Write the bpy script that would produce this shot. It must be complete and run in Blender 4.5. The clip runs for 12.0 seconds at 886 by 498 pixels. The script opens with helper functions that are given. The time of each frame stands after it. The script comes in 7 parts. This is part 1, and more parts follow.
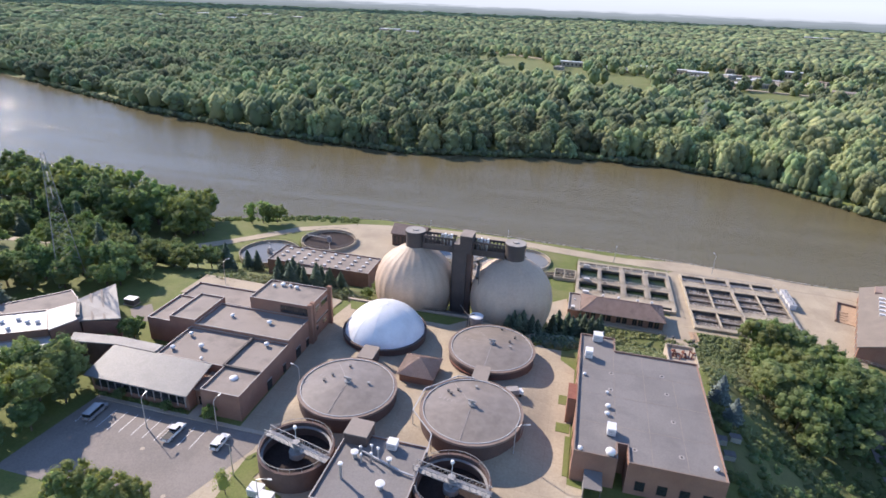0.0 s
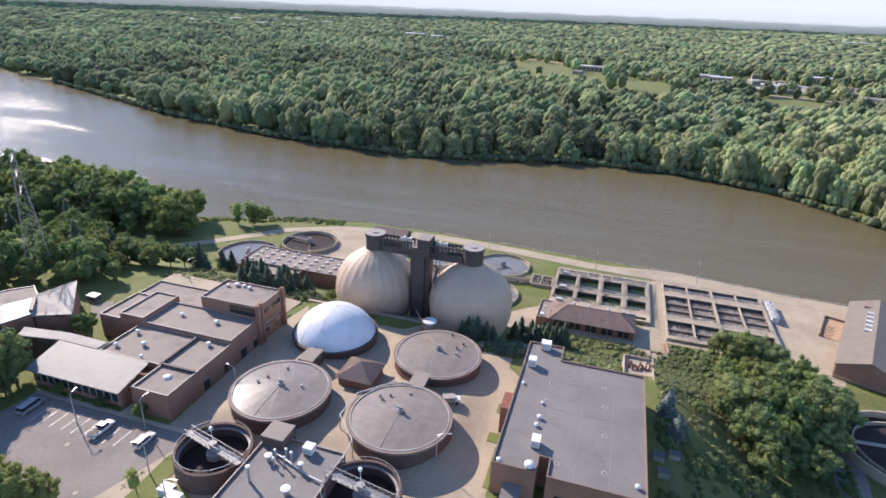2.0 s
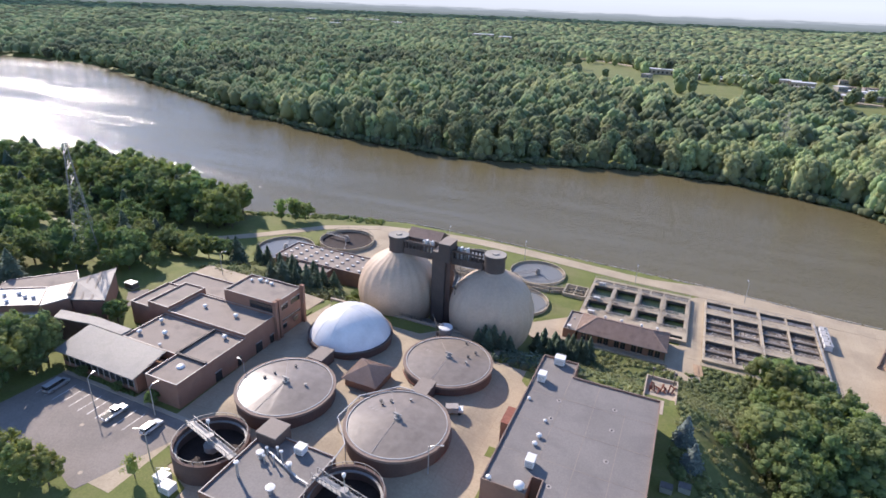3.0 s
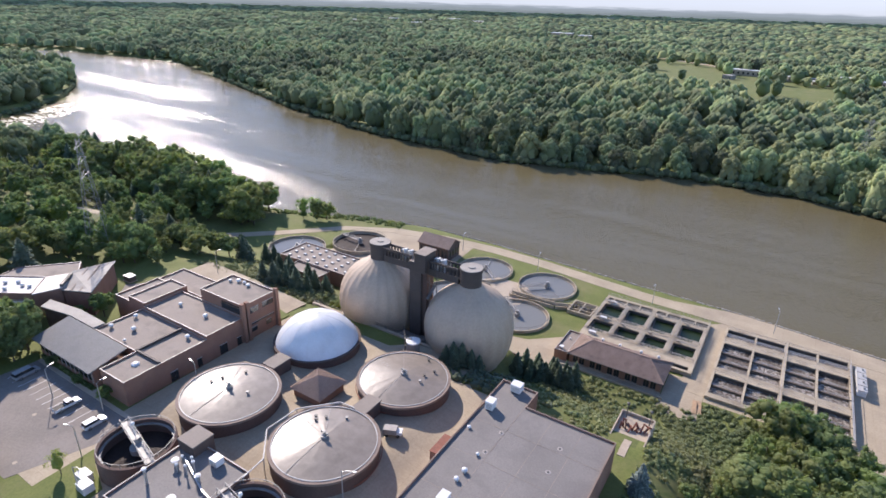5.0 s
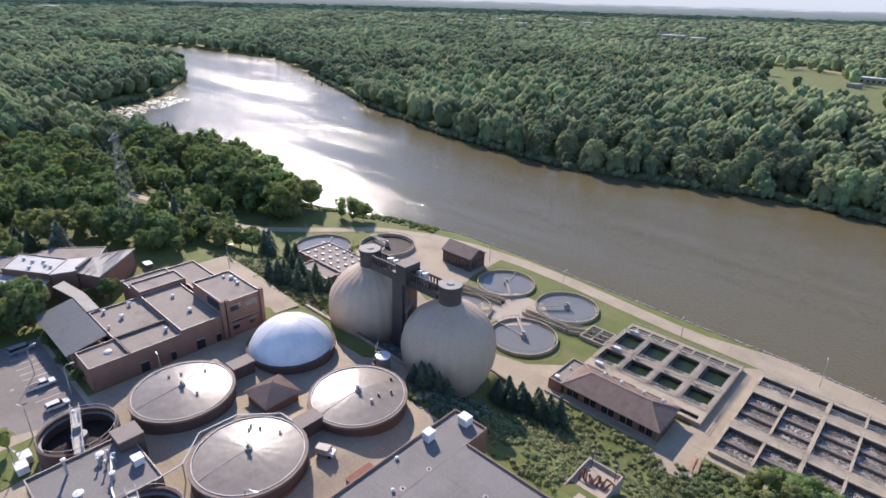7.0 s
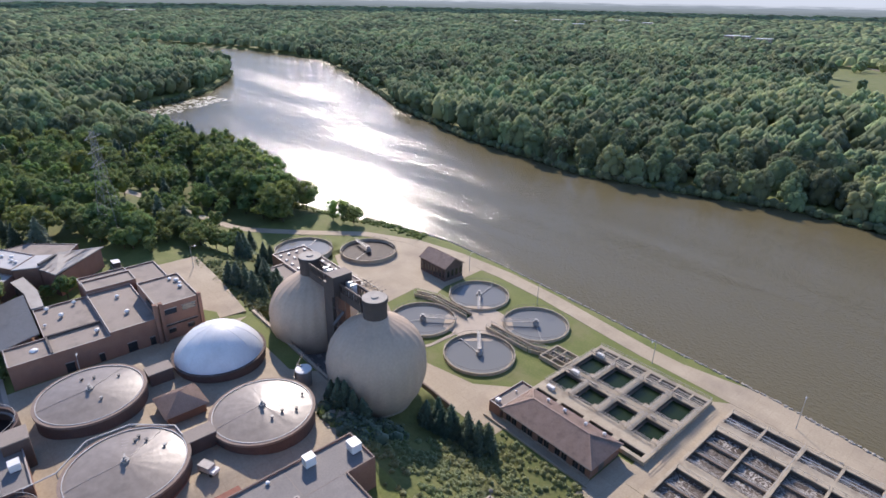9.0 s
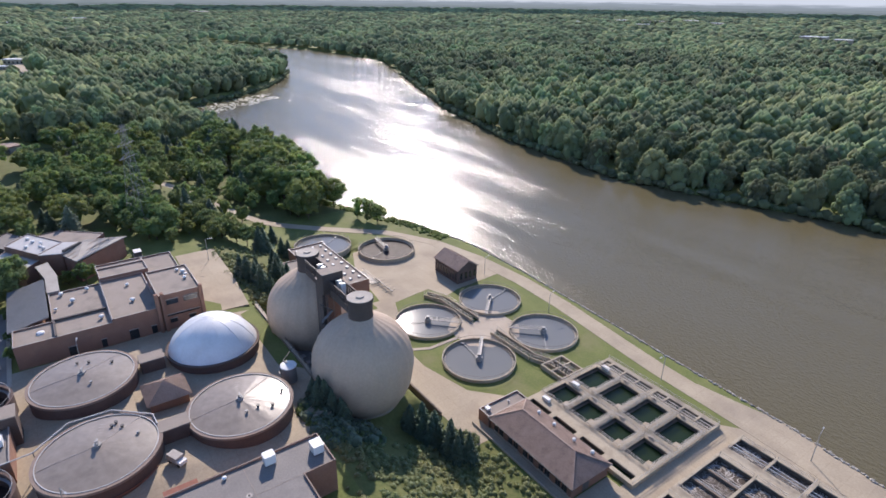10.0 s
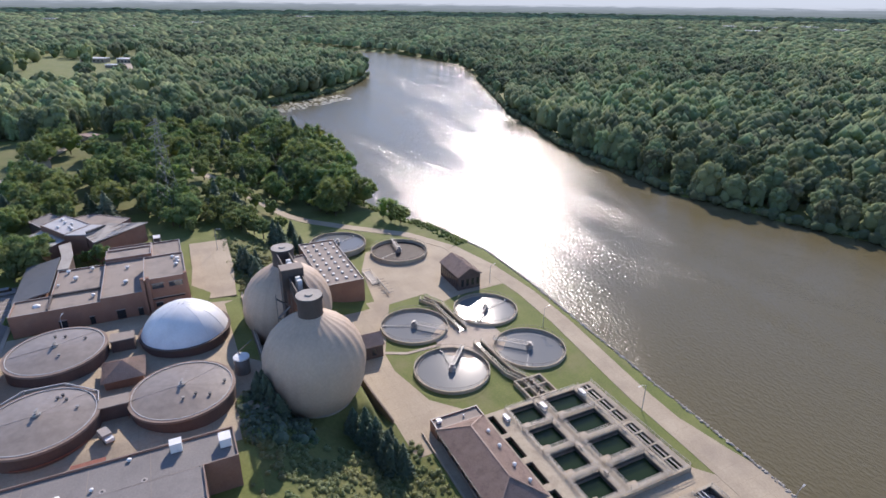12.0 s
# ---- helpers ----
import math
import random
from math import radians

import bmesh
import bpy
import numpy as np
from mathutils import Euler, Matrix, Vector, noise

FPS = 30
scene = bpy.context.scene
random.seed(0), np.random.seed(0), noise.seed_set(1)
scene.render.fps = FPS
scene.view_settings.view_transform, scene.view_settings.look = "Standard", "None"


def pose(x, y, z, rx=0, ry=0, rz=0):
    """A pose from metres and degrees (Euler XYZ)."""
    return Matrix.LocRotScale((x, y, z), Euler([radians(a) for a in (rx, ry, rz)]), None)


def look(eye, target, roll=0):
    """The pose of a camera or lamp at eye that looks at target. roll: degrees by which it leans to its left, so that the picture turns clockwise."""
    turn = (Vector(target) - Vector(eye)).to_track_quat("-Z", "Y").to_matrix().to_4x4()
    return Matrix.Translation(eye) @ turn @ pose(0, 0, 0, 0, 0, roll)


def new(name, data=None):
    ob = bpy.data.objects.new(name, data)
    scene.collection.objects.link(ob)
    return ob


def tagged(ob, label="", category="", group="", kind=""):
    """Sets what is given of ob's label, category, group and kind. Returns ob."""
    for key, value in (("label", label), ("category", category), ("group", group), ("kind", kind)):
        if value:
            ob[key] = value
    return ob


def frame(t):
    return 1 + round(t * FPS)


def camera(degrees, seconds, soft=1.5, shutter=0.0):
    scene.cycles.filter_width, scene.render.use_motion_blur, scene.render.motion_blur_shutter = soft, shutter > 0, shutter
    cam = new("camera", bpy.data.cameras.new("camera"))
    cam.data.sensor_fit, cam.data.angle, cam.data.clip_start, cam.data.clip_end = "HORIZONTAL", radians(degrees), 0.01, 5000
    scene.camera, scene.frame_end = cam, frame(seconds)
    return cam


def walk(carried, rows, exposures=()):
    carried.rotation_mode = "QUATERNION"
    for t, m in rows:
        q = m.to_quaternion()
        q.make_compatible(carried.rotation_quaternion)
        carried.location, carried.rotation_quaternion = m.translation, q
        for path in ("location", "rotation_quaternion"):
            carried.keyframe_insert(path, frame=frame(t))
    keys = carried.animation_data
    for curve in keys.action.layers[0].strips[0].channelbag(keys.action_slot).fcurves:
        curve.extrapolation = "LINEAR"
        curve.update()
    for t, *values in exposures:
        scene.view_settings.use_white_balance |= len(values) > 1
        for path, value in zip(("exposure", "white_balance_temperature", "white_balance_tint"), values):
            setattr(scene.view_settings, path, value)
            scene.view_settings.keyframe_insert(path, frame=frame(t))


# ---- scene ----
cam = camera(75.9, 12.0, soft=1.65)
PATH = [
    (0, (-0.673, 0.388, 85.687), (-4.967, 18.253, 77.796), 2.4),
    (0.5, (3.747, 2.026, 85.742), (-0.438, 19.951, 77.911), 2.3),
    (1, (8.032, 3.67, 85.542), (3.744, 21.589, 77.752), 2.2),
    (1.5, (12.95, 5.564, 85.418), (8.467, 23.442, 77.667), 2.3),
    (2, (18.208, 7.81, 85.415), (12.975, 25.47, 77.624), 2.3),
    (2.5, (23.162, 11.0, 85.665), (16.4, 28.104, 77.804), 2.5),
    (3, (28.033, 14.672, 85.881), (20.758, 31.569, 78.031), 2.3),
    (5, (48.556, 34.525, 86.775), (38.928, 50.143, 78.814), 1.7),
    (5.5, (53.236, 40.417, 86.901), (42.677, 55.408, 78.901), 1.7),
    (6, (57.918, 46.603, 87.083), (46.534, 60.953, 79.053), 1.7),
    (6.5, (62.057, 52.807, 86.995), (50.271, 66.835, 78.974), 1.6),
    (7, (66.487, 59.638, 87.131), (54.19, 73.211, 79.101), 1.6),
    (9, (82.113, 87.33, 87.103), (68.449, 99.532, 79.073), 1.1),
    (9.5, (85.748, 94.343, 86.793), (71.542, 105.896, 78.752), 1.0),
    (10, (89.31, 101.653, 86.19), (74.434, 112.328, 78.160), 0.8),
    (10.5, (92.671, 108.997, 85.837), (77.253, 118.898, 77.816), 0.7),
    (11, (95.766, 116.085, 85.56), (80.094, 125.579, 77.560), 0.7),
    (11.5, (98.666, 123.154, 85.239), (82.691, 132.186, 77.278), 0.6),
    (12, (101.632, 130.2, 84.814), (85.149, 138.292, 76.904), 0.7),
]
walk(cam, [(t, look(eye, target, roll)) for t, eye, target, roll in PATH], [(0.0, 1.0, 6380, 18), (5.0, 0.87, 6350, 18), (12.0, 0.66, 6250, 18)])


# ---- world, sun ----
SUN_EL, SUN_AZ = 31.2, -60.4          # degrees; azimuth from +y, negative to -x
sun_dir = Vector((math.sin(radians(SUN_AZ)) * math.cos(radians(SUN_EL)), math.cos(radians(SUN_AZ)) * math.cos(radians(SUN_EL)), math.sin(radians(SUN_EL))))
world = bpy.data.worlds.new("sky")
world.use_nodes = True
scene.world = world
wn, wl = world.node_tree.nodes, world.node_tree.links
sky = wn.new("ShaderNodeTexSky")
sky.sky_type, sky.sun_disc = "NISHITA", False
sky.sun_elevation, sky.sun_rotation = radians(SUN_EL), radians(SUN_AZ)
sky.air_density, sky.dust_density, sky.ozone_density = 1.0, 0.5, 3.0
sky.altitude = 2500
wl.new(sky.outputs[0], wn["Background"].inputs[0])
wn["Background"].inputs[1].default_value = 0.14
sun = bpy.data.lights.new("sun", "SUN")
sun.energy, sun.angle, sun.color = 3.75, radians(0.55), (1.0, 0.90, 0.77)
sun_ob = new("sun", sun)
sun_ob.matrix_world = look(sun_dir * 400, (0, 0, 0))


# ---- materials ----
def mat(name, a, b, rough=0.8, scale=0.6, fine=6.0, bump=0.0, metal=0.0, spec=0.5, stain=None, stain_scale=0.15, stain_amt=0.6, rand=0.0, sheen=0.0, joints=0.0):
    """Principled surface: colours a and b mixed by noise at two scales, an optional stain and relief."""
    m = bpy.data.materials.new(name)
    m.use_nodes = True
    n, l = m.node_tree.nodes, m.node_tree.links
    p = n["Principled BSDF"]
    tc = n.new("ShaderNodeTexCoord")
    n1, n2 = n.new("ShaderNodeTexNoise"), n.new("ShaderNodeTexNoise")
    n1.inputs["Scale"].default_value, n1.inputs["Detail"].default_value = scale, 4
    n2.inputs["Scale"].default_value, n2.inputs["Detail"].default_value = fine, 3
    l.new(tc.outputs["Object"], n1.inputs["Vector"])
    l.new(tc.outputs["Object"], n2.inputs["Vector"])
    add = n.new("ShaderNodeMath"); add.operation = "ADD"
    l.new(n1.outputs[0], add.inputs[0]); l.new(n2.outputs[0], add.inputs[1])
    rng = n.new("ShaderNodeMapRange")
    rng.inputs[1].default_value, rng.inputs[2].default_value = 0.75, 1.25
    l.new(add.outputs[0], rng.inputs[0])
    mix = n.new("ShaderNodeMix"); mix.data_type = "RGBA"
    mix.inputs[6].default_value, mix.inputs[7].default_value = (*a, 1), (*b, 1)
    l.new(rng.outputs[0], mix.inputs[0])
    out = mix.outputs[2]
    if stain:
        n3 = n.new("ShaderNodeTexNoise")
        n3.inputs["Scale"].default_value, n3.inputs["Detail"].default_value = stain_scale, 6
        n3.inputs["Roughness"].default_value = 0.65
        l.new(tc.outputs["Object"], n3.inputs["Vector"])
        r3 = n.new("ShaderNodeMapRange")
        r3.inputs[1].default_value, r3.inputs[2].default_value, r3.inputs[4].default_value = 0.5, 0.72, stain_amt
        l.new(n3.outputs[0], r3.inputs[0])
        m3 = n.new("ShaderNodeMix"); m3.data_type = "RGBA"
        m3.inputs[7].default_value = (*stain, 1)
        l.new(r3.outputs[0], m3.inputs[0]); l.new(out, m3.inputs[6])
        out = m3.outputs[2]
    if joints:
        br = n.new("ShaderNodeTexBrick")
        br.offset = 0.0
        br.inputs["Scale"].default_value, br.inputs["Mortar Size"].default_value, br.inputs["Mortar Smooth"].default_value = 1.0, 0.045, 0.3
        br.inputs["Brick Width"].default_value = br.inputs["Row Height"].default_value = joints
        br.inputs["Color1"].default_value, br.inputs["Color2"].default_value, br.inputs["Mortar"].default_value = (1, 1, 1, 1), (0.95, 0.95, 0.95, 1), (0.84, 0.82, 0.8, 1)
        l.new(tc.outputs["Object"], br.inputs["Vector"])
        mj = n.new("ShaderNodeMix"); mj.data_type, mj.blend_type = "RGBA", "MULTIPLY"
        mj.inputs[0].default_value = 1.0
        l.new(out, mj.inputs[6]); l.new(br.outputs["Color"], mj.inputs[7])
        out = mj.outputs[2]
    if rand:
        oi = n.new("ShaderNodeObjectInfo")
        hs = n.new("ShaderNodeHueSaturation")
        r4 = n.new("ShaderNodeMapRange")
        r4.inputs[3].default_value, r4.inputs[4].default_value = 1 - rand, 1 + rand
        l.new(oi.outputs["Random"], r4.inputs[0]); l.new(r4.outputs[0], hs.inputs["Value"])
        l.new(out, hs.inputs["Color"])
        out = hs.outputs[0]
    l.new(out, p.inputs["Base Color"])
    p.inputs["Roughness"].default_value, p.inputs["Metallic"].default_value = rough, metal
    p.inputs["Specular IOR Level"].default_value = spec
    p.inputs["Sheen Weight"].default_value = sheen
    if bump:
        bp = n.new("ShaderNodeBump")
        bp.inputs["Strength"].default_value, bp.inputs["Distance"].default_value = bump, 0.1
        l.new(n2.outputs[0], bp.inputs["Height"]); l.new(bp.outputs[0], p.inputs["Normal"])
    return m


M_CONC = mat("concrete", (0.400, 0.330, 0.252), (0.495, 0.412, 0.318), 0.85, 0.12, 2.5, 0.1, stain=(0.293, 0.229, 0.168), stain_scale=0.09, stain_amt=0.5)
M_PAVE = mat("pavement_concrete", (0.378, 0.307, 0.214), (0.464, 0.383, 0.272), 0.88, 0.1, 2.0, 0.1, stain=(0.239, 0.193, 0.150), stain_scale=0.06, stain_amt=0.55, joints=4.6)
M_BASIN = mat("stained_basin_concrete", (0.370, 0.308, 0.222), (0.470, 0.398, 0.292), 0.88, 0.25, 3.0, 0.15, stain=(0.210, 0.163, 0.117), stain_scale=0.22, stain_amt=0.75)
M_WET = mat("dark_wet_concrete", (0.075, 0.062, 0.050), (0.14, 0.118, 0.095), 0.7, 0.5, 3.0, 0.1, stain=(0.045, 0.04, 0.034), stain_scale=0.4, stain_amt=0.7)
M_ASPH = mat("worn_asphalt", (0.207, 0.181, 0.159), (0.274, 0.239, 0.209), 0.9, 0.1, 3.0, 0.1, stain=(0.151, 0.132, 0.118), stain_scale=0.08, stain_amt=0.5)
M_GRASS = mat("grass", (0.108, 0.135, 0.028), (0.162, 0.184, 0.044), 0.9, 0.15, 2.0, 0.3, stain=(0.22, 0.19, 0.09), stain_scale=0.07, stain_amt=0.6)
M_ROUGHG = mat("rough_grass", (0.085, 0.11, 0.026), (0.145, 0.15, 0.045), 0.95, 0.1, 1.2, 0.6, stain=(0.17, 0.14, 0.07), stain_scale=0.07, stain_amt=0.5)
M_BRICK = mat("red_brick", (0.249, 0.130, 0.088), (0.318, 0.177, 0.122), 0.9, 0.3, 5.0, 0.2, stain=(0.172, 0.112, 0.088), stain_scale=0.2, stain_amt=0.5)
M_DBRICK = mat("dark_brick", (0.085, 0.06, 0.05), (0.13, 0.09, 0.075), 0.9, 0.4, 6.0, 0.2)
M_ROOFT = mat("gravel_roof", (0.254, 0.213, 0.178), (0.316, 0.265, 0.222), 0.85, 0.12, 4.0, 0.15, stain=(0.165, 0.14, 0.123), stain_scale=0.16, stain_amt=0.8)
M_ROOFB = mat("grey_membrane_roof", (0.182, 0.166, 0.153), (0.232, 0.212, 0.196), 0.78, 0.1, 3.0, 0.1, stain=(0.145, 0.13, 0.125), stain_scale=0.14, stain_amt=0.75)
M_ROOFW = mat("white_membrane_roof", (0.40, 0.39, 0.38), (0.49, 0.48, 0.465), 0.55, 0.15, 3.0, 0.1, stain=(0.33, 0.31, 0.29), stain_scale=0.2, stain_amt=0.5)
M_RIB = mat("weathered_metal_roof", (0.19, 0.185, 0.18), (0.25, 0.245, 0.235), 0.52, 0.3, 3.0, 0.05, metal=0.1, spec=0.4, stain=(0.15, 0.145, 0.135), stain_scale=0.3, stain_amt=0.6)
M_WALK = mat("weathered_walkway_steel", (0.28, 0.27, 0.255), (0.37, 0.355, 0.335), 0.6, 1.0, 8.0, metal=0.2)
M_COPE = mat("coping_metal", (0.31, 0.275, 0.245), (0.40, 0.36, 0.325), 0.55, 0.4, 4.0)
M_ROOFL = mat("pale_grey_membrane", (0.309, 0.281, 0.246), (0.391, 0.360, 0.316), 0.75, 0.15, 3.0, 0.1, stain=(0.227, 0.202, 0.177), stain_scale=0.2, stain_amt=0.6)
M_TANKROOF = mat("tank_roof_sheet", (0.232, 0.195, 0.160), (0.295, 0.250, 0.208), 0.33, 0.2, 0.7, 0.35, spec=0.4, stain=(0.165, 0.138, 0.11), stain_scale=0.16, stain_amt=0.65)
M_TAN = mat("tan_metal_roof", (0.185, 0.152, 0.120), (0.230, 0.192, 0.152), 0.75, 0.3, 3.0, 0.1, stain=(0.18, 0.15, 0.12), stain_scale=0.2, stain_amt=0.5)
M_RIMBROWN = mat("brown_ledge", (0.20, 0.145, 0.115), (0.27, 0.20, 0.16), 0.8, 0.4, 5.0, 0.1)
M_TANKWALL = mat("tank_brick", (0.092, 0.060, 0.050), (0.136, 0.088, 0.072), 0.9, 0.3, 5.0, 0.2)
M_DOME = mat("white_dome_skin", (0.72, 0.72, 0.72), (0.79, 0.79, 0.79), 0.38, 0.15, 2.0, 0.04, stain=(0.50, 0.49, 0.48), stain_scale=0.12, stain_amt=0.5)
M_EGG = mat("egg_panel", (0.473, 0.357, 0.256), (0.545, 0.414, 0.300), 0.6, 0.12, 1.5, 0.05, stain=(0.349, 0.267, 0.199), stain_scale=0.1, stain_amt=0.6)
M_DARKCLAD = mat("dark_brown_cladding", (0.065, 0.052, 0.047), (0.095, 0.075, 0.066), 0.7, 0.3, 4.0, 0.1)
M_STEEL = mat("galvanised_steel", (0.42, 0.42, 0.41), (0.52, 0.52, 0.51), 0.45, 1.0, 8.0, metal=0.6)
M_RAIL = mat("weathered_rail_steel", (0.40, 0.365, 0.31), (0.50, 0.455, 0.39), 0.55, 1.0, 8.0, metal=0.1)
M_DSTEEL = mat("dark_steel", (0.10, 0.095, 0.09), (0.15, 0.14, 0.13), 0.6, 1.0, 8.0, metal=0.3)
M_WHITE = mat("white_paint", (0.70, 0.69, 0.67), (0.78, 0.77, 0.75), 0.5, 1.0, 6.0)
M_TILE = mat("brown_roof_tile", (0.275, 0.192, 0.150), (0.370, 0.265, 0.210), 0.75, 0.6, 3.0, 0.2, stain=(0.145, 0.105, 0.085), stain_scale=0.4, stain_amt=0.5)
M_GLASS = mat("dark_window_glass", (0.02, 0.022, 0.025), (0.03, 0.032, 0.035), 0.08, 1.0, 3.0, spec=0.8)
M_RUST = mat("rusty_red_steel", (0.20, 0.07, 0.045), (0.29, 0.11, 0.07), 0.8, 1.0, 6.0)
M_ROCK = mat("riprap_stone", (0.27, 0.245, 0.20), (0.46, 0.42, 0.36), 0.9, 0.6, 4.0, 0.3)
M_BARK = mat("bark", (0.09, 0.07, 0.05), (0.15, 0.12, 0.09), 0.95, 1.0, 6.0, 0.4)
M_LANE = mat("brown_wet_concrete", (0.175, 0.135, 0.098), (0.255, 0.203, 0.150), 0.75, 0.5, 3.0, 0.15, stain=(0.085, 0.065, 0.048), stain_scale=0.35, stain_amt=0.8)
M_SAND = mat("tan_timber", (0.40, 0.27, 0.165), (0.52, 0.365, 0.235), 0.85, 0.6, 4.0, 0.2, stain=(0.29, 0.19, 0.12), stain_scale=0.5, stain_amt=0.6)
M_MUD = mat("dark_sludge", (0.040, 0.030, 0.027), (0.065, 0.050, 0.044), 0.6, 0.4, 3.0, 0.05, spec=0.08)
M_BLACK = mat("black_rubber", (0.015, 0.015, 0.015), (0.025, 0.025, 0.025), 0.7)


def leaf_mat(name, a, b, rand=0.25, trans=0.42, sheen=0.4, tint=False, relief=0.0):
    """Leaves: colour varied from clump to clump and from tree to tree, some light let through."""
    m = bpy.data.materials.new(name)
    m.use_nodes = True
    n, l = m.node_tree.nodes, m.node_tree.links
    p, outp = n["Principled BSDF"], n["Material Output"]
    g, oi = n.new("ShaderNodeNewGeometry"), n.new("ShaderNodeObjectInfo")
    mix = n.new("ShaderNodeMix"); mix.data_type = "RGBA"
    mix.inputs[6].default_value, mix.inputs[7].default_value = (*a, 1), (*b, 1)
    l.new(g.outputs["Random Per Island"], mix.inputs[0])
    vo = n.new("ShaderNodeTexVoronoi"); vo.inputs["Scale"].default_value = 0.085
    sep = n.new("ShaderNodeSeparateColor")
    l.new(g.outputs["Position"], vo.inputs["Vector"]); l.new(vo.outputs["Color"], sep.inputs[0])
    hs = n.new("ShaderNodeHueSaturation")
    add = n.new("ShaderNodeMath"); add.operation = "ADD"
    if tint:             # each crown of a joined wood has its own shade of green
        at = n.new("ShaderNodeAttribute"); at.attribute_name = "tint"
        mu, fr = n.new("ShaderNodeMath"), n.new("ShaderNodeMath")
        mu.operation, fr.operation = "MULTIPLY", "FRACT"
        mu.inputs[1].default_value = 17.3
        l.new(at.outputs["Fac"], mu.inputs[0]); l.new(mu.outputs[0], fr.inputs[0])
        l.new(at.outputs["Fac"], add.inputs[0]); l.new(at.outputs["Fac"], add.inputs[1])
        hue = fr.outputs[0]
    else:
        l.new(oi.outputs["Random"], add.inputs[0]); l.new(sep.outputs[0], add.inputs[1])
        hue = sep.outputs[1]
    if relief:           # leaf clumps
        nb, bp = n.new("ShaderNodeTexNoise"), n.new("ShaderNodeBump")
        nb.inputs["Scale"].default_value, nb.inputs["Detail"].default_value = (0.8, 5) if tint else (1.0, 4)
        bp.inputs["Strength"].default_value, bp.inputs["Distance"].default_value = relief, 1.2 if tint else 1.0
        l.new(g.outputs["Position"], nb.inputs["Vector"]); l.new(nb.outputs[0], bp.inputs["Height"]); l.new(bp.outputs[0], p.inputs["Normal"])
    r4 = n.new("ShaderNodeMapRange")
    r4.inputs[1].default_value, r4.inputs[2].default_value = 0.2, 1.8
    r4.inputs[3].default_value, r4.inputs[4].default_value = 1 - rand, 1 + rand
    l.new(add.outputs[0], r4.inputs[0]); l.new(r4.outputs[0], hs.inputs["Value"])
    r5 = n.new("ShaderNodeMapRange")
    r5.inputs[3].default_value, r5.inputs[4].default_value = (0.45, 0.525) if tint else (0.47, 0.53)
    l.new(hue, r5.inputs[0]); l.new(r5.outputs[0], hs.inputs["Hue"])
    l.new(mix.outputs[2], hs.inputs["Color"]); l.new(hs.outputs[0], p.inputs["Base Color"])
    p.inputs["Roughness"].default_value, p.inputs["Specular IOR Level"].default_value = 0.7, 0.0 if tint else 0.1
    p.inputs["Sheen Weight"].default_value, p.inputs["Sheen Roughness"].default_value = sheen, 0.8
    p.inputs["Sheen Tint"].default_value = (0.62, 0.74, 0.66, 1)
    tr = n.new("ShaderNodeBsdfTranslucent"); l.new(hs.outputs[0], tr.inputs[0])
    ms = n.new("ShaderNodeMixShader"); ms.inputs[0].default_value = trans
    l.new(p.outputs[0], ms.inputs[1]); l.new(tr.outputs[0], ms.inputs[2]); l.new(ms.outputs[0], outp.inputs[0])
    return m


M_LEAF = leaf_mat("broad_leaves", (0.165, 0.232, 0.072), (0.235, 0.306, 0.108), trans=0.55, sheen=0.25, relief=0.6)
M_LEAF2 = leaf_mat("bright_leaves", (0.190, 0.250, 0.054), (0.285, 0.335, 0.090), trans=0.58, relief=0.6)
M_CONI = leaf_mat("conifer_needles", (0.045, 0.075, 0.035), (0.080, 0.115, 0.055), trans=0.2)
M_BLUE = leaf_mat("blue_spruce_needles", (0.075, 0.10, 0.095), (0.13, 0.16, 0.15), trans=0.12)
M_FOREST = leaf_mat("forest_leaves", (0.212, 0.272, 0.118), (0.285, 0.342, 0.154), 0.58, 0.38, sheen=0.26, tint=True, relief=0.4)
M_LILY = mat("pale_lily_leaves", (0.34, 0.36, 0.26), (0.46, 0.47, 0.38), 0.4, 0.3, 2.0)
M_SHRUB = leaf_mat("shrub_leaves", (0.150, 0.170, 0.045), (0.235, 0.240, 0.085), sheen=0.4)


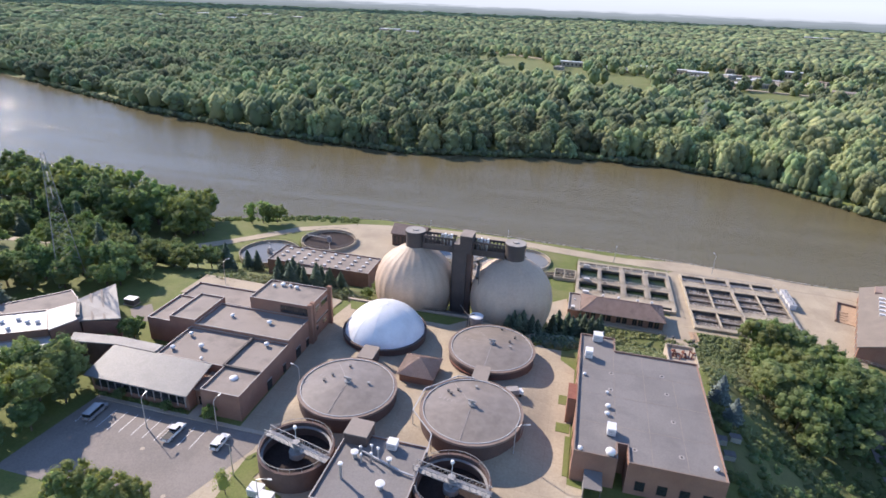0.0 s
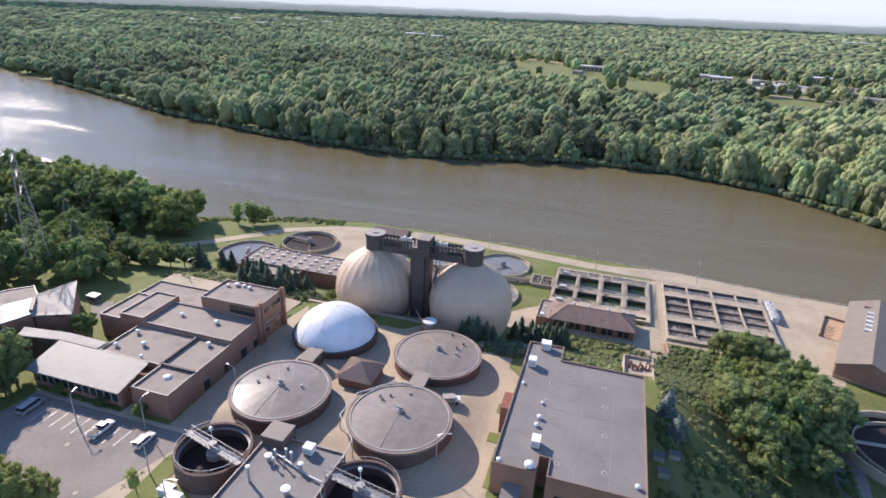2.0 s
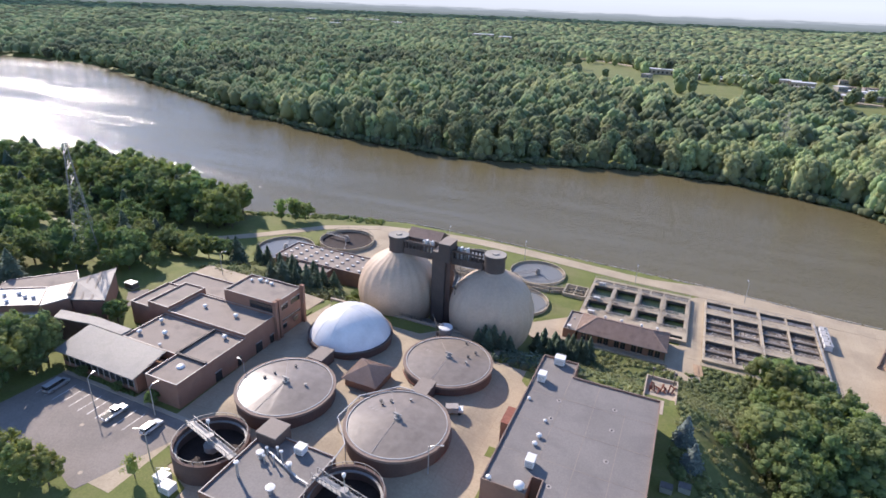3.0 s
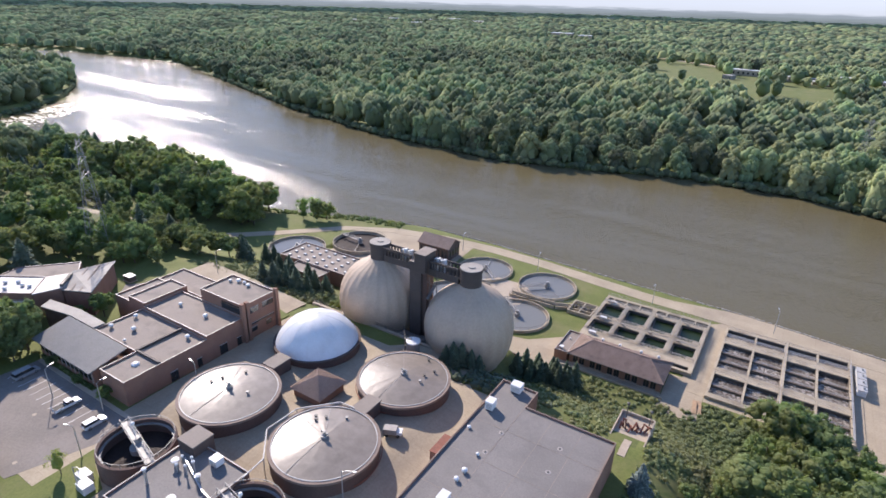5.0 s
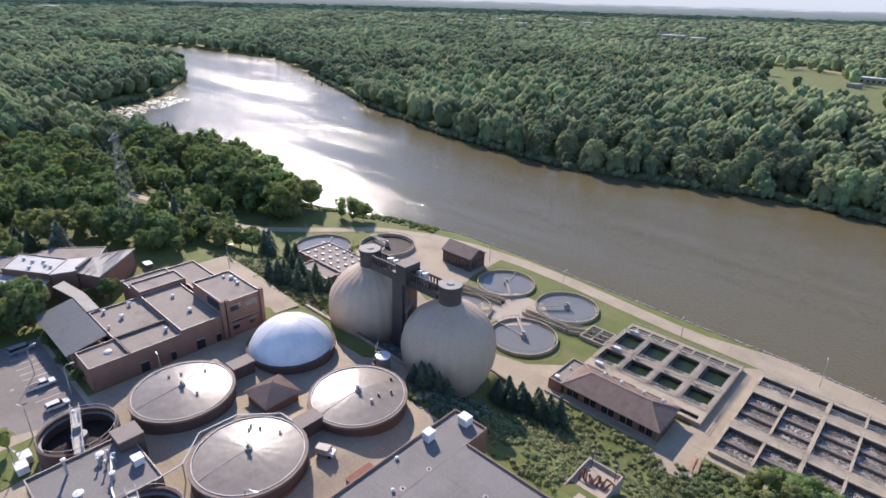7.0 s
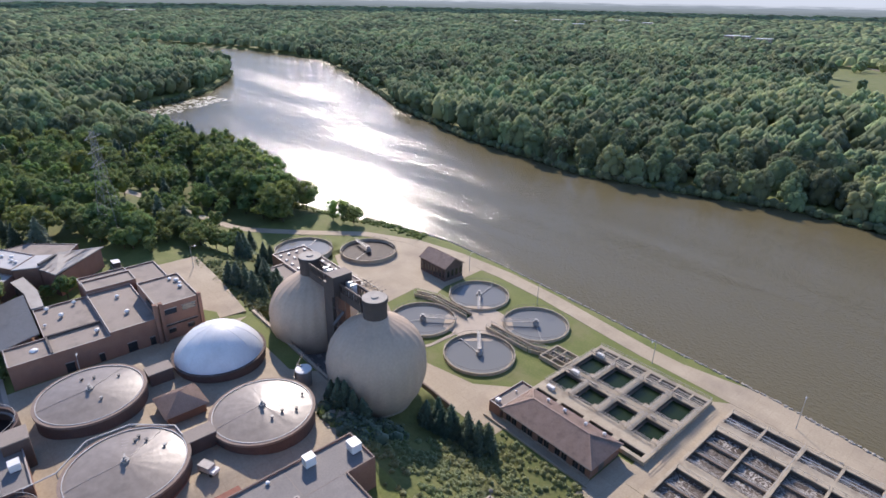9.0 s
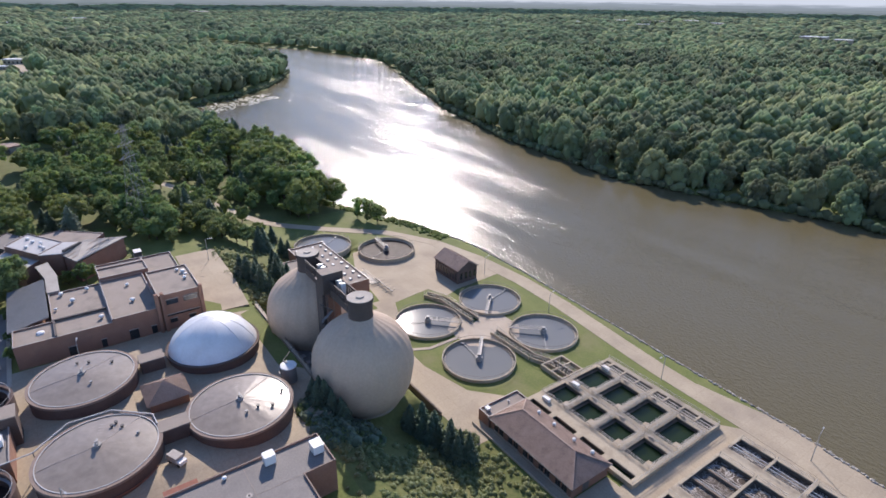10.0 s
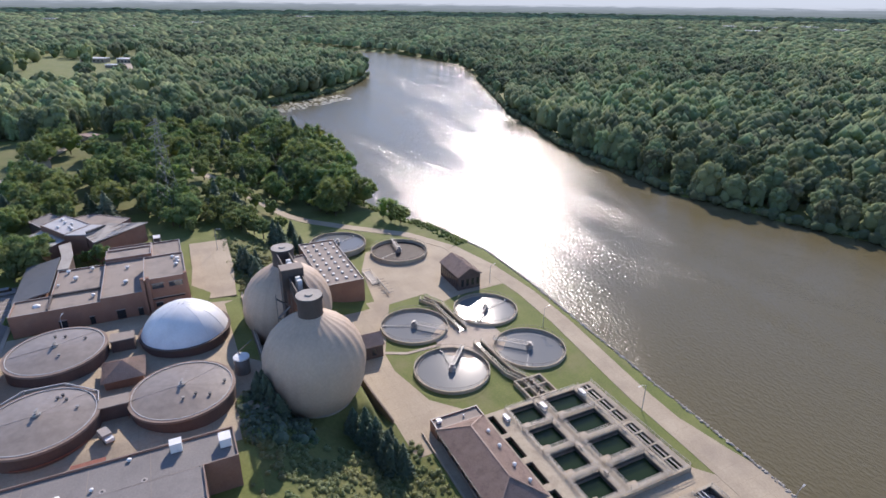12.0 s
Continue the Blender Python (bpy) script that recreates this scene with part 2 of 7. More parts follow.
def water_mat(name, deep, rough, wave, strength, spec=0.5, flow=False):
    """Water: a body colour, small waves and, on a river, streaks of calmer and ruffled water."""
    m = bpy.data.materials.new(name)
    m.use_nodes = True
    n, l = m.node_tree.nodes, m.node_tree.links
    p = n["Principled BSDF"]
    g = n.new("ShaderNodeNewGeometry")
    mp, ms = n.new("ShaderNodeMapping"), n.new("ShaderNodeMapping")
    mp.inputs["Rotation"].default_value = (0, 0, radians(-25)); mp.inputs["Scale"].default_value = (0.5, 1.0, 1.0)
    ms.inputs["Rotation"].default_value = (0, 0, radians(24)); ms.inputs["Scale"].default_value = (0.16, 1.0, 1.0)
    l.new(g.outputs["Position"], mp.inputs["Vector"]); l.new(g.outputs["Position"], ms.inputs["Vector"])
    n1, n2, n3 = (n.new("ShaderNodeTexNoise") for _ in range(3))
    n1.inputs["Scale"].default_value, n1.inputs["Detail"].default_value = wave, 4
    n2.inputs["Scale"].default_value, n2.inputs["Detail"].default_value = 0.03, 8
    n2.inputs["Roughness"].default_value, n2.inputs["Distortion"].default_value = 0.62, 0.8
    n3.inputs["Scale"].default_value, n3.inputs["Detail"].default_value = 0.006, 3
    l.new(mp.outputs[0], n1.inputs["Vector"]); l.new(ms.outputs[0], n2.inputs["Vector"]); l.new(ms.outputs[0], n3.inputs["Vector"])
    r = n.new("ShaderNodeMapRange")
    r.inputs[1].default_value, r.inputs[2].default_value = 0.36, 0.66
    r.inputs[3].default_value, r.inputs[4].default_value = strength * (0.45 if flow else 0.62), strength
    l.new(n2.outputs[0], r.inputs[0])
    b = n.new("ShaderNodeBump"); b.inputs["Distance"].default_value = 1.0
    l.new(n1.outputs[0], b.inputs["Height"]); l.new(r.outputs[0], b.inputs["Strength"]); l.new(b.outputs[0], p.inputs["Normal"])
    mix = n.new("ShaderNodeMix"); mix.data_type = "RGBA"
    mix.inputs[6].default_value, mix.inputs[7].default_value = (*deep, 1), (*[c * 1.2 for c in deep], 1)
    l.new(n3.outputs[0], mix.inputs[0]); l.new(mix.outputs[2], p.inputs["Base Color"])
    p.inputs["Roughness"].default_value, p.inputs["IOR"].default_value = rough, 1.33
    p.inputs["Specular IOR Level"].default_value = spec
    if flow:
        rr = n.new("ShaderNodeMapRange")
        rr.inputs[1].default_value, rr.inputs[2].default_value = 0.42, 0.58
        rr.inputs[3].default_value, rr.inputs[4].default_value = rough * 0.9, rough * 1.08
        l.new(n2.outputs[0], rr.inputs[0]); l.new(rr.outputs[0], p.inputs["Roughness"])
    return m


M_RIVER = water_mat("river_water", (0.126, 0.106, 0.056), 0.15, 1.2, 0.44, 0.30, flow=True)
M_CLAR = water_mat("settled_water", (0.185, 0.185, 0.172), 0.08, 1.5, 0.004)
M_POOL = water_mat("green_basin_water", (0.019, 0.032, 0.013), 0.06, 2.0, 0.02, 0.35)


def foam_mat(name):
    """Brown churning water, marbled with thin white foam."""
    m = mat(name, (0.065, 0.050, 0.036), (0.13, 0.10, 0.075), 0.45, 0.5, 2.0, 0.5, spec=0.3)
    n, l = m.node_tree.nodes, m.node_tree.links
    p = n["Principled BSDF"]
    body = p.inputs["Base Color"].links[0].from_socket
    g, n1, n2 = n.new("ShaderNodeNewGeometry"), n.new("ShaderNodeTexNoise"), n.new("ShaderNodeTexNoise")
    n1.inputs["Scale"].default_value, n1.inputs["Detail"].default_value, n1.inputs["Distortion"].default_value = 0.42, 3, 2.2
    n2.inputs["Scale"].default_value, n2.inputs["Detail"].default_value = 0.2, 3
    l.new(g.outputs["Position"], n1.inputs["Vector"]); l.new(g.outputs["Position"], n2.inputs["Vector"])
    sub, ab = n.new("ShaderNodeMath"), n.new("ShaderNodeMath")
    sub.operation, ab.operation = "SUBTRACT", "ABSOLUTE"
    sub.inputs[1].default_value = 0.5
    l.new(n1.outputs[0], sub.inputs[0]); l.new(sub.outputs[0], ab.inputs[0])
    r1, r2, mul = n.new("ShaderNodeMapRange"), n.new("ShaderNodeMapRange"), n.new("ShaderNodeMath")
    r1.inputs[1].default_value, r1.inputs[2].default_value, r1.inputs[3].default_value, r1.inputs[4].default_value = 0.0, 0.065, 1.0, 0.0
    r2.inputs[1].default_value, r2.inputs[2].default_value, r2.inputs[3].default_value = 0.38, 0.58, 0.25
    mul.operation = "MULTIPLY"
    l.new(ab.outputs[0], r1.inputs[0]); l.new(n2.outputs[0], r2.inputs[0])
    l.new(r1.outputs[0], mul.inputs[0]); l.new(r2.outputs[0], mul.inputs[1])
    mix = n.new("ShaderNodeMix"); mix.data_type = "RGBA"
    mix.inputs[7].default_value = (0.62, 0.57, 0.50, 1)
    l.new(mul.outputs[0], mix.inputs[0]); l.new(body, mix.inputs[6]); l.new(mix.outputs[2], p.inputs["Base Color"])
    return m


M_FOAM = foam_mat("foaming_water")


# ---- mesh helpers ----
def bx(bm, x0, x1, y0, y1, z0, z1):
    v = [bm.verts.new(p) for p in ((x0, y0, z0), (x1, y0, z0), (x1, y1, z0), (x0, y1, z0), (x0, y0, z1), (x1, y0, z1), (x1, y1, z1), (x0, y1, z1))]
    for f in ((3, 2, 1, 0), (4, 5, 6, 7), (0, 1, 5, 4), (1, 2, 6, 5), (2, 3, 7, 6), (3, 0, 4, 7)):
        bm.faces.new([v[i] for i in f])
    return bm


def lathe(bm, profile, seg=48, cx=0.0, cy=0.0, wob=None, smooth=False):
    rows = []
    for r, z in profile:
        rows.append([bm.verts.new((cx + r * (wob(k, z) if wob else 1) * math.cos(2 * math.pi * k / seg), cy + r * (wob(k, z) if wob else 1) * math.sin(2 * math.pi * k / seg), z)) for k in range(seg)] if r > 1e-6 else [bm.verts.new((cx, cy, z))])
    for a, b in zip(rows, rows[1:]):
        for k in range(seg):
            q = (k + 1) % seg
            if len(a) == 1 and len(b) == 1:
                continue
            f = [a[0], b[q], b[k]] if len(a) == 1 else [a[k], a[q], b[0]] if len(b) == 1 else [a[k], a[q], b[q], b[k]]
            bm.faces.new(f).smooth = smooth
    return bm


def cyl(bm, cx, cy, z0, z1, r, seg=16, r1=None, smooth=True):
    r1 = r if r1 is None else r1
    return lathe(bm, [(0, z0), (r, z0), (r1, z1), (0, z1)], seg, cx, cy)


def beam(bm, p, q, w, h=None):
    """A box of width w and height h along the line from p to q."""
    p, q = Vector(p), Vector(q)
    h = w if h is None else h
    d = (q - p).normalized()
    s = d.cross(Vector((0, 0, 1)))
    s = Vector((1, 0, 0)) if s.length < 1e-3 else s.normalized()
    u = s.cross(d).normalized()
    v = []
    for c in (p, q):
        for i, j in ((-1, -1), (1, -1), (1, 1), (-1, 1)):
            v.append(bm.verts.new(c + s * (i * w / 2) + u * (j * h / 2)))
    for f in ((0, 1, 2, 3), (7, 6, 5, 4), (0, 4, 5, 1), (1, 5, 6, 2), (2, 6, 7, 3), (3, 7, 4, 0)):
        bm.faces.new([v[i] for i in f])
    return bm


def prism(bm, poly, z0, z1):
    a, b = [bm.verts.new((*p, z0)) for p in poly], [bm.verts.new((*p, z1)) for p in poly]
    bm.faces.new(b)
    bm.faces.new(a[::-1])
    for i in range(len(a)):
        j = (i + 1) % len(a)
        bm.faces.new((a[i], a[j], b[j], b[i]))
    bmesh.ops.recalc_face_normals(bm, faces=bm.faces[:])
    return bm


def to_mesh(name, bm, material):
    me = bpy.data.meshes.new(name)
    bm.normal_update()
    bm.to_mesh(me)
    bm.free()
    me.materials.append(material)
    return me


def thing(name, at, label, category, group="", kind="", rz=0):
    ob = new(name)
    ob.empty_display_size = 0.5
    ob.matrix_basis = pose(*at, 0, 0, rz)
    return tagged(ob, label, category, group, kind)


def part(name, bm, material, parent, label="", at=(0, 0, 0), rz=0):
    ob = new(name, to_mesh(name, bm, material))
    ob.parent = parent
    ob.matrix_basis = pose(*at, 0, 0, rz)
    return tagged(ob, label)


def shared(name, me, parent, at=(0, 0, 0), rz=0, scale=(1, 1, 1)):
    ob = new(name, me)
    ob.parent = parent
    ob.matrix_basis = Matrix.LocRotScale(at, Euler((0, 0, radians(rz))), scale)
    return ob


def solo(name, bm, material, label, category, group="", kind="", at=(0, 0, 0), rz=0):
    ob = new(name, to_mesh(name, bm, material))
    ob.matrix_basis = pose(*at, 0, 0, rz)
    return tagged(ob, label, category, group, kind)


B = bmesh.new


# ---- ground and river ----
Z_UP, Z_EGG, Z_LOW, Z_WATER = 1.8, -5.0, -11.0, -14.0
NEAR = [(-5200, 500), (-1500, 480), (-1250, 420), (-1000, 455), (-745, 420), (-650, 368), (-592, 330), (-556, 285), (-502, 208), (-379, 211), (-250, 227), (-183, 220), (-150, 228), (-130, 237), (-89, 246.8), (-58, 246.9), (-22, 245), (-4, 244), (11, 243), (37, 242), (49, 241.4), (88, 236), (123, 234), (200, 228), (500, 190), (5200, 100)]
FAR = [(-5200, 480), (-1500, 470), (-1250, 530), (-1100, 605), (-842, 624), (-640, 546), (-393, 444), (-250, 401), (-125, 386), (-60, 402), (-10, 419), (60, 420), (120, 392), (165, 340), (230, 305), (500, 260), (5200, 170)]


def smooth01(t):
    t = np.clip(t, 0, 1)
    return t * t * (3 - 2 * t)


def wobble(x, y, s):
    return np.sin(x * s + 1.3 * np.sin(y * s * 0.7)) * np.cos(y * s * 1.1 + 0.8 * np.sin(x * s * 0.6 + 2))


def bank_dist(x, y):
    """About how far a place lies from the river's edge: positive on land."""
    w = 1.6 * wobble(x, y, 0.11) * (1 - ((x > -135) & (x < 160) & (y < 300)))
    return np.maximum(np.interp(x, *zip(*NEAR)) - y, y - np.interp(x, *zip(*FAR))) + w


def ground_z(x, y):
    x, y = np.asarray(x, float), np.asarray(y, float)
    dx = np.maximum(x - 36, 0)
    dy = np.maximum(y - np.where(x < -62, 136, 134), 0)
    d = np.hypot(dx, dy)
    z = Z_UP + (Z_LOW - Z_UP) * smooth01(d / np.where(x < -62, 48, 33))
    z = np.where((x < -200) | (y < 30), np.maximum(z, -9 + 0 * z) * smooth01((y + 400) / 400), z)
    # terrace of the two digesters
    w = np.clip((y - 143.4) / 0.3, 0, 1) * smooth01((-1 - x) / 7) * smooth01((x + 70) / 6) * smooth01((167 - y) / 3)
    z = z * (1 - w) + Z_EGG * w
    # pits under the basins and the deep clarifier
    for x0, x1, y0, y1 in ((4.1, 38.1, 190, 224.3), (44, 77.9, 182, 224.1)):
        z = np.where((x > x0) & (x < x1) & (y > y0) & (y < y1), -16.0, z)
    for cx, cy in ((-101.8, 209.6), (-118.0, 188.2)):
        z = np.where(np.hypot(x - cx, y - cy) < 11.5, -14.0, z)
    # other side of the river, and the slow rise of the far country
    b = bank_dist(x, y)
    far = y > np.interp(x, *zip(*FAR))
    z = np.where(far, -12 + 9 * smooth01(b / 260), z)
    r = np.hypot(x, y - 60)
    z = z + 26 * np.clip((r - 2300) / 2600, 0, 1) ** 1.5
    z = z + np.where((b > 60) & (r > 260), 1.2 * wobble(x, y, 0.02), 0)
    # bank down into the river
    k = np.where(far | (x < -135), smooth01((b + 1.5) / 7), smooth01((b + 1.0) / 3.6))
    return z * k + (-17.5) * (1 - k)


def axis(lo, hi, marks):
    """Grid lines: marks are (end, step)."""
    out, v = [lo], lo
    for end, step in marks:
        while v < end - 1e-6:
            v = min(v + step, end)
            out.append(v)
    return np.array(out)


gx = axis(-4900, 4900, [(-1400, 250), (-700, 28), (-200, 9), (-135, 3), (150, 1.25), (260, 6), (700, 25), (4900, 250)])
gy = axis(-1500, 4900, [(-100, 200), (50, 15), (130, 3), (178, 1), (225, 3), (252, 1.25), (300, 6), (470, 4), (700, 12), (1400, 40), (4900, 250)])
X, Y = np.meshgrid(gx, gy)
Z = ground_z(X, Y)
nx, ny = len(gx), len(gy)
me = bpy.data.meshes.new("ground")
idx = np.arange(nx * ny).reshape(ny, nx)
quads = np.stack([idx[:-1, :-1], idx[:-1, 1:], idx[1:, 1:], idx[1:, :-1]], -1).reshape(-1, 4)


def fill_mesh(me, verts, faces, n, smooth=False):
    """Vertices (k, 3) and faces (m, n) into a mesh, quickly."""
    me.vertices.add(len(verts))
    me.vertices.foreach_set("co", np.asarray(verts, np.float32).ravel())
    me.loops.add(faces.size)
    me.loops.foreach_set("vertex_index", faces.ravel().astype(np.int32))
    me.polygons.add(len(faces))
    me.polygons.foreach_set("loop_start", np.arange(0, faces.size, n, dtype=np.int32))
    if smooth:
        me.polygons.foreach_set("use_smooth", np.ones(len(faces), bool))
    me.update(calc_edges=True)
    me.validate()


fill_mesh(me, np.stack([X, Y, Z], -1).reshape(-1, 3), quads, 4)
me.polygons.foreach_set("use_smooth", np.ones(len(quads), bool))
me.materials.append(M_GRASS)
me.materials.append(M_ROUGHG)
cx, cy = X[:-1, :-1].ravel(), Y[:-1, :-1].ravel()
wild = (abs(cx) < 330) & (cy < 240) & ((cx < -160) | (cx > 37) & (cy > 55) & (cy < 171) | (cx > -14) & (cx < 34) & (cy > 135) & (cy < 173) | (cx > -118) & (cx < -60) & (cy > 143) & (cy < 170))
me.polygons.foreach_set("material_index", wild.astype(np.int32))
tagged(new("ground", me), "mown and rough grass ground sloping down to the river", "ground", kind="structure")

bm = B()
bm.faces.new([bm.verts.new(p) for p in ((-4900, 60, Z_WATER), (4900, 60, Z_WATER), (4900, 1300, Z_WATER), (-4900, 1300, Z_WATER))])
solo("water", bm, M_RIVER, "wide brown river with sun glitter on small waves", "river", kind="structure")


# glowing ring behind the last woods; distance haze and low sky painted by height
m = bpy.data.materials.new("painted_haze_glow")
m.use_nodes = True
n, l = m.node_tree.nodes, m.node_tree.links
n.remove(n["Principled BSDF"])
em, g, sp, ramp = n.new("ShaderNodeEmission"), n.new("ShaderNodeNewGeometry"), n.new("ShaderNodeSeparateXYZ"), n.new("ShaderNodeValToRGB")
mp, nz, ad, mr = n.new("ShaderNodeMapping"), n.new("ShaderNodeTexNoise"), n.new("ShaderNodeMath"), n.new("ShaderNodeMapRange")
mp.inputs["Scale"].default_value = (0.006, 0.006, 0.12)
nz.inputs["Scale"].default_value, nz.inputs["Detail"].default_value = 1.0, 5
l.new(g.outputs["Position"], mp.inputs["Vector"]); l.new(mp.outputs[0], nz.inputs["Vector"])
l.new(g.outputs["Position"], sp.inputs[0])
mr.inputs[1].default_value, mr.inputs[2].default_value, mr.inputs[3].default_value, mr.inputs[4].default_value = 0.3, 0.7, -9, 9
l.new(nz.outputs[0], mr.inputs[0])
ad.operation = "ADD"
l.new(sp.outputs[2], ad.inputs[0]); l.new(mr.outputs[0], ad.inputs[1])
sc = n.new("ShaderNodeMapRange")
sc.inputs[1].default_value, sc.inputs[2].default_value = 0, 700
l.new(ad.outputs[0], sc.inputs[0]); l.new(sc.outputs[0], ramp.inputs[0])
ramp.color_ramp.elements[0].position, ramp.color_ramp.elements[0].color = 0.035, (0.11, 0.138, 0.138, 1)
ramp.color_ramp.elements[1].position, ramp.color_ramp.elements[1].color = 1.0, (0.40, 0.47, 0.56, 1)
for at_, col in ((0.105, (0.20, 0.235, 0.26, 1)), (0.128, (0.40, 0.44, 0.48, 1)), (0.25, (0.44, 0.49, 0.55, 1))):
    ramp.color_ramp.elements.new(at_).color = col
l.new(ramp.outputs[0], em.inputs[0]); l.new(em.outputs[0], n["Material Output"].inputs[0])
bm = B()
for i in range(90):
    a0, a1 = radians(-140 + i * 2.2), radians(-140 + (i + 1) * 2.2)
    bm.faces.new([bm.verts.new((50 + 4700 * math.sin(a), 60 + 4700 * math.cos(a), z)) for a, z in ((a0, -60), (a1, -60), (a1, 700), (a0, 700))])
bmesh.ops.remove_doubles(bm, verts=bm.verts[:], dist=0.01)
solo("backdrop", bm, m, "glowing backdrop ring painted with blue-grey distance haze and pale low sky", "backdrop", kind="structure")


def strip(name, line, width, lift, material, label, category, thick=0.25, step=4.0):
    """A road or path of that width along a line, laid on the ground."""
    pts = []
    for (x0, y0), (x1, y1) in zip(line, line[1:]):
        n = max(1, int(math.hypot(x1 - x0, y1 - y0) / step))
        pts += [(x0 + (x1 - x0) * i / n, y0 + (y1 - y0) * i / n) for i in range(n)]
    pts.append(line[-1])
    bm, rows = B(), []
    for i, (x, y) in enumerate(pts):
        a, b = pts[max(i - 1, 0)], pts[min(i + 1, len(pts) - 1)]
        t = Vector((b[0] - a[0], b[1] - a[1])).normalized()
        px, py = -t.y * width / 2, t.x * width / 2
        row = []
        for s in (1, -1):
            zz = float(max(ground_z(x + px * s, y + py * s), ground_z(x, y)))
            row += [(x + px * s, y + py * s, zz + lift), (x + px * s, y + py * s, zz - thick)]
        rows.append([bm.verts.new(p) for p in row])
    for a, b in zip(rows, rows[1:]):
        for i, j in ((2, 0), (0, 1), (3, 2)):
            bm.faces.new((a[i], a[j], b[j], b[i]))
    for e in (rows[0], rows[-1]):
        bm.faces.new((e[0], e[1], e[3], e[2]))
    bmesh.ops.recalc_face_normals(bm, faces=bm.faces[:])
    return solo(name, bm, material, label, category, kind="structure")


def slab(name, poly, z, material, label, category="pavement", thick=0.3):
    bm = prism(B(), poly, z - thick, z)
    return solo(name, bm, material, label, category, kind="structure")


# paved areas
slab("pavement", [(-63, 62), (-40, 62), (-20, 60), (8, 60), (8, 86.5), (4.8, 87), (4.8, 126), (-3.5, 134), (-8, 142.4), (-62, 142.4), (-64, 131)], Z_UP + 0.05, M_PAVE, "worn pale concrete yard between the round tanks")


def yard_rise(x, y):
    """How far the yard round the tanks lies above its lower edge."""
    b = smooth01((y - 83) / 9) * smooth01((134 - y) / 24) * smooth01((1 - x) / 9) * smooth01((x + 62.5) / 9)
    return 1.5 * b * (1 - 0.95 * np.exp(-((x + 32) ** 2 + (y - 113) ** 2) / 85))


X, Y = np.meshgrid(np.linspace(-62.5, 1, 64), np.linspace(83, 134, 52))
me = bpy.data.meshes.new("pavement_rise")
idx = np.arange(X.size).reshape(X.shape)
fill_mesh(me, np.stack([X, Y, Z_UP + 0.056 + yard_rise(X, Y)], -1).reshape(-1, 3), np.stack([idx[:-1, :-1], idx[:-1, 1:], idx[1:, 1:], idx[1:, :-1]], -1).reshape(-1, 4), 4, True)
me.materials.append(M_PAVE)
tagged(new("pavement_rise", me), "worn pale concrete yard rising gently round the tanks", "pavement", kind="structure")
slab("parking_lot", [(-101, 60), (-63.2, 60), (-57, 78), (-57, 82.4), (-99, 82.4)], Z_UP + 0.06, M_ASPH, "faded asphalt car park with painted stalls", "car park")
slab("road_link", [(-62.2, 84), (-57.2, 82.6), (-57.2, 84), (-63.3, 84)], Z_UP + 0.04, M_PAVE, "concrete drive", "road")
slab("pavement_low", [(-66, 172.5), (-36, 172.5), (-29, 167.2), (-14, 167.2), (-4, 169.6), (9, 169.6), (9, 175.8), (3, 176), (1, 190), (-9, 181), (-25, 177.5), (-34, 178), (-62, 190), (-64, 205), (-56, 208), (-58, 214), (-59.5, 234.6), (-75, 233.6), (-97, 229.5), (-112, 226), (-108, 197), (-92, 190), (-66, 186)], Z_LOW + 0.05, M_PAVE, "large worn concrete yard beside the clarifiers")
for name, poly in (("pavement_east", [(36.6, 182), (43.45, 182), (43.45, 229), (43, 229), (36.6, 224)]), ("pavement_east_bank", [(43.47, 224.65), (107, 224.65), (108, 229), (43.47, 229)]), ("pavement_east_yard", [(78.45, 171.6), (92, 172), (107, 224.6), (78.45, 224.6)]), ("pavement_east_front", [(43.5, 179.6), (78.43, 179.6), (78.43, 181.45), (43.5, 181.45)])):
    slab(name, poly, Z_LOW + 0.04, M_PAVE, "worn concrete apron round the aeration basins")
slab("pavement_east_pad", [(33.1, 170), (38, 168.5), (43.4, 170), (43.4, 181.9), (38.7, 181.9), (38.7, 188), (33.1, 188)], Z_LOW + 0.06, M_PAVE, "shaded concrete pad beside the pump house")
slab("pavement_quay", [(43, 229.02), (108, 229.02), (107, 224), (125, 222), (125, 230.5), (88, 232.8), (46, 239.4), (37, 237.6), (25, 235.7), (25, 233.6), (41, 230)], Z_LOW + 0.03, M_PAVE, "worn concrete apron reaching the river edge")
strip("road", [(-98, 231.5), (-75, 236.6), (-50, 238.4), (-28, 237.4), (-12, 235.6), (0, 234.2), (14, 232.7), (32, 231.9), (44, 231.2), (92, 227.5), (125, 225)], 6.4, 0.08, M_PAVE, "pale concrete service road along the river bank", "road")
strip("road", [(-300, 95), (-240, 128), (-196, 157), (-163, 176), (-140, 198), (-120, 220), (-98, 232)], 5.0, 0.12, M_PAVE, "pale concrete lane past the woods", "road")
strip("road", [(-114, 137.5), (-90, 137), (-66, 135)], 13.0, 0.15, M_PAVE, "worn concrete yard behind the office block", "road")


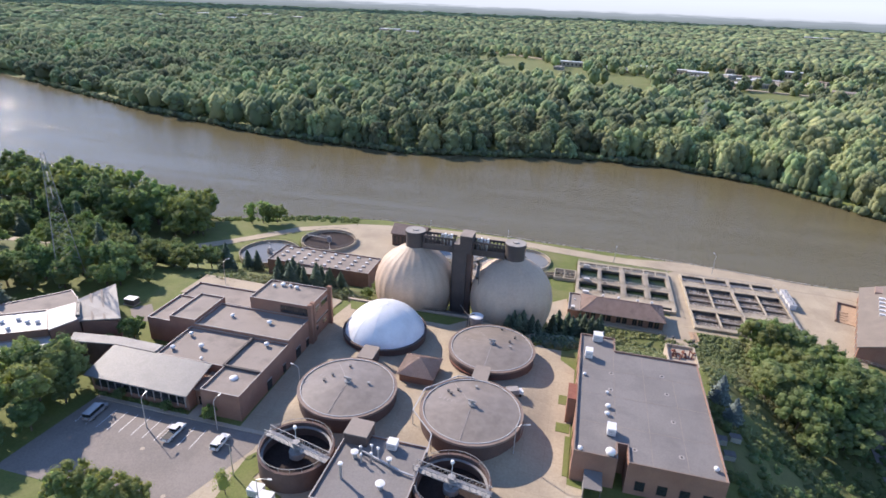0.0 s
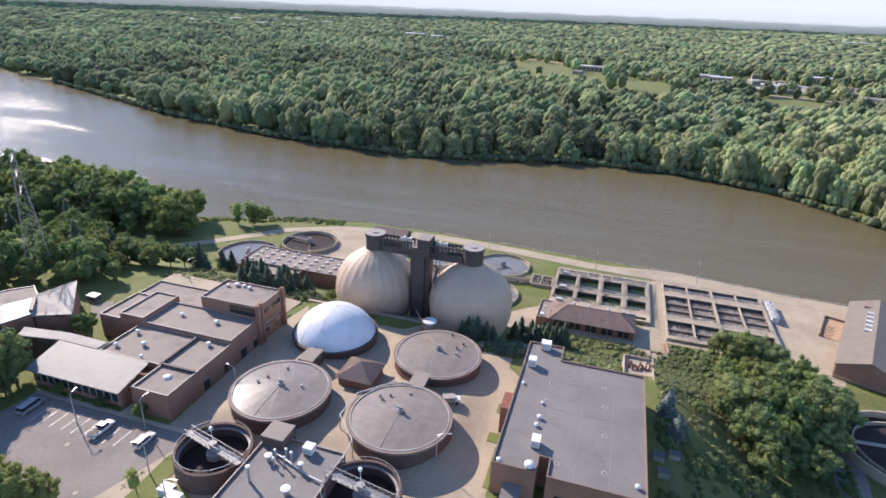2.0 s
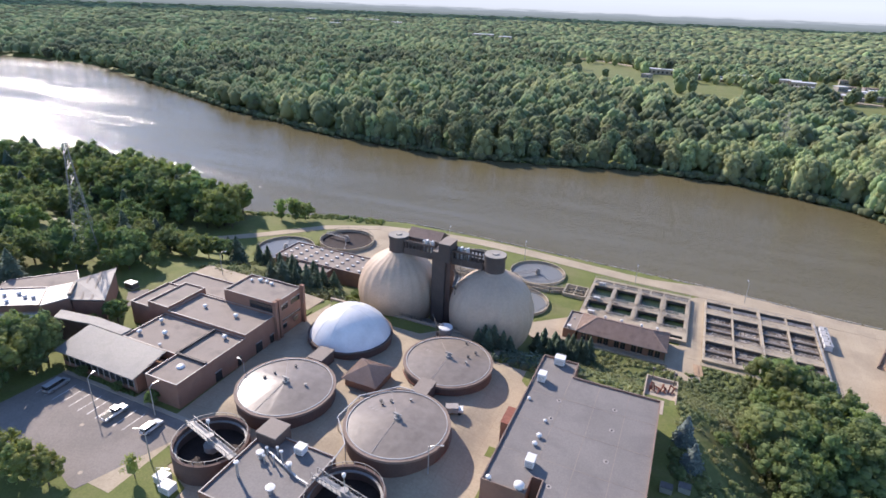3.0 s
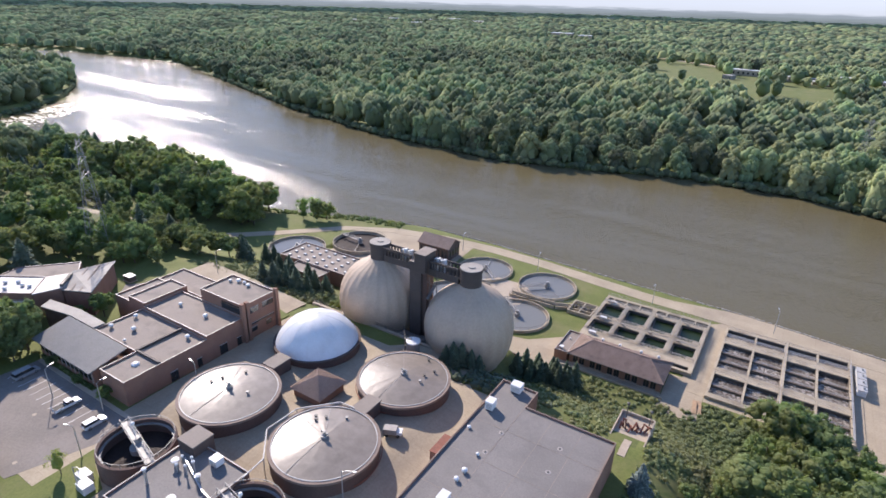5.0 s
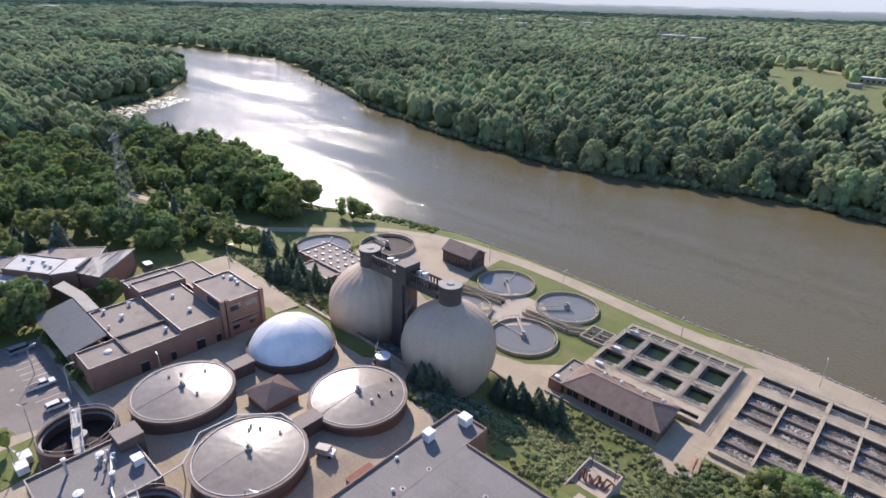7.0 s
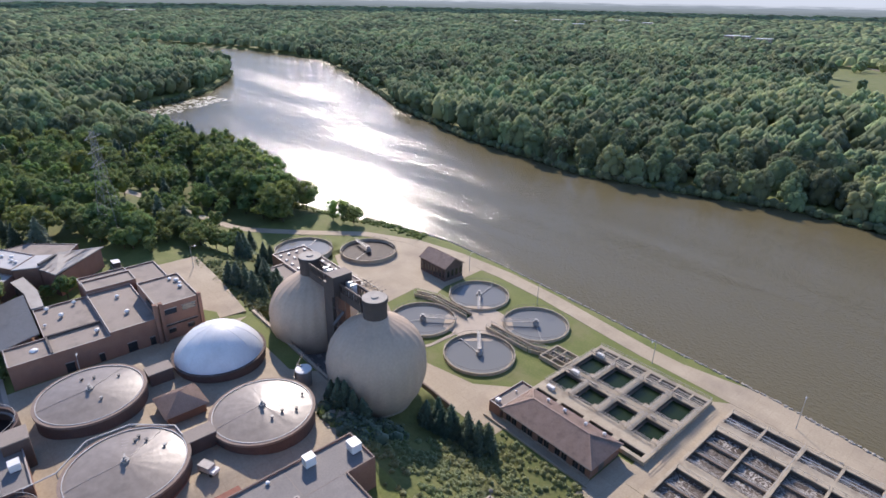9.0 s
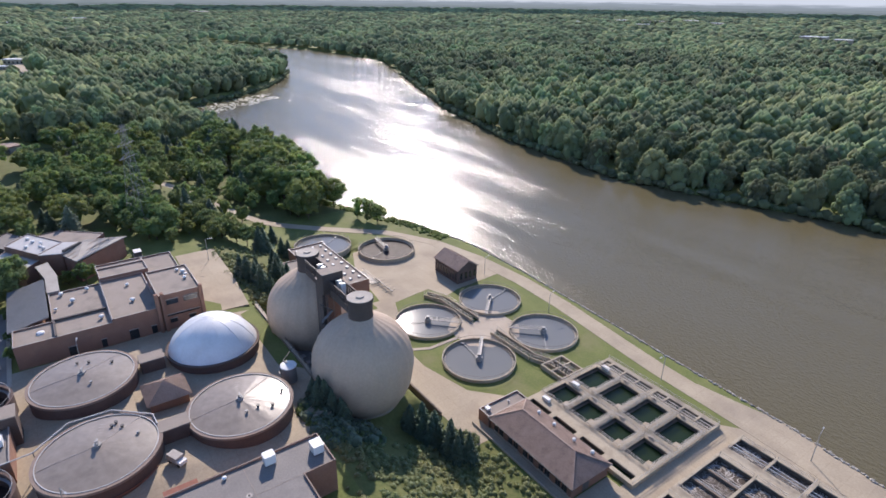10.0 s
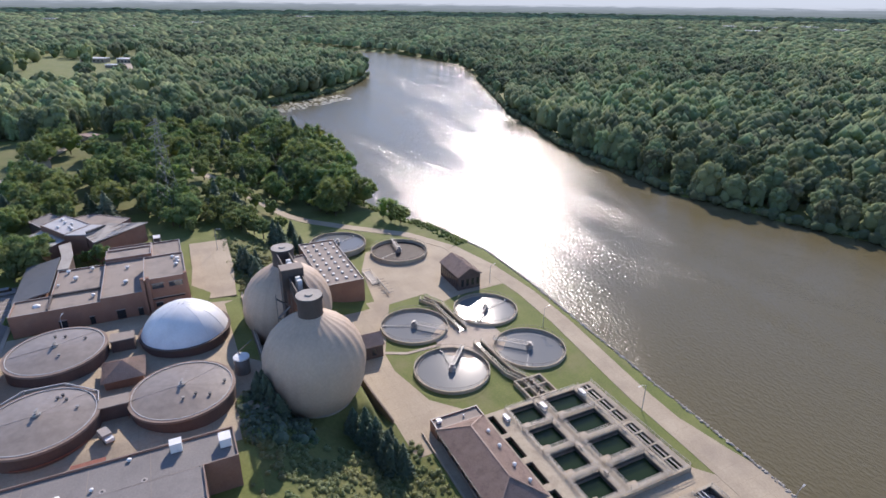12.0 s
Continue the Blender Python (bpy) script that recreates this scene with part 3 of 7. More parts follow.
# ---- river bank rocks ----
def rocks(name, line, count, label):
    rng = np.random.default_rng(7)
    base = B()
    bmesh.ops.create_icosphere(base, subdivisions=1, radius=1.0)
    v = np.array([w.co[:] for w in base.verts])
    f = np.array([[w.index for w in q.verts] for q in base.faces])
    base.free()
    xs = np.array([p[0] for p in line]); ys = np.array([p[1] for p in line])
    t = rng.uniform(xs[0], xs[-1], count)
    V, Fs = [], []
    for i, x in enumerate(t):
        y = np.interp(x, xs, ys) + rng.uniform(-2.7, 1.2)
        s = rng.uniform(0.14, 0.46) * np.array([1.2, 1.0, 0.7]) * rng.uniform(0.8, 1.2, 3)
        a = rng.uniform(0, 6.28)
        w = v * s * rng.uniform(0.8, 1.2, (len(v), 1))
        w = np.stack([w[:, 0] * math.cos(a) - w[:, 1] * math.sin(a), w[:, 0] * math.sin(a) + w[:, 1] * math.cos(a), w[:, 2]], -1)
        V.append(w + [x, y, float(ground_z(x, y)) + 0.1]); Fs.append(f + i * len(v))
    me = bpy.data.meshes.new(name)
    fill_mesh(me, np.concatenate(V), np.concatenate(Fs), 3)
    me.materials.append(M_ROCK)
    tagged(new(name, me), label, "rocks", kind="stuff")


rocks("riprap", [(-130, 237), (-89, 246.6), (-58, 246.7), (-22, 244.8), (-4, 243.8), (11, 242.8), (37, 241.8), (49, 241.2), (88, 235.8), (123, 233.8)], 4600, "pale grey riprap stones along the river edge")


# ---- round covered tanks ----
R_TANK = 11.0


def covered_tank(x, y, z_rim, label):
    t = thing("digester_tank", (x, y, Z_UP), label, "tank", "round covered tanks")
    h = z_rim - Z_UP
    part("tank_wall", lathe(B(), [(0, 0), (R_TANK - 0.15, 0), (R_TANK - 0.15, h - 0.35), (0, h - 0.35)], 72), M_TANKWALL, t, "dark red-brown brick drum")
    turn = random.Random(int(x * 3 + y)).uniform(0, 6.28)
    sag = [random.Random(i + int(x)).uniform(-0.03, 0.03) for i in range(18)]
    roof = lathe(B(), [(R_TANK - 0.6, h - 0.1), (7.2, h + 0.42), (3.5, h + 0.85), (0.5, h + 1.2), (0, h + 1.2)], 72, smooth=True)
    for v in roof.verts:
        r, a = math.hypot(v.co.x, v.co.y), (math.atan2(v.co.y, v.co.x) + turn) % 6.2832
        k = a / 6.2832 * 18
        v.co.z += (sag[int(k) % 18] - 0.05 * abs((k % 1) - 0.5)) * min(r / 4, 1) * (0.4 if r > 10 else 1)
    part("roof", roof, M_TANKROOF, t, "shallow conical brown sheet roof")
    part("rim", lathe(B(), [(R_TANK - 0.75, h - 0.1), (R_TANK - 0.75, h + 0.02), (R_TANK + 0.1, h + 0.02), (R_TANK + 0.1, h - 0.5), (R_TANK - 0.16, h - 0.5)], 72), M_RIMBROWN, t, "brown ledge round the roof")
    part("edge_strip", lathe(B(), [(R_TANK - 0.75, h), (R_TANK - 0.75, h + 0.14), (R_TANK - 0.58, h + 0.14), (R_TANK - 0.58, h)], 72), M_ROOFW, t, "thin pale metal strip")
    hub = cyl(B(), 0, 0, h + 1.1, h + 1.6, 0.75, 14)
    cyl(hub, 0.1, 0, h + 1.6, h + 2.4, 0.3, 12)
    beam(hub, (-0.9, 0.2, h + 2.1), (0.9, 0.0, h + 2.1), 0.35)
    part("hub", hub, M_WALK, t, "grey pressure vent at the crown")
    vents = random.Random(int(x * 7 + y))
    for i in range(4):
        a, r = vents.uniform(0, 6.28), vents.uniform(3.5, 9)
        v = cyl(B(), 0, 0, 0, 0.4, 0.24, 10)
        cyl(v, 0, 0, 0.4, 0.55, 0.36, 10)
        part("vent", v, M_WALK if i == 3 else M_DSTEEL, t, "", (r * math.cos(a), r * math.sin(a), h + 1.2 - 0.11 * r))
    for i in range(6):
        mk = bx(B(), -0.08, 0.08, -0.55, 0.55, 0, 0.03)
        xx = -7.2 + i * 0.95
        part("patch_strip", mk, M_COPE, t, "", (xx, 1.6 - 0.25 * i, h + 1.17 - 0.108 * math.hypot(xx, 1.6 - 0.25 * i)), -20)
    for a in (-1.6, 2.2):
        seam = beam(B(), (0.8 * math.cos(a), 0.8 * math.sin(a), h + 1.2), (10.3 * math.cos(a), 10.3 * math.sin(a), h + 0.06), 0.10, 0.06)
        part("seam", seam, M_COPE, t)
    return t


covered_tank(-44.6, 97.4, 6.4, "round brick tank with a shallow brown conical roof")
covered_tank(-16.3, 97.4, 6.7, "round brick tank with a brown roof and pipe railing")
covered_tank(-16.5, 124.2, 5.6, "round brick tank with a shallow brown sheet roof")

# white domed tank
dome = thing("dome_tank", (-46.1, 126.3, Z_UP), "round brick tank under a white ribbed dome cover", "tank", "round covered tanks")
part("tank_wall", lathe(B(), [(0, 0), (R_TANK, 0), (R_TANK, 2.6), (0, 2.6)], 72), M_TANKWALL, dome, "dark brick drum")
part("rim", lathe(B(), [(R_TANK - 0.3, 2.4), (R_TANK + 0.35, 2.4), (R_TANK + 0.35, 2.9), (R_TANK - 0.3, 2.9)], 72), M_DBRICK, dome)


def dome_profile(n=20, rb=10.8, hh=7.4):
    rr = (rb * rb + hh * hh) / (2 * hh)
    out = []
    for i in range(n + 1):
        a = math.asin(rb / rr) * (1 - i / n) if hh < rr else 0
        out.append((rr * math.sin(a), 2.8 + rr * math.cos(a) - (rr - hh)))
    return out


part("dome_skin", lathe(B(), dome_profile(), 96, wob=lambda k, z: 1.0 - 0.006 * (abs(math.sin(math.pi * k / 8)) ** 0.5) , smooth=True), M_DOME, dome, "white glossy membrane dome")
for k in range(12):
    a = 2 * math.pi * k / 12
    rib = B()
    prof = dome_profile()
    for (r0, z0), (r1, z1) in zip(prof[:-1], prof[1:]):
        beam(rib, (r0 * math.cos(a), r0 * math.sin(a), z0), (r1 * math.cos(a), r1 * math.sin(a), z1), 0.10, 0.08)
    part("seam", rib, M_WHITE, dome)

# ---- egg-shaped digesters ----
def egg(x, y, label):
    t = thing("egg_digester", (x, y, Z_EGG), label, "digester", "egg-shaped digesters")
    prof = [(8.6, 0), (9.6, 1.2), (10.9, 3.3), (11.8, 5.8), (12.3, 8.6), (12.4, 11.0), (12.1, 13.4), (11.3, 15.8), (10.0, 18.0), (8.2, 19.9), (6.2, 21.3), (4.4, 22.3), (3.0, 23.2)]
    part("shell", lathe(B(), prof, 96, wob=lambda k, z: 1.0 - 0.024 * abs(math.sin(math.pi * k / 4)) * min(1, max(0, (z - 3) / 6)), smooth=True), M_EGG, t, "pale beige faceted metal cladding")
    part("base_ring", lathe(B(), [(9.0, -0.4), (9.0, 0.35), (8.2, 0.35)], 64), M_CONC, t, "concrete footing")
    neck = lathe(B(), [(2.9, 22.4), (2.9, 27.2), (3.15, 27.2), (3.15, 28.0)], 36)
    part("neck", neck, M_DARKCLAD, t, "dark brown drum at the top")
    lid = cyl(B(), 0, 0, 27.98, 28.12, 3.05, 36)
    cyl(lid, 0, 0, 28.12, 28.4, 0.95, 16)
    part("lid", lid, M_ROOFL, t, "grey-brown round cover")
    return t


egg(-46.2, 153.6, "egg-shaped digester clad in pale beige panels")
egg(-15.8, 153.6, "egg-shaped digester clad in pale beige panels")

# lift tower and bridge between the digesters
tower = thing("lift_tower", (-31, 152.5, Z_EGG), "dark brown clad lift tower between the digesters", "tower")
part("shaft", bx(B(), -2.3, 1.5, -2.4, 2.2, 0, 26.6), M_DARKCLAD, tower)
part("buttress", prism(B(), [(-3.1, -1.2), (-2.3, -1.2), (-2.3, 1.6), (-3.1, 1.6)], 0, 24.5), M_DARKCLAD, tower)
part("stair_shaft", bx(B(), 1.5, 2.9, -1.6, 1.8, 0, 24.0), M_TANKWALL, tower, "rust-brown side shaft")
part("head", bx(B(), -0.6, 2.9, -2.6, 2.8, 24.0, 29.4), M_DARKCLAD, tower, "taller dark machine room")
part("roof", bx(B(), -0.7, 3.0, -2.7, 2.9, 29.4, 29.55), M_ROOFT, tower, "flat grey-brown roof")
part("side_roof", bx(B(), -2.4, -0.7, -2.5, 2.3, 26.6, 26.75), M_ROOFT, tower)
for sx in (-1, 1):
    b = thing("walkway_bridge", (-31, 153.2, Z_EGG), "dark steel covered bridge from the lift tower to a digester", "bridge", "digester bridges")
    x0, x1 = (2.6, 12.4) if sx > 0 else (-12.4, -2.6)
    part("deck", bx(B(), x0, x1, -1.6, 1.6, 23.2, 24.2), M_DARKCLAD, b)
    for yy in (-1.55, 1.55):
        part("parapet", bx(B(), x0, x1, yy - 0.12, yy + 0.12, 24.2, 25.2), M_DARKCLAD, b)
        for i in range(9):
            xx = x0 + (x1 - x0) * (i + 0.5) / 9
            part("post", bx(B(), xx - 0.22, xx + 0.22, yy - 0.12, yy + 0.12, 25.2, 27.0), M_DARKCLAD, b)
        part("top_rail", bx(B(), x0, x1, yy - 0.15, yy + 0.15, 27.0, 27.6), M_DARKCLAD, b)

# ---- flat-roofed filter building ----
flat = thing("filter_building", (0, 0, Z_UP), "large brick building with a grey flat roof", "building")
FL = [(5.2, 88.6), (13.4, 88.6), (13.4, 93), (15.3, 93), (15.3, 88.2), (32.7, 88.2), (32.7, 126.6), (13.7, 126.6), (13.7, 132.5), (5.2, 132.5)]


def inset(poly, d):
    """The polygon (counter-clockwise, right angles) moved inwards by d."""
    out, n = [], len(poly)
    for i in range(n):
        p0, p1, p2 = Vector(poly[i - 1]), Vector(poly[i]), Vector(poly[(i + 1) % n])
        a, b = (p1 - p0).normalized(), (p2 - p1).normalized()
        na, nb = Vector((-a.y, a.x)), Vector((-b.y, b.x))
        out.append(tuple(p1 + (na + nb) * d if abs(a.dot(b)) < 0.5 else p1 + na * d))
    return out


def block(parent, poly, z0, z1, wall=M_BRICK, roof=M_ROOFT, par=0.45, cope=M_COPE):
    """Brick block with a parapet round a flat roof."""
    part("wall", prism(B(), poly, z0, z1 - par - 0.05), wall, parent)
    inner = inset(poly, 0.24)
    part("roof", prism(B(), inset(poly, 0.2), z1 - par - 0.3, z1 - par), roof, parent, "flat roof sheet")
    n = len(poly)
    rim, top = B(), B()
    for i in range(n):
        j = (i + 1) % n
        f = [poly[i], poly[j], inner[j], inner[i]]
        prism(rim, f, z1 - par - 0.05, z1 - 0.06)
        prism(top, f, z1 - 0.06, z1)
    part("parapet", rim, wall, parent)
    part("coping", top, cope, parent, "pale metal coping")


block(flat, FL, 0, 7.4, roof=M_ROOFB, cope=M_RIMBROWN)

# ---- laboratory and office block ----
lab = thing("office_block", (0, 0, Z_UP), "long low brick office block with several flat roofs", "building")
block(lab, [(-73.2, 84.8), (-63.8, 84.8), (-63.8, 106.2), (-91, 106.2), (-91, 93.4), (-73.2, 93.4)], 0, 6.5)
block(lab, [(-90, 106.2), (-63.8, 106.2), (-63.8, 117.6), (-90, 117.6)], 0, 7.4)
block(lab, [(-97.4, 106.4), (-90, 106.4), (-90, 119.4), (-97.4, 119.4)], 0, 8.3)
block(lab, [(-104.3, 106.4), (-97.4, 106.4), (-97.4, 119.4), (-104.3, 119.4)], 0, 6.7)
block(lab, [(-104.3, 119.4), (-81, 119.4), (-81, 128.2), (-104.3, 128.2)], 0, 6.4, roof=M_ROOFT)
block(lab, [(-81, 117.6), (-63.6, 117.6), (-63.6, 128.6), (-81, 128.6)], 0, 10.8)
# wing with the ribbed metal roof
wing = thing("office_wing", (0, 0, Z_UP), "single-storey brick wing with a pale ribbed metal roof", "building")
part("wall", bx(B(), -101.5, -76.4, 84.6, 92.6, 0, 4.4), M_BRICK, wing)
bm = prism(B(), [(83.4, 4.5), (92.9, 6.5), (92.9, 6.8), (83.4, 4.8)], -102.2, -75.8)
bm.transform(Matrix(((0, 0, 1, 0), (1, 0, 0, 0), (0, 1, 0, 0), (0, 0, 0, 1))))
part("roof", bm, M_RIB, wing, "ribbed metal roof")

# ---- pump house ----
pump = thing("pump_house", (0, 0, Z_LOW), "long brick pump house with a hipped brown tile roof", "building")
part("wall", bx(B(), 6.3, 32.8, 176.6, 188.3, 0, 3.5), M_BRICK, pump)
bm = B()
e = [bm.verts.new(p) for p in ((5.7, 176, 3.4), (33.4, 176, 3.4), (33.4, 188.8, 3.4), (5.7, 188.8, 3.4), (11.0, 182.4, 6.4), (27.8, 182.4, 6.4))]
for f in ((0, 1, 5, 4), (1, 2, 5), (2, 3, 4, 5), (3, 0, 4), (3, 2, 1, 0)):
    bm.faces.new([e[i] for i in f])
part("roof", bm, M_TILE, pump)

# ---- clarifiers ----
def clarifier(x, y, r, z, arm, label, water=M_CLAR, deep=0.9):
    t = thing("clarifier", (x, y, z), label, "clarifier tank", "round clarifiers")
    part("tank_wall", lathe(B(), [(r - 0.35, -1.6), (r - 0.35, 1.0), (r, 1.0), (r, -0.5)], 72), M_BASIN, t, "concrete ring wall")
    part("water", lathe(B(), [(0, 1.0 - deep), (r - 0.4, 1.0 - deep)], 72), water, t, "still grey water")
    return t


for cx, cy, arm in ((-44.5, 218.3, -60), (-18.2, 218.7, 190), (-18.1, 192.3, 130), (-44.5, 192, 0)):
    clarifier(cx, cy, 10.9, Z_LOW, arm, "round concrete clarifier full of still grey water")
clarifier(-118.0, 188.2, 11.8, Z_LOW + 1.5, 20, "round concrete clarifier full of still grey water")
clarifier(-101.8, 209.6, 11.8, Z_LOW + 0.6, 100, "round concrete clarifier with dark water", M_MUD, 1.3)

# ---- settling basins ----
bas = thing("settling_basin", (0, 0, Z_LOW), "concrete settling basin with eight green pools and walkways", "basin")
def deck(parent, x0, x1, y0, y1, holes, z, depth, water, drop=1.1):
    """A concrete deck with rectangular openings."""
    xs = sorted({x0, x1, *[h[0] for h in holes], *[h[1] for h in holes]})
    ys = sorted({y0, y1, *[h[2] for h in holes], *[h[3] for h in holes]})
    bm = B()
    for xa, xb in zip(xs, xs[1:]):
        for ya, yb in zip(ys, ys[1:]):
            cx, cy = (xa + xb) / 2, (ya + yb) / 2
            if not any(h[0] < cx < h[1] and h[2] < cy < h[3] for h in holes):
                bx(bm, xa, xb, ya, yb, z - depth, z)
    bmesh.ops.remove_doubles(bm, verts=bm.verts[:], dist=0.001)
    part("deck", bm, M_BASIN, parent)
    for h in holes:
        w = B()
        zz = z - drop
        w.faces.new([w.verts.new(p) for p in ((h[0], h[2], zz), (h[1], h[2], zz), (h[1], h[3], zz), (h[0], h[3], zz))])
        part("water", w, water, parent)
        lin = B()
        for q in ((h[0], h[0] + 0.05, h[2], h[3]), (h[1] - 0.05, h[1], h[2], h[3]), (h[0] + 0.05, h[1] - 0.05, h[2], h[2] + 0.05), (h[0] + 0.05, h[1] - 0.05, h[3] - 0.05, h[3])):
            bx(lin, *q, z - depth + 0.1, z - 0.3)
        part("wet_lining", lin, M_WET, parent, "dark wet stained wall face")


px = [(4.7, 11.6), (13.0, 20.1), (21.9, 28.7), (30.6, 37.3)]
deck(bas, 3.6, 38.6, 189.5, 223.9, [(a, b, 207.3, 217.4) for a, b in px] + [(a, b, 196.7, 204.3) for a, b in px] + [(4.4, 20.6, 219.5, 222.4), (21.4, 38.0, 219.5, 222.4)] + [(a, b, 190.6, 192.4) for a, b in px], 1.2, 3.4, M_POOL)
bas2 = thing("aeration_basin", (0, 0, Z_LOW), "concrete aeration basin with foaming brown water in long bays", "basin")
qx = [(44.2, 52.2), (52.8, 60.6), (61.6, 69.3), (69.9, 77.5)]
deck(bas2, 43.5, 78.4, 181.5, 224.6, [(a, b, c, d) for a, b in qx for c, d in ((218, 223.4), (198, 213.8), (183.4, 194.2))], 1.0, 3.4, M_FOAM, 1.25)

# ---- workshop at the east end ----
shop = thing("workshop", (89.5, 177.4, Z_LOW), "long brick workshop with a brown pitched roof", "building", rz=-20.5)
part("wall", bx(B(), 0.3, 15.7, 0.3, 51, 0, 4.6), M_BRICK, shop)
gab = prism(B(), [(0.3, 4.6), (15.7, 4.6), (8, 7.75)], 0.3, 51)
gab.transform(Matrix(((1, 0, 0, 0), (0, 0, 1, 0), (0, 1, 0, 0), (0, 0, 0, 1))))
part("gable", gab, M_BRICK, shop)
bm = prism(B(), [(-0.3, 4.4), (8, 7.8), (16.3, 4.4), (16.3, 4.7), (8, 8.1), (-0.3, 4.7)], 0, 51.6)
bm.transform(Matrix(((1, 0, 0, 0), (0, 0, 1, 0), (0, 1, 0, 0), (0, 0, 0, 1))))
part("roof", bm, M_TAN, shop, "tan ribbed metal roof")

# ---- machine building with skylights ----
sk = thing("machine_building", (0, 0, Z_LOW), "brick machine building with rows of small roof domes", "building")
block(sk, [(-107.5, 169.6), (-68.2, 169.6), (-68.2, 183.4), (-107.5, 183.4)], 0, 8.6)
bh = thing("gable_shed", (0, 0, Z_LOW), "dark brick shed with a brown gable roof", "building")
part("wall", bx(B(), -75.4, -61, 216.4, 225.4, 0, 5.5), M_DBRICK, bh)
bm = prism(B(), [(215.9, 5.3), (220.9, 8.3), (225.9, 5.3), (225.9, 5.6), (220.9, 8.6), (215.9, 5.6)], -76, -60.4)
bm.transform(Matrix(((0, 0, 1, 0), (1, 0, 0, 0), (0, 1, 0, 0), (0, 0, 0, 1))))
part("roof", bm, M_TILE, bh)
bm = prism(B(), [(216.4, 5.5), (225.4, 5.5), (220.9, 8.25)], -75.4, -61)
bm.transform(Matrix(((0, 0, 1, 0), (1, 0, 0, 0), (0, 1, 0, 0), (0, 0, 0, 1))))
part("gable", bm, M_DBRICK, bh)
for i in range(4):
    part("end_window", bx(B(), -61.05, -60.95, 217.6 + i * 2.1, 218.6 + i * 2.1, 1.4, 4.0), M_GLASS, bh)
bm = B()
for i in range(25):
    for sgn in (-1, 1):
        beam(bm, (-75.7 + i * 0.63, 220.9 + sgn * 5.0, 5.62), (-75.7 + i * 0.63, 220.9, 8.62), 0.2, 0.07)
part("tile_ribs", bm, M_TILE, bh, "rows of rounded roof tiles")

# ---- open thickener tanks and their building ----
def open_tank(x, y, label):
    t = thing("thickener_tank", (x, y, Z_UP), label, "tank", "open thickener tanks")
    h = 4.6
    part("tank_wall", lathe(B(), [(7.3, 0), (7.3, h), (6.75, h), (6.75, 0.4)], 60), M_TANKWALL, t, "dark brick ring wall")
    part("sludge", lathe(B(), [(0, 1.4), (6.8, 1.4)], 60), M_MUD, t, "dark sludge")
    return t


open_tank(-46.5, 77, "open round brick thickener tank with a truss bridge")
open_tank(-15.7, 77, "open round brick thickener tank with a truss bridge")
thk = thing("thickener_building", (0, 0, Z_UP), "brick building with roof pipes between open tanks", "building")
block(thk, [(-38.5, 66), (-22, 66), (-22, 83.6), (-38.5, 83.6)], 0, 5.2, roof=M_ROOFB)
hut = thing("valve_house", (-32, 112, Z_UP), "small brick valve house with a brown tile pyramid roof", "building")
part("wall", bx(B(), -4, 4, -4, 4, 0, 3), M_BRICK, hut)
part("roof", lathe(B(), [(6.6, 2.8), (0, 5.4)], 4), M_TILE, hut, rz=45)
bm = B()
for i in range(-10, 11):
    o = i * 0.44
    k = (4.667 - abs(o)) / 4.667
    for s in (-1, 1):
        beam(bm, (o, s * 4.667, 2.86), (o, s * (4.667 - 4.667 * k), 2.86 + 2.6 * k), 0.16, 0.12)
        beam(bm, (s * 4.667, o, 2.86), (s * (4.667 - 4.667 * k), o, 2.86 + 2.6 * k), 0.16, 0.12)
part("tile_ribs", bm, M_TILE, hut, "rows of rounded roof tiles")


# ---- vegetation ----
ICO = B()
bmesh.ops.create_icosphere(ICO, subdivisions=1, radius=1.0)
ICO_V = np.array([w.co[:] for w in ICO.verts])
ICO_F = np.array([[w.index for w in q.verts] for q in ICO.faces])
ICO.free()
# a coarser lump of 8 faces for far woods
OCT_V = np.array([(1, 0, 0), (-1, 0, 0), (0, 1, 0), (0, -1, 0), (0, 0, 1), (0, 0, -1)], float)
OCT_F = np.array([(0, 2, 4), (2, 1, 4), (1, 3, 4), (3, 0, 4), (2, 0, 5), (1, 2, 5), (3, 1, 5), (0, 3, 5)])


ICO2 = B()
bmesh.ops.create_icosphere(ICO2, subdivisions=2, radius=1.0)
ICO2_V = np.array([w.co[:] for w in ICO2.verts])
ICO2_F = np.array([[w.index for w in q.verts] for q in ICO2.faces])
ICO2.free()


def lump(rng, c, r, level=1):
    """A ragged lump of foliage, coarser with a lower level."""
    v, f = ((OCT_V, OCT_F), (ICO_V, ICO_F), (ICO2_V, ICO2_F))[level]
    return v * r * rng.uniform(0.8, 1.2, (len(v), 1)) + c, f


def leaves(rng, c, r, n, size, up=0.25, tilt=0.7):
    """n leaf sprays, as bent quads of two triangles, round a clump."""
    d = rng.normal(size=(n, 3)); d[:, 2] += up
    d /= np.linalg.norm(d, axis=1)[:, None]
    p = c + d * r * rng.uniform(0.72, 1.28, (n, 1))
    t = np.cross(d, rng.normal(size=(n, 3))); t /= np.linalg.norm(t, axis=1)[:, None]
    b = np.cross(d, t) + d * rng.uniform(-tilt, tilt, (n, 1))
    s = size * rng.uniform(0.6, 1.35, (n, 1))
    v = np.stack([p - t * s, p - b * s * 0.6 + d * s * 0.25, p + t * s, p + b * s * 0.6], 1).reshape(-1, 3)
    k = np.arange(n)[:, None] * 4
    f = np.concatenate([k + [0, 1, 2], k + [0, 2, 3]])
    return v, f


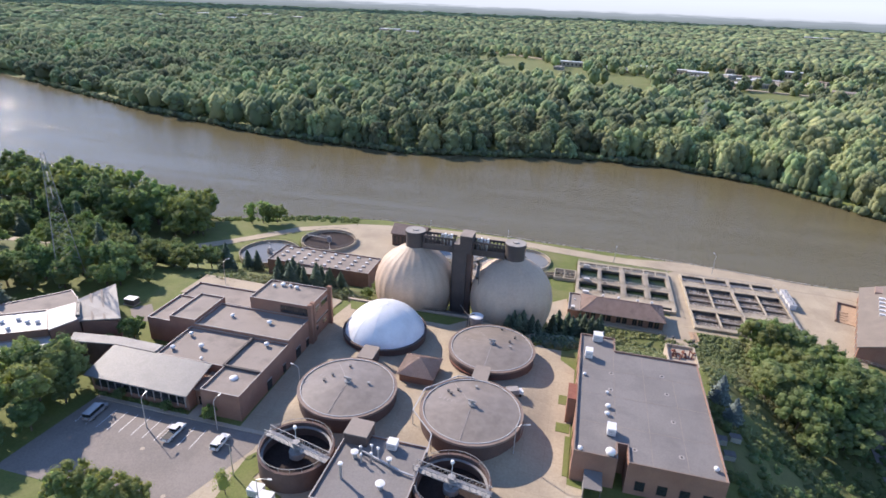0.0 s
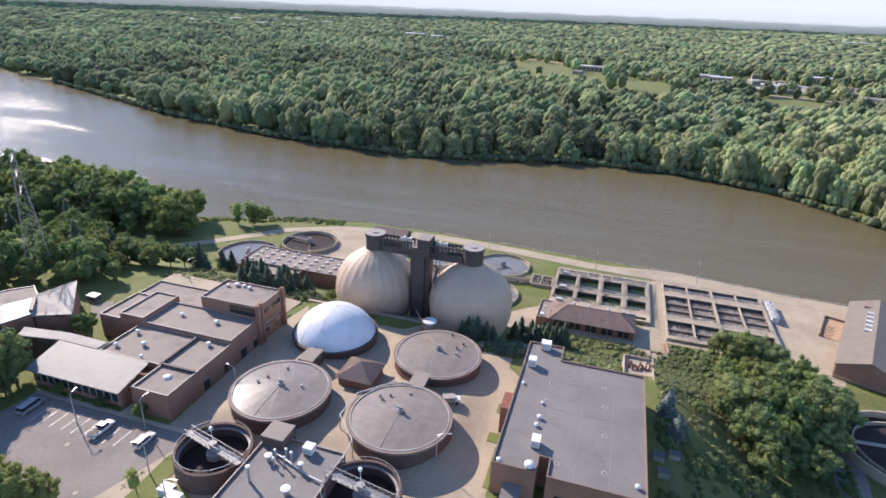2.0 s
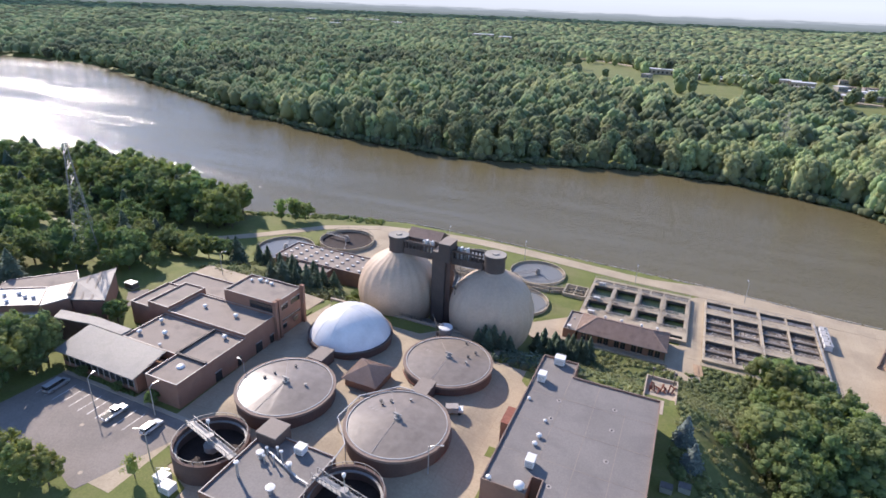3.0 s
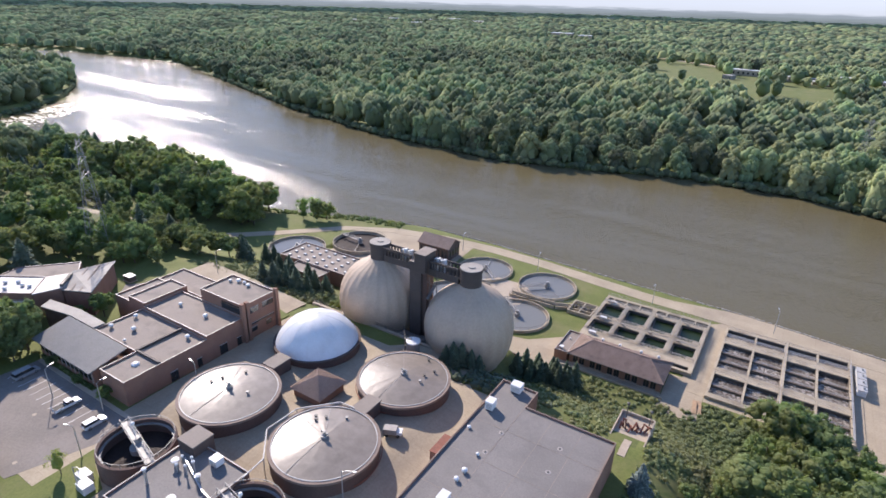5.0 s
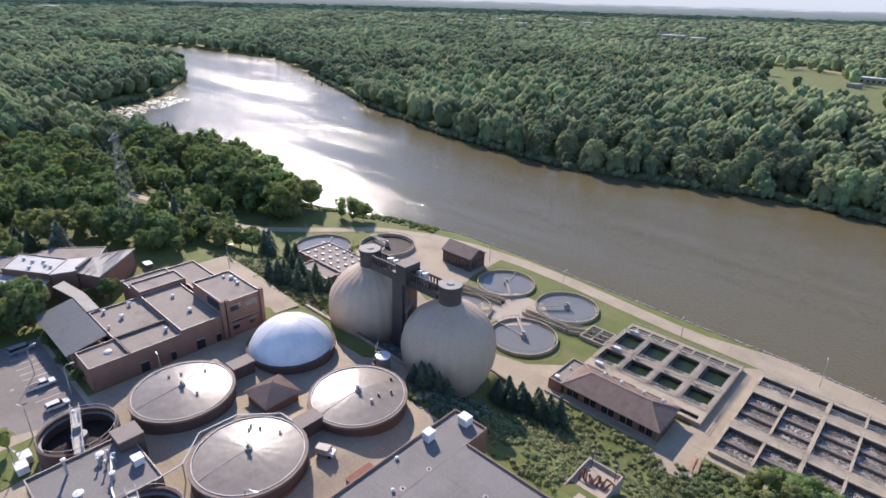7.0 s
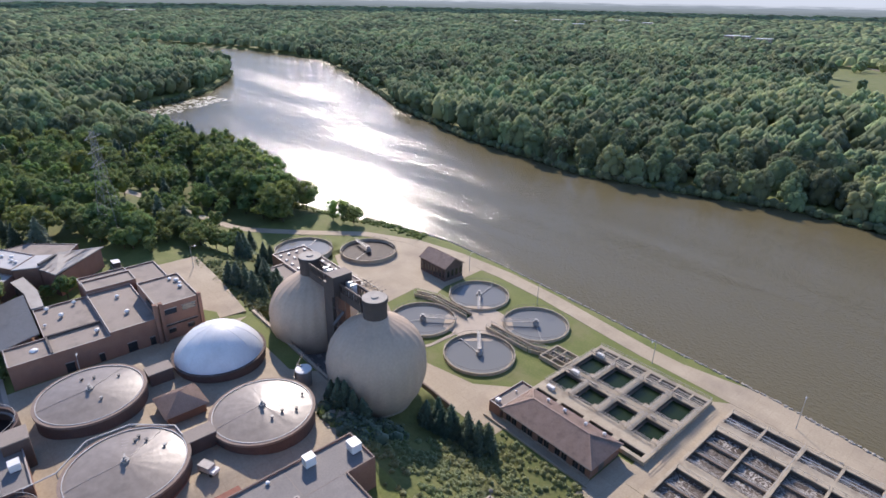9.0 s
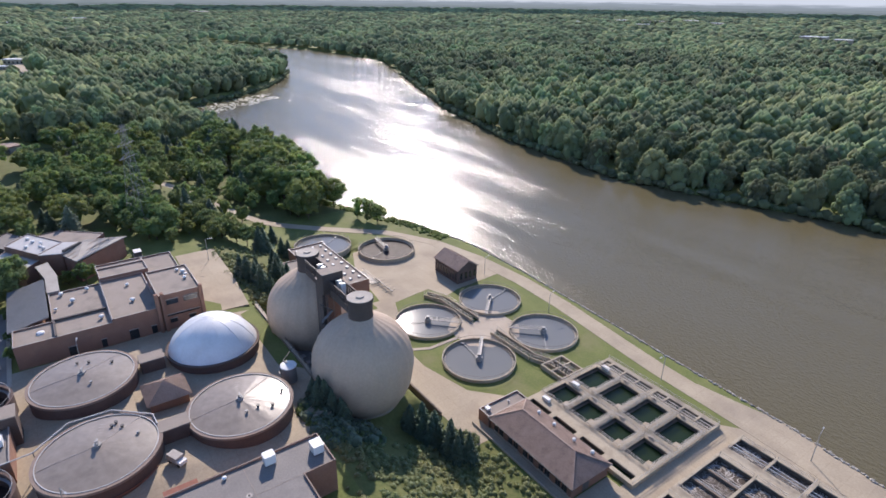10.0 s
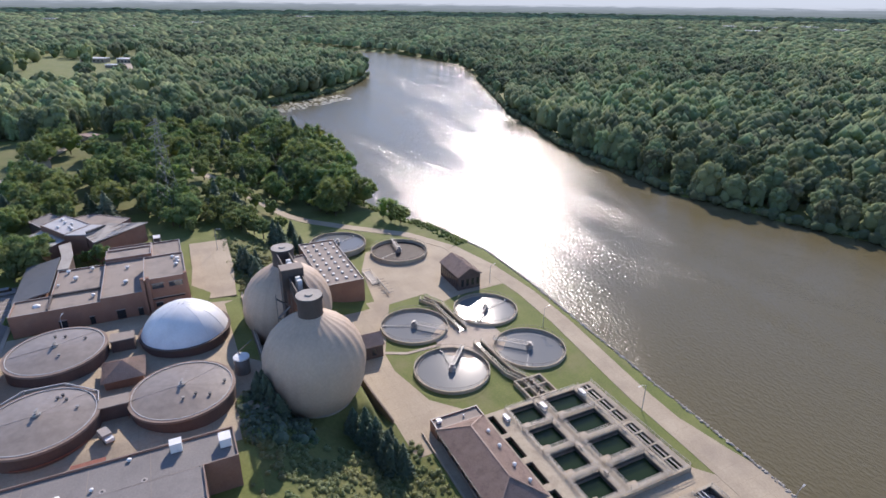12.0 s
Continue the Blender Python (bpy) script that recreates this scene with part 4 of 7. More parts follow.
def merge(pieces):
    V, F, o = [], [], 0
    for v, f in pieces:
        V.append(v); F.append(f + o); o += len(v)
    return np.concatenate(V), np.concatenate(F)


def crown_round(seed, h, r, clumps, per, size, lo=0.28, open_=0.0):
    """Crown of a broad-leaved tree: clumps spread over an uneven egg, gaps between them."""
    rng = np.random.default_rng(seed)
    out = []
    lobes = rng.normal(size=(4, 3)); lobes /= np.linalg.norm(lobes, axis=1)[:, None]
    for i in range(clumps):
        d = rng.normal(size=3); d[2] = abs(d[2]) * 1.15 - 0.35
        d /= np.linalg.norm(d)
        k = 1 + 0.22 * max((lobes @ d)) - 0.18 * rng.random()
        depth = rng.uniform(0.62, 0.95) * k
        zc = h * (lo + (1 - lo) * 0.48)
        c = np.array([d[0] * r * depth, d[1] * r * depth, zc + d[2] * h * (1 - lo) * 0.5 * depth])
        rc = r * rng.uniform(0.15, 0.29) * (46 / clumps) ** 0.3
        if rng.random() > open_:
            out.append(lump(rng, c, np.array([rc, rc, rc * 0.8]) * 0.86))
        out.append(leaves(rng, c, rc, per, size, 0.35, 0.45))
    out.append(lump(rng, np.array([0, 0, h * (lo + (1 - lo) * 0.42)]), np.array([r * 0.62, r * 0.62, h * (1 - lo) * 0.36])))
    return merge(out)


def crown_cone(seed, h, r, tiers, size):
    """Conifer: drooping jagged skirts of boughs that narrow to a tip, with sprays at their ends."""
    rng = np.random.default_rng(seed)
    out = []
    for i in range(tiers):
        f = i / tiers
        rr, z = r * (1 - f) ** 0.9 + 0.015, h * (0.05 + 0.93 * f)
        n = 9 + int(6 * (1 - f))
        tip = np.array([[0, 0, min(z + h * 1.9 / tiers, h)]])
        ang = np.sort(rng.uniform(0, 6.283, 2 * n))
        rad = rr * np.where(np.arange(2 * n) % 2, rng.uniform(0.5, 0.72, 2 * n), rng.uniform(0.85, 1.2, 2 * n))
        ring = np.stack([np.cos(ang) * rad, np.sin(ang) * rad, z - rad * 0.22 + rng.uniform(-0.01, 0.01, 2 * n)], -1)
        k = np.arange(2 * n)
        out.append((np.concatenate([tip, ring]), np.stack([0 * k, 1 + k, 1 + (k + 1) % (2 * n)], -1)))
        for j in range(0, 2 * n, 2):
            out.append(leaves(rng, ring[j] * [0.9, 0.9, 1], rr * 0.16, 3, size * (0.45 + 0.6 * (1 - f)), 0.3))
    return merge(out)


def mesh_of(name, vf, material):
    me = bpy.data.meshes.new(name)
    fill_mesh(me, vf[0], vf[1], 3, True)
    me.materials.append(material)
    return me


def trunk_mesh(seed, h, r):
    rng = random.Random(seed)
    bm = B()
    lathe(bm, [(r * 1.5, -0.4), (r, 0.5), (r * 0.8, h * 0.35), (r * 0.35, h * 0.75), (0, h * 0.85)], 8)
    for i in range(6):
        a, z = i * 1.05 + rng.random(), h * rng.uniform(0.25, 0.55)
        L = h * rng.uniform(0.2, 0.3)
        beam(bm, (0, 0, z), (math.cos(a) * L, math.sin(a) * L, z + L * 0.8), r * 0.45)
    return to_mesh("trunk", bm, M_BARK)


BROAD = [(mesh_of("crown", crown_round(11 + i, 1.0, 0.40 + 0.05 * (i % 3), 60, 28, 0.026, 0.16 + 0.05 * (i % 3)), (M_LEAF, M_LEAF2, M_LEAF)[i % 3]), trunk_mesh(i, 1.0, 0.02)) for i in range(6)]
WOODS = [(mesh_of("crown", crown_round(91 + i, 1.0, 0.36 + 0.05 * (i % 3), 40, 24, 0.030, 0.03 + 0.03 * (i % 3)), (M_LEAF, M_LEAF, M_LEAF2)[i % 3]), trunk_mesh(i, 1.0, 0.02)) for i in range(6)]
BROAD_BRIGHT = [(mesh_of("crown", crown_round(31 + i, 1.0, 0.46, 60, 28, 0.026, 0.12), M_LEAF2), trunk_mesh(i, 1.0, 0.02)) for i in range(2)]
CONI = [(mesh_of("crown", crown_cone(51 + i, 1.0, 0.27 + 0.045 * i, 14, 0.04), M_CONI), trunk_mesh(60 + i, 0.8, 0.016)) for i in range(3)]
SPRUCE = [(mesh_of("crown", crown_cone(71, 1.0, 0.36, 12, 0.045), M_BLUE), trunk_mesh(70, 0.8, 0.016))]
SPARSE = [(mesh_of("crown", crown_round(81 + i, 1.0, 0.34, 20, 22, 0.03, 0.2, 0.75), M_LEAF2), trunk_mesh(80 + i, 1.0, 0.014)) for i in range(2)]
tree_rng = random.Random(5)


def tree(x, y, h, kind, label, name="tree", wide=1.0, group="trees", z=None):
    i = tree_rng.randrange(len(kind))
    z = float(ground_z(x, y)) if z is None else z
    t = thing(name, (x, y, z), label, "tree", group, rz=tree_rng.uniform(0, 360))
    w = h * wide * tree_rng.uniform(0.92, 1.1)
    shared("trunk", kind[i][1], t, (0, 0, 0), 0, (h, h, h))
    shared("crown", kind[i][0], t, (0, 0, 0), 0, (w, w, h))
    return t


L_WOOD = "leafy green tree at the edge of the woods"
# single trees of the site
for x, y, h, k, lb in (
    (-121, 85, 9, BROAD, "dark green leafy tree beside the office wing"), (-108.5, 83, 11.5, BROAD, "dark green leafy tree beside the car park"),
    (-114, 80, 12, BROAD, "leafy tree shading the car park"), (-106.5, 74, 12.5, BROAD, "leafy tree shading the car park"), (-120, 70, 12, BROAD, "leafy tree shading the car park"),
    (-104.5, 62, 8, BROAD, "leafy tree at the corner of the car park"), (-112, 67, 12, BROAD, "leafy tree at the corner of the car park"),
    (-121, 61, 12, BROAD, "dark green leafy tree beside the car park"),
    (-106, 83.4, 12, WOODS, "tall dark green tree shading the car park"), (-103.5, 79, 8, WOODS, "dark green leafy tree at the car park edge"), (-109.5, 78, 11, WOODS, "dark green leafy tree shading the car park"), (-103, 70, 8, WOODS, "dark green leafy tree shading the car park"),
    (-79, 57, 8.5, BROAD_BRIGHT, "light green tree in the kerbed car park island"), (-72.5, 57.5, 8.0, BROAD_BRIGHT, "light green tree in the kerbed car park island"), (-68, 58.5, 6.5, BROAD_BRIGHT, "light green tree in the kerbed car park island"),
    (-55.5, 66.5, 5.5, SPARSE, "small thin-leaved tree on the grass verge"),
    (-106.6, 103.4, 7.5, BROAD, "leafy tree between two brick buildings"), (-110, 98.6, 4.5, BROAD_BRIGHT, "small tree between two brick buildings"),
    (-70.5, 83.6, 3.4, BROAD_BRIGHT, "small ornamental tree by the office entrance"), (-81, 82.8, 3.0, BROAD, "small shrub-like tree before the wing windows"), (-93, 83, 3.4, BROAD, "small shrub-like tree before the wing windows"),
    (38.6, 124.5, 7.5, SPRUCE, "blue-grey spruce beside the filter building"), (40.5, 118, 6.5, SPRUCE, "blue-grey spruce beside the filter building"),
    (-10.5, 141, 8.5, CONI, "dark conifer at the foot of a digester"), (-13, 140.8, 8, CONI, "dark conifer at the foot of a digester"), (-8, 141.6, 7.5, CONI, "dark conifer at the foot of a digester"),
    (-1, 161, 9.8, CONI, "dark conifer on the slope by the pump house"), (2, 162.5, 9.1, CONI, "dark conifer on the slope by the pump house"), (4.5, 162, 7.2, CONI, "dark conifer on the slope by the pump house"),
    (7, 163.5, 9.1, CONI, "dark conifer on the slope by the pump house"), (9.5, 164.5, 8.5, CONI, "dark conifer on the slope by the pump house"), (1.0, 159.5, 7.2, CONI, "dark conifer on the slope by the pump house"),
    (-14.5, 139.8, 6.5, CONI, "dark conifer at the foot of a digester"), (-11.5, 139.6, 7.5, CONI, "dark conifer at the foot of a digester"), (-6.5, 143, 6, CONI, "dark conifer at the foot of a digester"), (12, 165.2, 9.1, CONI, "dark conifer on the slope by the pump house"), (-2.5, 158.5, 7.8, CONI, "dark conifer on the slope by the pump house"), (5.5, 164.8, 8.5, CONI, "dark conifer on the slope by the pump house"),
    (3.4, 160.6, 8.5, CONI, "dark conifer on the slope by the pump house"), (8.6, 161.8, 8, CONI, "dark conifer on the slope by the pump house"), (11, 162.6, 8.5, CONI, "dark conifer on the slope by the pump house"),
    (-150, 131, 13, WOODS, "tall round leafy tree behind the brick hall"), (-142, 133.5, 13, WOODS, "tall round leafy tree behind the brick hall"), (-158, 125, 12, WOODS, "leafy tree behind the brick hall"), (-134, 129, 9, WOODS, "leafy tree beside the office block"), (-165, 118, 12, WOODS, "leafy tree behind the brick hall"), (-127, 133, 7, WOODS, "leafy bush beside the office block"),
    (-140, 141, 7, BROAD_BRIGHT, "small light green tree behind the office block"), (-133.5, 140.5, 5.5, BROAD_BRIGHT, "small light green tree behind the office block"), (-146, 146, 10, WOODS, "leafy tree in a dense clump behind the office block"), (-155, 145, 14, CONI, "tall dark pine behind the office block"), (-152, 150, 11, WOODS, "leafy tree in a dense clump near the lane"), (-148, 152.5, 12, CONI, "dark pine near the lane"),
    (-138, 149, 9.5, BROAD, "dark leafy tree in a clump near the lane"), (-134.5, 154, 10, WOODS, "dark leafy tree in a clump near the lane"), (-130, 151.5, 9, BROAD, "dark leafy tree in a clump near the lane"), (-127, 156, 9, WOODS, "dark leafy tree in a clump near the lane"), (-123.5, 159, 8.5, BROAD, "dark leafy tree in a clump near the lane"), (-140, 155, 10, CONI, "dark conifer near the lane"), (-119.5, 162.5, 11, CONI, "tall dark pine near the lane"), (-121.5, 165, 10, CONI, "tall dark pine near the lane"),
    (-97.5, 160.2, 9, CONI, "dark spruce beside the machine building"), (-94.5, 161, 8, CONI, "dark spruce beside the machine building"), (-91.5, 159.5, 9.5, CONI, "dark spruce beside the machine building"), (-88.5, 158, 8, CONI, "dark spruce beside the machine building"),
    (-80, 157.6, 8.5, CONI, "dark spruce beside the machine building"), (-76.5, 156.5, 8, CONI, "dark spruce beside the machine building"), (-83, 160, 9, CONI, "dark spruce beside the machine building"), (-73.5, 158.5, 7, CONI, "dark spruce beside the machine building"),
    (-90, 146.5, 8, CONI, "dark spruce behind the office yard"), (-86, 147.5, 9, CONI, "dark spruce behind the office yard"), (-82, 149, 8.5, CONI, "dark spruce behind the office yard"), (-78, 149.5, 9, CONI, "dark spruce behind the office yard"), (-75, 151.5, 7.5, CONI, "dark spruce behind the office yard"), (-88, 151, 8, CONI, "dark spruce behind the office yard"),
    (-116, 170, 8.5, CONI, "dark spruce near the clarifier"), (-113, 171.5, 8.5, CONI, "dark spruce near the clarifier"), (-133, 172, 8, CONI, "dark spruce near the lane"),
    (-161.0, 195.0, 11, WOODS, "broad light green tree beside the lane"), (-156.0, 198.0, 10, BROAD_BRIGHT, "broad light green tree beside the lane"), (-166.0, 193.0, 10, BROAD_BRIGHT, "broad light green tree beside the lane"), (-160.0, 200.0, 9, WOODS, "broad leafy tree beside the lane"), (-145.4, 219.0, 10, SPARSE, "slender young tree on the river edge"), (-140.4, 221.0, 11, SPARSE, "slender young tree on the river edge"), (-137.9, 222.0, 9, SPARSE, "slender young tree on the river edge"), (-134.4, 223.5, 9.5, BROAD_BRIGHT, "light green young tree on the river edge"), (-144.4, 218.0, 4, BROAD, "small leafy tree on the river edge"), (-137.4, 220.0, 4, WOODS, "small leafy bush on the river edge"),
    (-58, 146.5, 4.5, BROAD_BRIGHT, "light green bush beside a digester"), (-62, 150, 5, BROAD_BRIGHT, "light green bush beside a digester"), (-63, 156, 4.5, BROAD, "leafy bush beside a digester"), (-61, 161, 5, BROAD, "leafy bush beside a digester"),
):
    tree(x, y, h, k, lb)
# grove on the bank east of the filter building
for x, y, h in ((61, 172, 12), (66, 175, 13), (71, 171, 13), (76, 167, 12), (58, 160, 10), (64, 163, 13), (70, 160, 14), (77, 159, 13), (81, 153, 12), (59, 151, 12), (65, 152, 14), (72, 150, 15), (78, 146, 13), (57, 141, 12), (63, 142, 13), (69, 141, 14), (75, 139, 12), (60, 132, 12), (66, 133, 12), (71, 131, 11), (62, 124, 9), (55, 148, 6), (47, 131, 4.5), (53, 137, 6.5), (60, 168, 9)):
    tree(x, y, h * tree_rng.uniform(0.72, 1.12), (BROAD, BROAD_BRIGHT, WOODS, BROAD_BRIGHT)[int(x * 7 + y) % 4], "leafy tree in the dense grove on the slope", group="grove", wide=tree_rng.uniform(0.85, 1.3))
FIELDS = [(-165, 1085, 75, 150), (-75, 940, 75, 150), (-60, 845, 60, 100), (15, 840, 65, 95), (35, 735, 50, 80), (95, 890, 75, 60), (195, 735, 45, 85), (330, 790, 80, 60), (-690, 45, 105, 80), (-835, 40, 115, 90), (-470, 122, 26, 9), (-385, 95, 26, 9), (-330, 86, 26, 9)]
THIN = [(120, 960, 190, 90), (300, 870, 170, 150), (380, 1050, 260, 120), (-980, 60, 160, 120), (-1500, 2200, 420, 160), (-560, 1640, 200, 120)]
CLEARINGS = [(-318, 86, 30, 7), (-262, 84, 26, 9), (-225, 82, 14, 7), (-183, 140, 12, 7), (-190, 100, 9, 6)]
# woods west of the site
wood_rng = random.Random(9)
taken = []
for i in range(1500):
    x, y = wood_rng.uniform(-330, -118), wood_rng.uniform(60, 228)
    edge = np.interp(y, [60, 84, 120, 132, 150, 172, 185, 205, 228], [-132, -150, -152, -118, -119, -140, -158, -163, -168])
    lane = np.interp(x, [-300, -240, -196, -163, -140, -120], [95, 128, 157, 176, 198, 220])
    if x > edge or abs(y - lane) < (7 if x < -170 else 9) or float(bank_dist(x, y)) < 3.5:
        continue
    if x > -158 and 151 < y < lane and wood_rng.random() > 0.12:
        continue
    if any(((x - fx) / fa) ** 2 + ((y - fy) / fb) ** 2 < 1 for fx, fy, fa, fb in CLEARINGS):
        continue
    if -178 < x and y > lane and y < lane + 22 or -212 < x and y > lane and y < lane + 13 or any((x - a) ** 2 + (y - b) ** 2 < 50 for a, b in taken):
        continue
    if len(taken) > 255:
        break
    taken.append((x, y))
    q = wood_rng.random()
    k = CONI if q < 0.12 else BROAD_BRIGHT if q < 0.26 else WOODS
    tree(x, y, wood_rng.uniform(14.5, 20) if y > 192 else wood_rng.uniform(6, 9) if x > -160 and y > 140 else wood_rng.uniform(8, 14), k, L_WOOD if k is not CONI else "dark conifer among the leafy trees of the woods", group="west woods", wide=1.05 if k is not CONI else 1)


# ---- far woods ----


def crown_variants(seed, clumps, level, per):
    """Ten uneven crowns of height 1 and width about 1: a body, clumps over its top and, near by, leaf sprays."""
    rng = np.random.default_rng(seed)
    out = []
    for k in range(10):
        pieces = [lump(rng, np.array([0, 0, 0.5]), np.array([0.41, 0.41, 0.44]) * (1 if per else 1.08), level)]
        lean = rng.uniform(-0.06, 0.06, 2)
        for i in range(clumps):
            a, th = i * 2.4 + rng.uniform(-0.5, 0.5), 1.35 * math.sqrt((i + 0.3) / clumps)
            c = np.array([0.36 * math.sin(th) * math.cos(a) + lean[0], 0.36 * math.sin(th) * math.sin(a) + lean[1], 0.52 + 0.40 * math.cos(th) * rng.uniform(0.85, 1.12)])
            rc = rng.uniform(0.14, 0.22) * (1.35 if per == 0 else 1)
            pieces.append(lump(rng, c, np.array([rc, rc, rc * 0.9]) * (0.9 if per else 1), 1 if per else 0))
            if per:
                pieces.append(leaves(rng, c, rc, per, 0.042, 0.4, 0.6))
        if per:
            for i in range(5):
                a = i * 1.26 + rng.uniform(0, 1)
                pieces.append(lump(rng, np.array([0.3 * math.cos(a), 0.3 * math.sin(a), 0.26]), np.array([0.18, 0.18, 0.24]), 1))
                pieces.append(leaves(rng, np.array([0.3 * math.cos(a), 0.3 * math.sin(a), 0.26]), 0.2, 6, 0.05, 0.2))
        out.append(merge(pieces))
    return out


def dome_variants(seed):
    """Ten plain low-cost crowns for the distance: a tip and two uneven rings of five."""
    rng = np.random.default_rng(seed)
    out = []
    for k in range(10):
        a = np.arange(5) * 1.2566 + rng.uniform(-0.3, 0.3, 5)
        r1, r2 = rng.uniform(0.3, 0.42, 5), rng.uniform(0.42, 0.54, 5)
        v = np.concatenate([[[rng.uniform(-0.1, 0.1), rng.uniform(-0.1, 0.1), rng.uniform(0.95, 1.05)]], np.stack([r1 * np.cos(a), r1 * np.sin(a), rng.uniform(0.7, 0.88, 5)], -1), np.stack([r2 * np.cos(a), r2 * np.sin(a), rng.uniform(0.25, 0.4, 5)], -1)])
        f = []
        for i in range(5):
            j = (i + 1) % 5
            f += [(0, 1 + i, 1 + j), (1 + i, 6 + i, 6 + j), (1 + i, 6 + j, 1 + j)]
        out.append((v, np.array(f)))
    return out


def woods(name, d0, d1, factor, least, variants, label, seed, scrub=False, reach=(-116, 32), tall=1.0):
    """Canopy of many single crowns, spaced wider with distance, joined in one mesh."""
    rng = np.random.default_rng(seed)
    P = []
    d = d0
    while d < d1:
        s = max(least, factor * d)
        n = int(radians(reach[1] - reach[0]) * d / s)
        a = radians(reach[0]) + (np.arange(n) + rng.uniform(-0.6, 0.6, n)) * s / d
        dd = d + rng.uniform(-0.75, 0.75, n) * s
        P.append(np.stack([50 + dd * np.sin(a), 60 + dd * np.cos(a), np.full(n, s)], -1))
        d += s * 0.95
    x, y, s = np.concatenate(P).T
    b = np.minimum(bank_dist(x, y), np.minimum(bank_dist(x - 6, y), bank_dist(x + 6, y)))
    keep = ~((x > -330) & (y < 232)) & ~((x < -330) & (y < 60 - 0.3 * (100 - x))) & (abs(x) < 4800) & (y < 4800)
    keep &= b > np.where(s < 14, 2.5, s * 0.5)
    for fx, fy, fa, fb in FIELDS:
        keep &= (((x - fx) / fa) ** 2 + ((y - fy) / fb) ** 2 > 1) | (rng.random(len(x)) < 0.05)
    for fx, fy, fa, fb in THIN:
        keep &= (((x - fx) / fa) ** 2 + ((y - fy) / fb) ** 2 > 1) | (rng.random(len(x)) < 0.25)
    x, y, s = x[keep], y[keep], s[keep]
    n = len(x)
    big = rng.random(n) ** 1.6
    patch = wobble(x, y, 0.013)
    h = (13.0 + 8.5 * big + 2.5 * patch + rng.uniform(-1.8, 1.8, n)) * tall
    w = s * (0.92 + 0.55 * big) * rng.uniform(0.9, 1.15, n)
    z = ground_z(x, y) - 0.8
    tint = 0.5 + 0.5 * np.clip(0.5 * wobble(x, y, 0.011) + 0.3 * wobble(x, y, 0.037) + rng.normal(0, 0.36, n), -1, 1)
    turn, kind = rng.uniform(0, 6.283, n), rng.integers(10, size=n)
    V, F, T, o = [], [], [], 0
    for k in range(10):
        i = np.flatnonzero(kind == k)
        v, f = variants[k]
        c_, s_ = (np.cos(turn[i]) * w[i])[:, None], (np.sin(turn[i]) * w[i])[:, None]
        V.append(np.stack([v[:, 0] * c_ - v[:, 1] * s_ + x[i, None], v[:, 0] * s_ + v[:, 1] * c_ + y[i, None], v[:, 2] * h[i, None] + z[i, None]], -1).reshape(-1, 3))
        T.append(np.repeat(tint[i], len(v)))
        F.append((f[None] + (o + np.arange(len(i)) * len(v))[:, None, None]).reshape(-1, 3))
        o += len(i) * len(v)
    if scrub:       # bushes that overhang the far bank and the bay
        line = [(q, np.interp(q, *zip(*FAR)) + rng.uniform(-0.5, 4)) for q in np.arange(-640, 210, 2.4)]
        bay = [(-745, 420), (-650, 368), (-592, 330), (-556, 285), (-502, 208), (-440, 209), (-379, 211)]
        for (ax, ay), (bx_, by_) in zip(bay, bay[1:]):
            line += [(ax + (bx_ - ax) * f_ - rng.uniform(0, 4), ay + (by_ - ay) * f_ - rng.uniform(0, 2)) for f_ in np.arange(0, 1, 2.6 / math.dist((ax, ay), (bx_, by_)))]
        for qx_, qy_ in line:
            r = rng.uniform(1.4, 3.4)
            c = np.array([qx_, qy_, Z_WATER + r * 0.65 + 0.5])
            for v, f in (lump(rng, c, np.array([r, r, r * 0.9]), 1), leaves(rng, c, r, 8, 0.6)):
                V.append(v); T.append(np.full(len(v), rng.uniform(0.0, 0.4))); F.append(f + o); o += len(v)
    me = bpy.data.meshes.new(name)
    fill_mesh(me, np.concatenate(V), np.concatenate(F), 3, True)
    me.attributes.new("tint", "FLOAT", "POINT").data.foreach_set("value", np.concatenate(T).astype(np.float32))
    me.materials.append(M_FOREST)
    return tagged(new(name, me), label, "forest", kind="stuff")


woods("river_woods", 280, 440, 0, 10.2, crown_variants(21, 11, 1, 12), "dense green woods along the far river bank", 21, True)
woods("middle_woods", 440, 1150, 0.0, 12.8, crown_variants(22, 7, 1, 0), "dense green woods beyond the river", 22)
woods("far_woods", 1150, 4650, 0.0112, 12.0, dome_variants(23), "wooded plain reaching the horizon", 23)


# ---- details of the tanks ----
def railing(parent, pts, h=1.05, gap=2.2, material=None, name="railing", closed=False, w=0.07):
    """Posts and two rails along a line of points (x, y, z)."""
    bm = B()
    pts = list(pts) + ([pts[0]] if closed else [])
    for p, q in zip(pts, pts[1:]):
        L = math.dist(p, q)
        n = max(1, round(L / gap))
        for i in range(n + 1):
            c = [p[k] + (q[k] - p[k]) * i / n for k in range(3)]
            beam(bm, c, (c[0], c[1], c[2] + h), w)
        for zz in (h, h * 0.55):
            beam(bm, (p[0], p[1], p[2] + zz), (q[0], q[1], q[2] + zz), w)
    return part(name, bm, material or M_RAIL, parent)


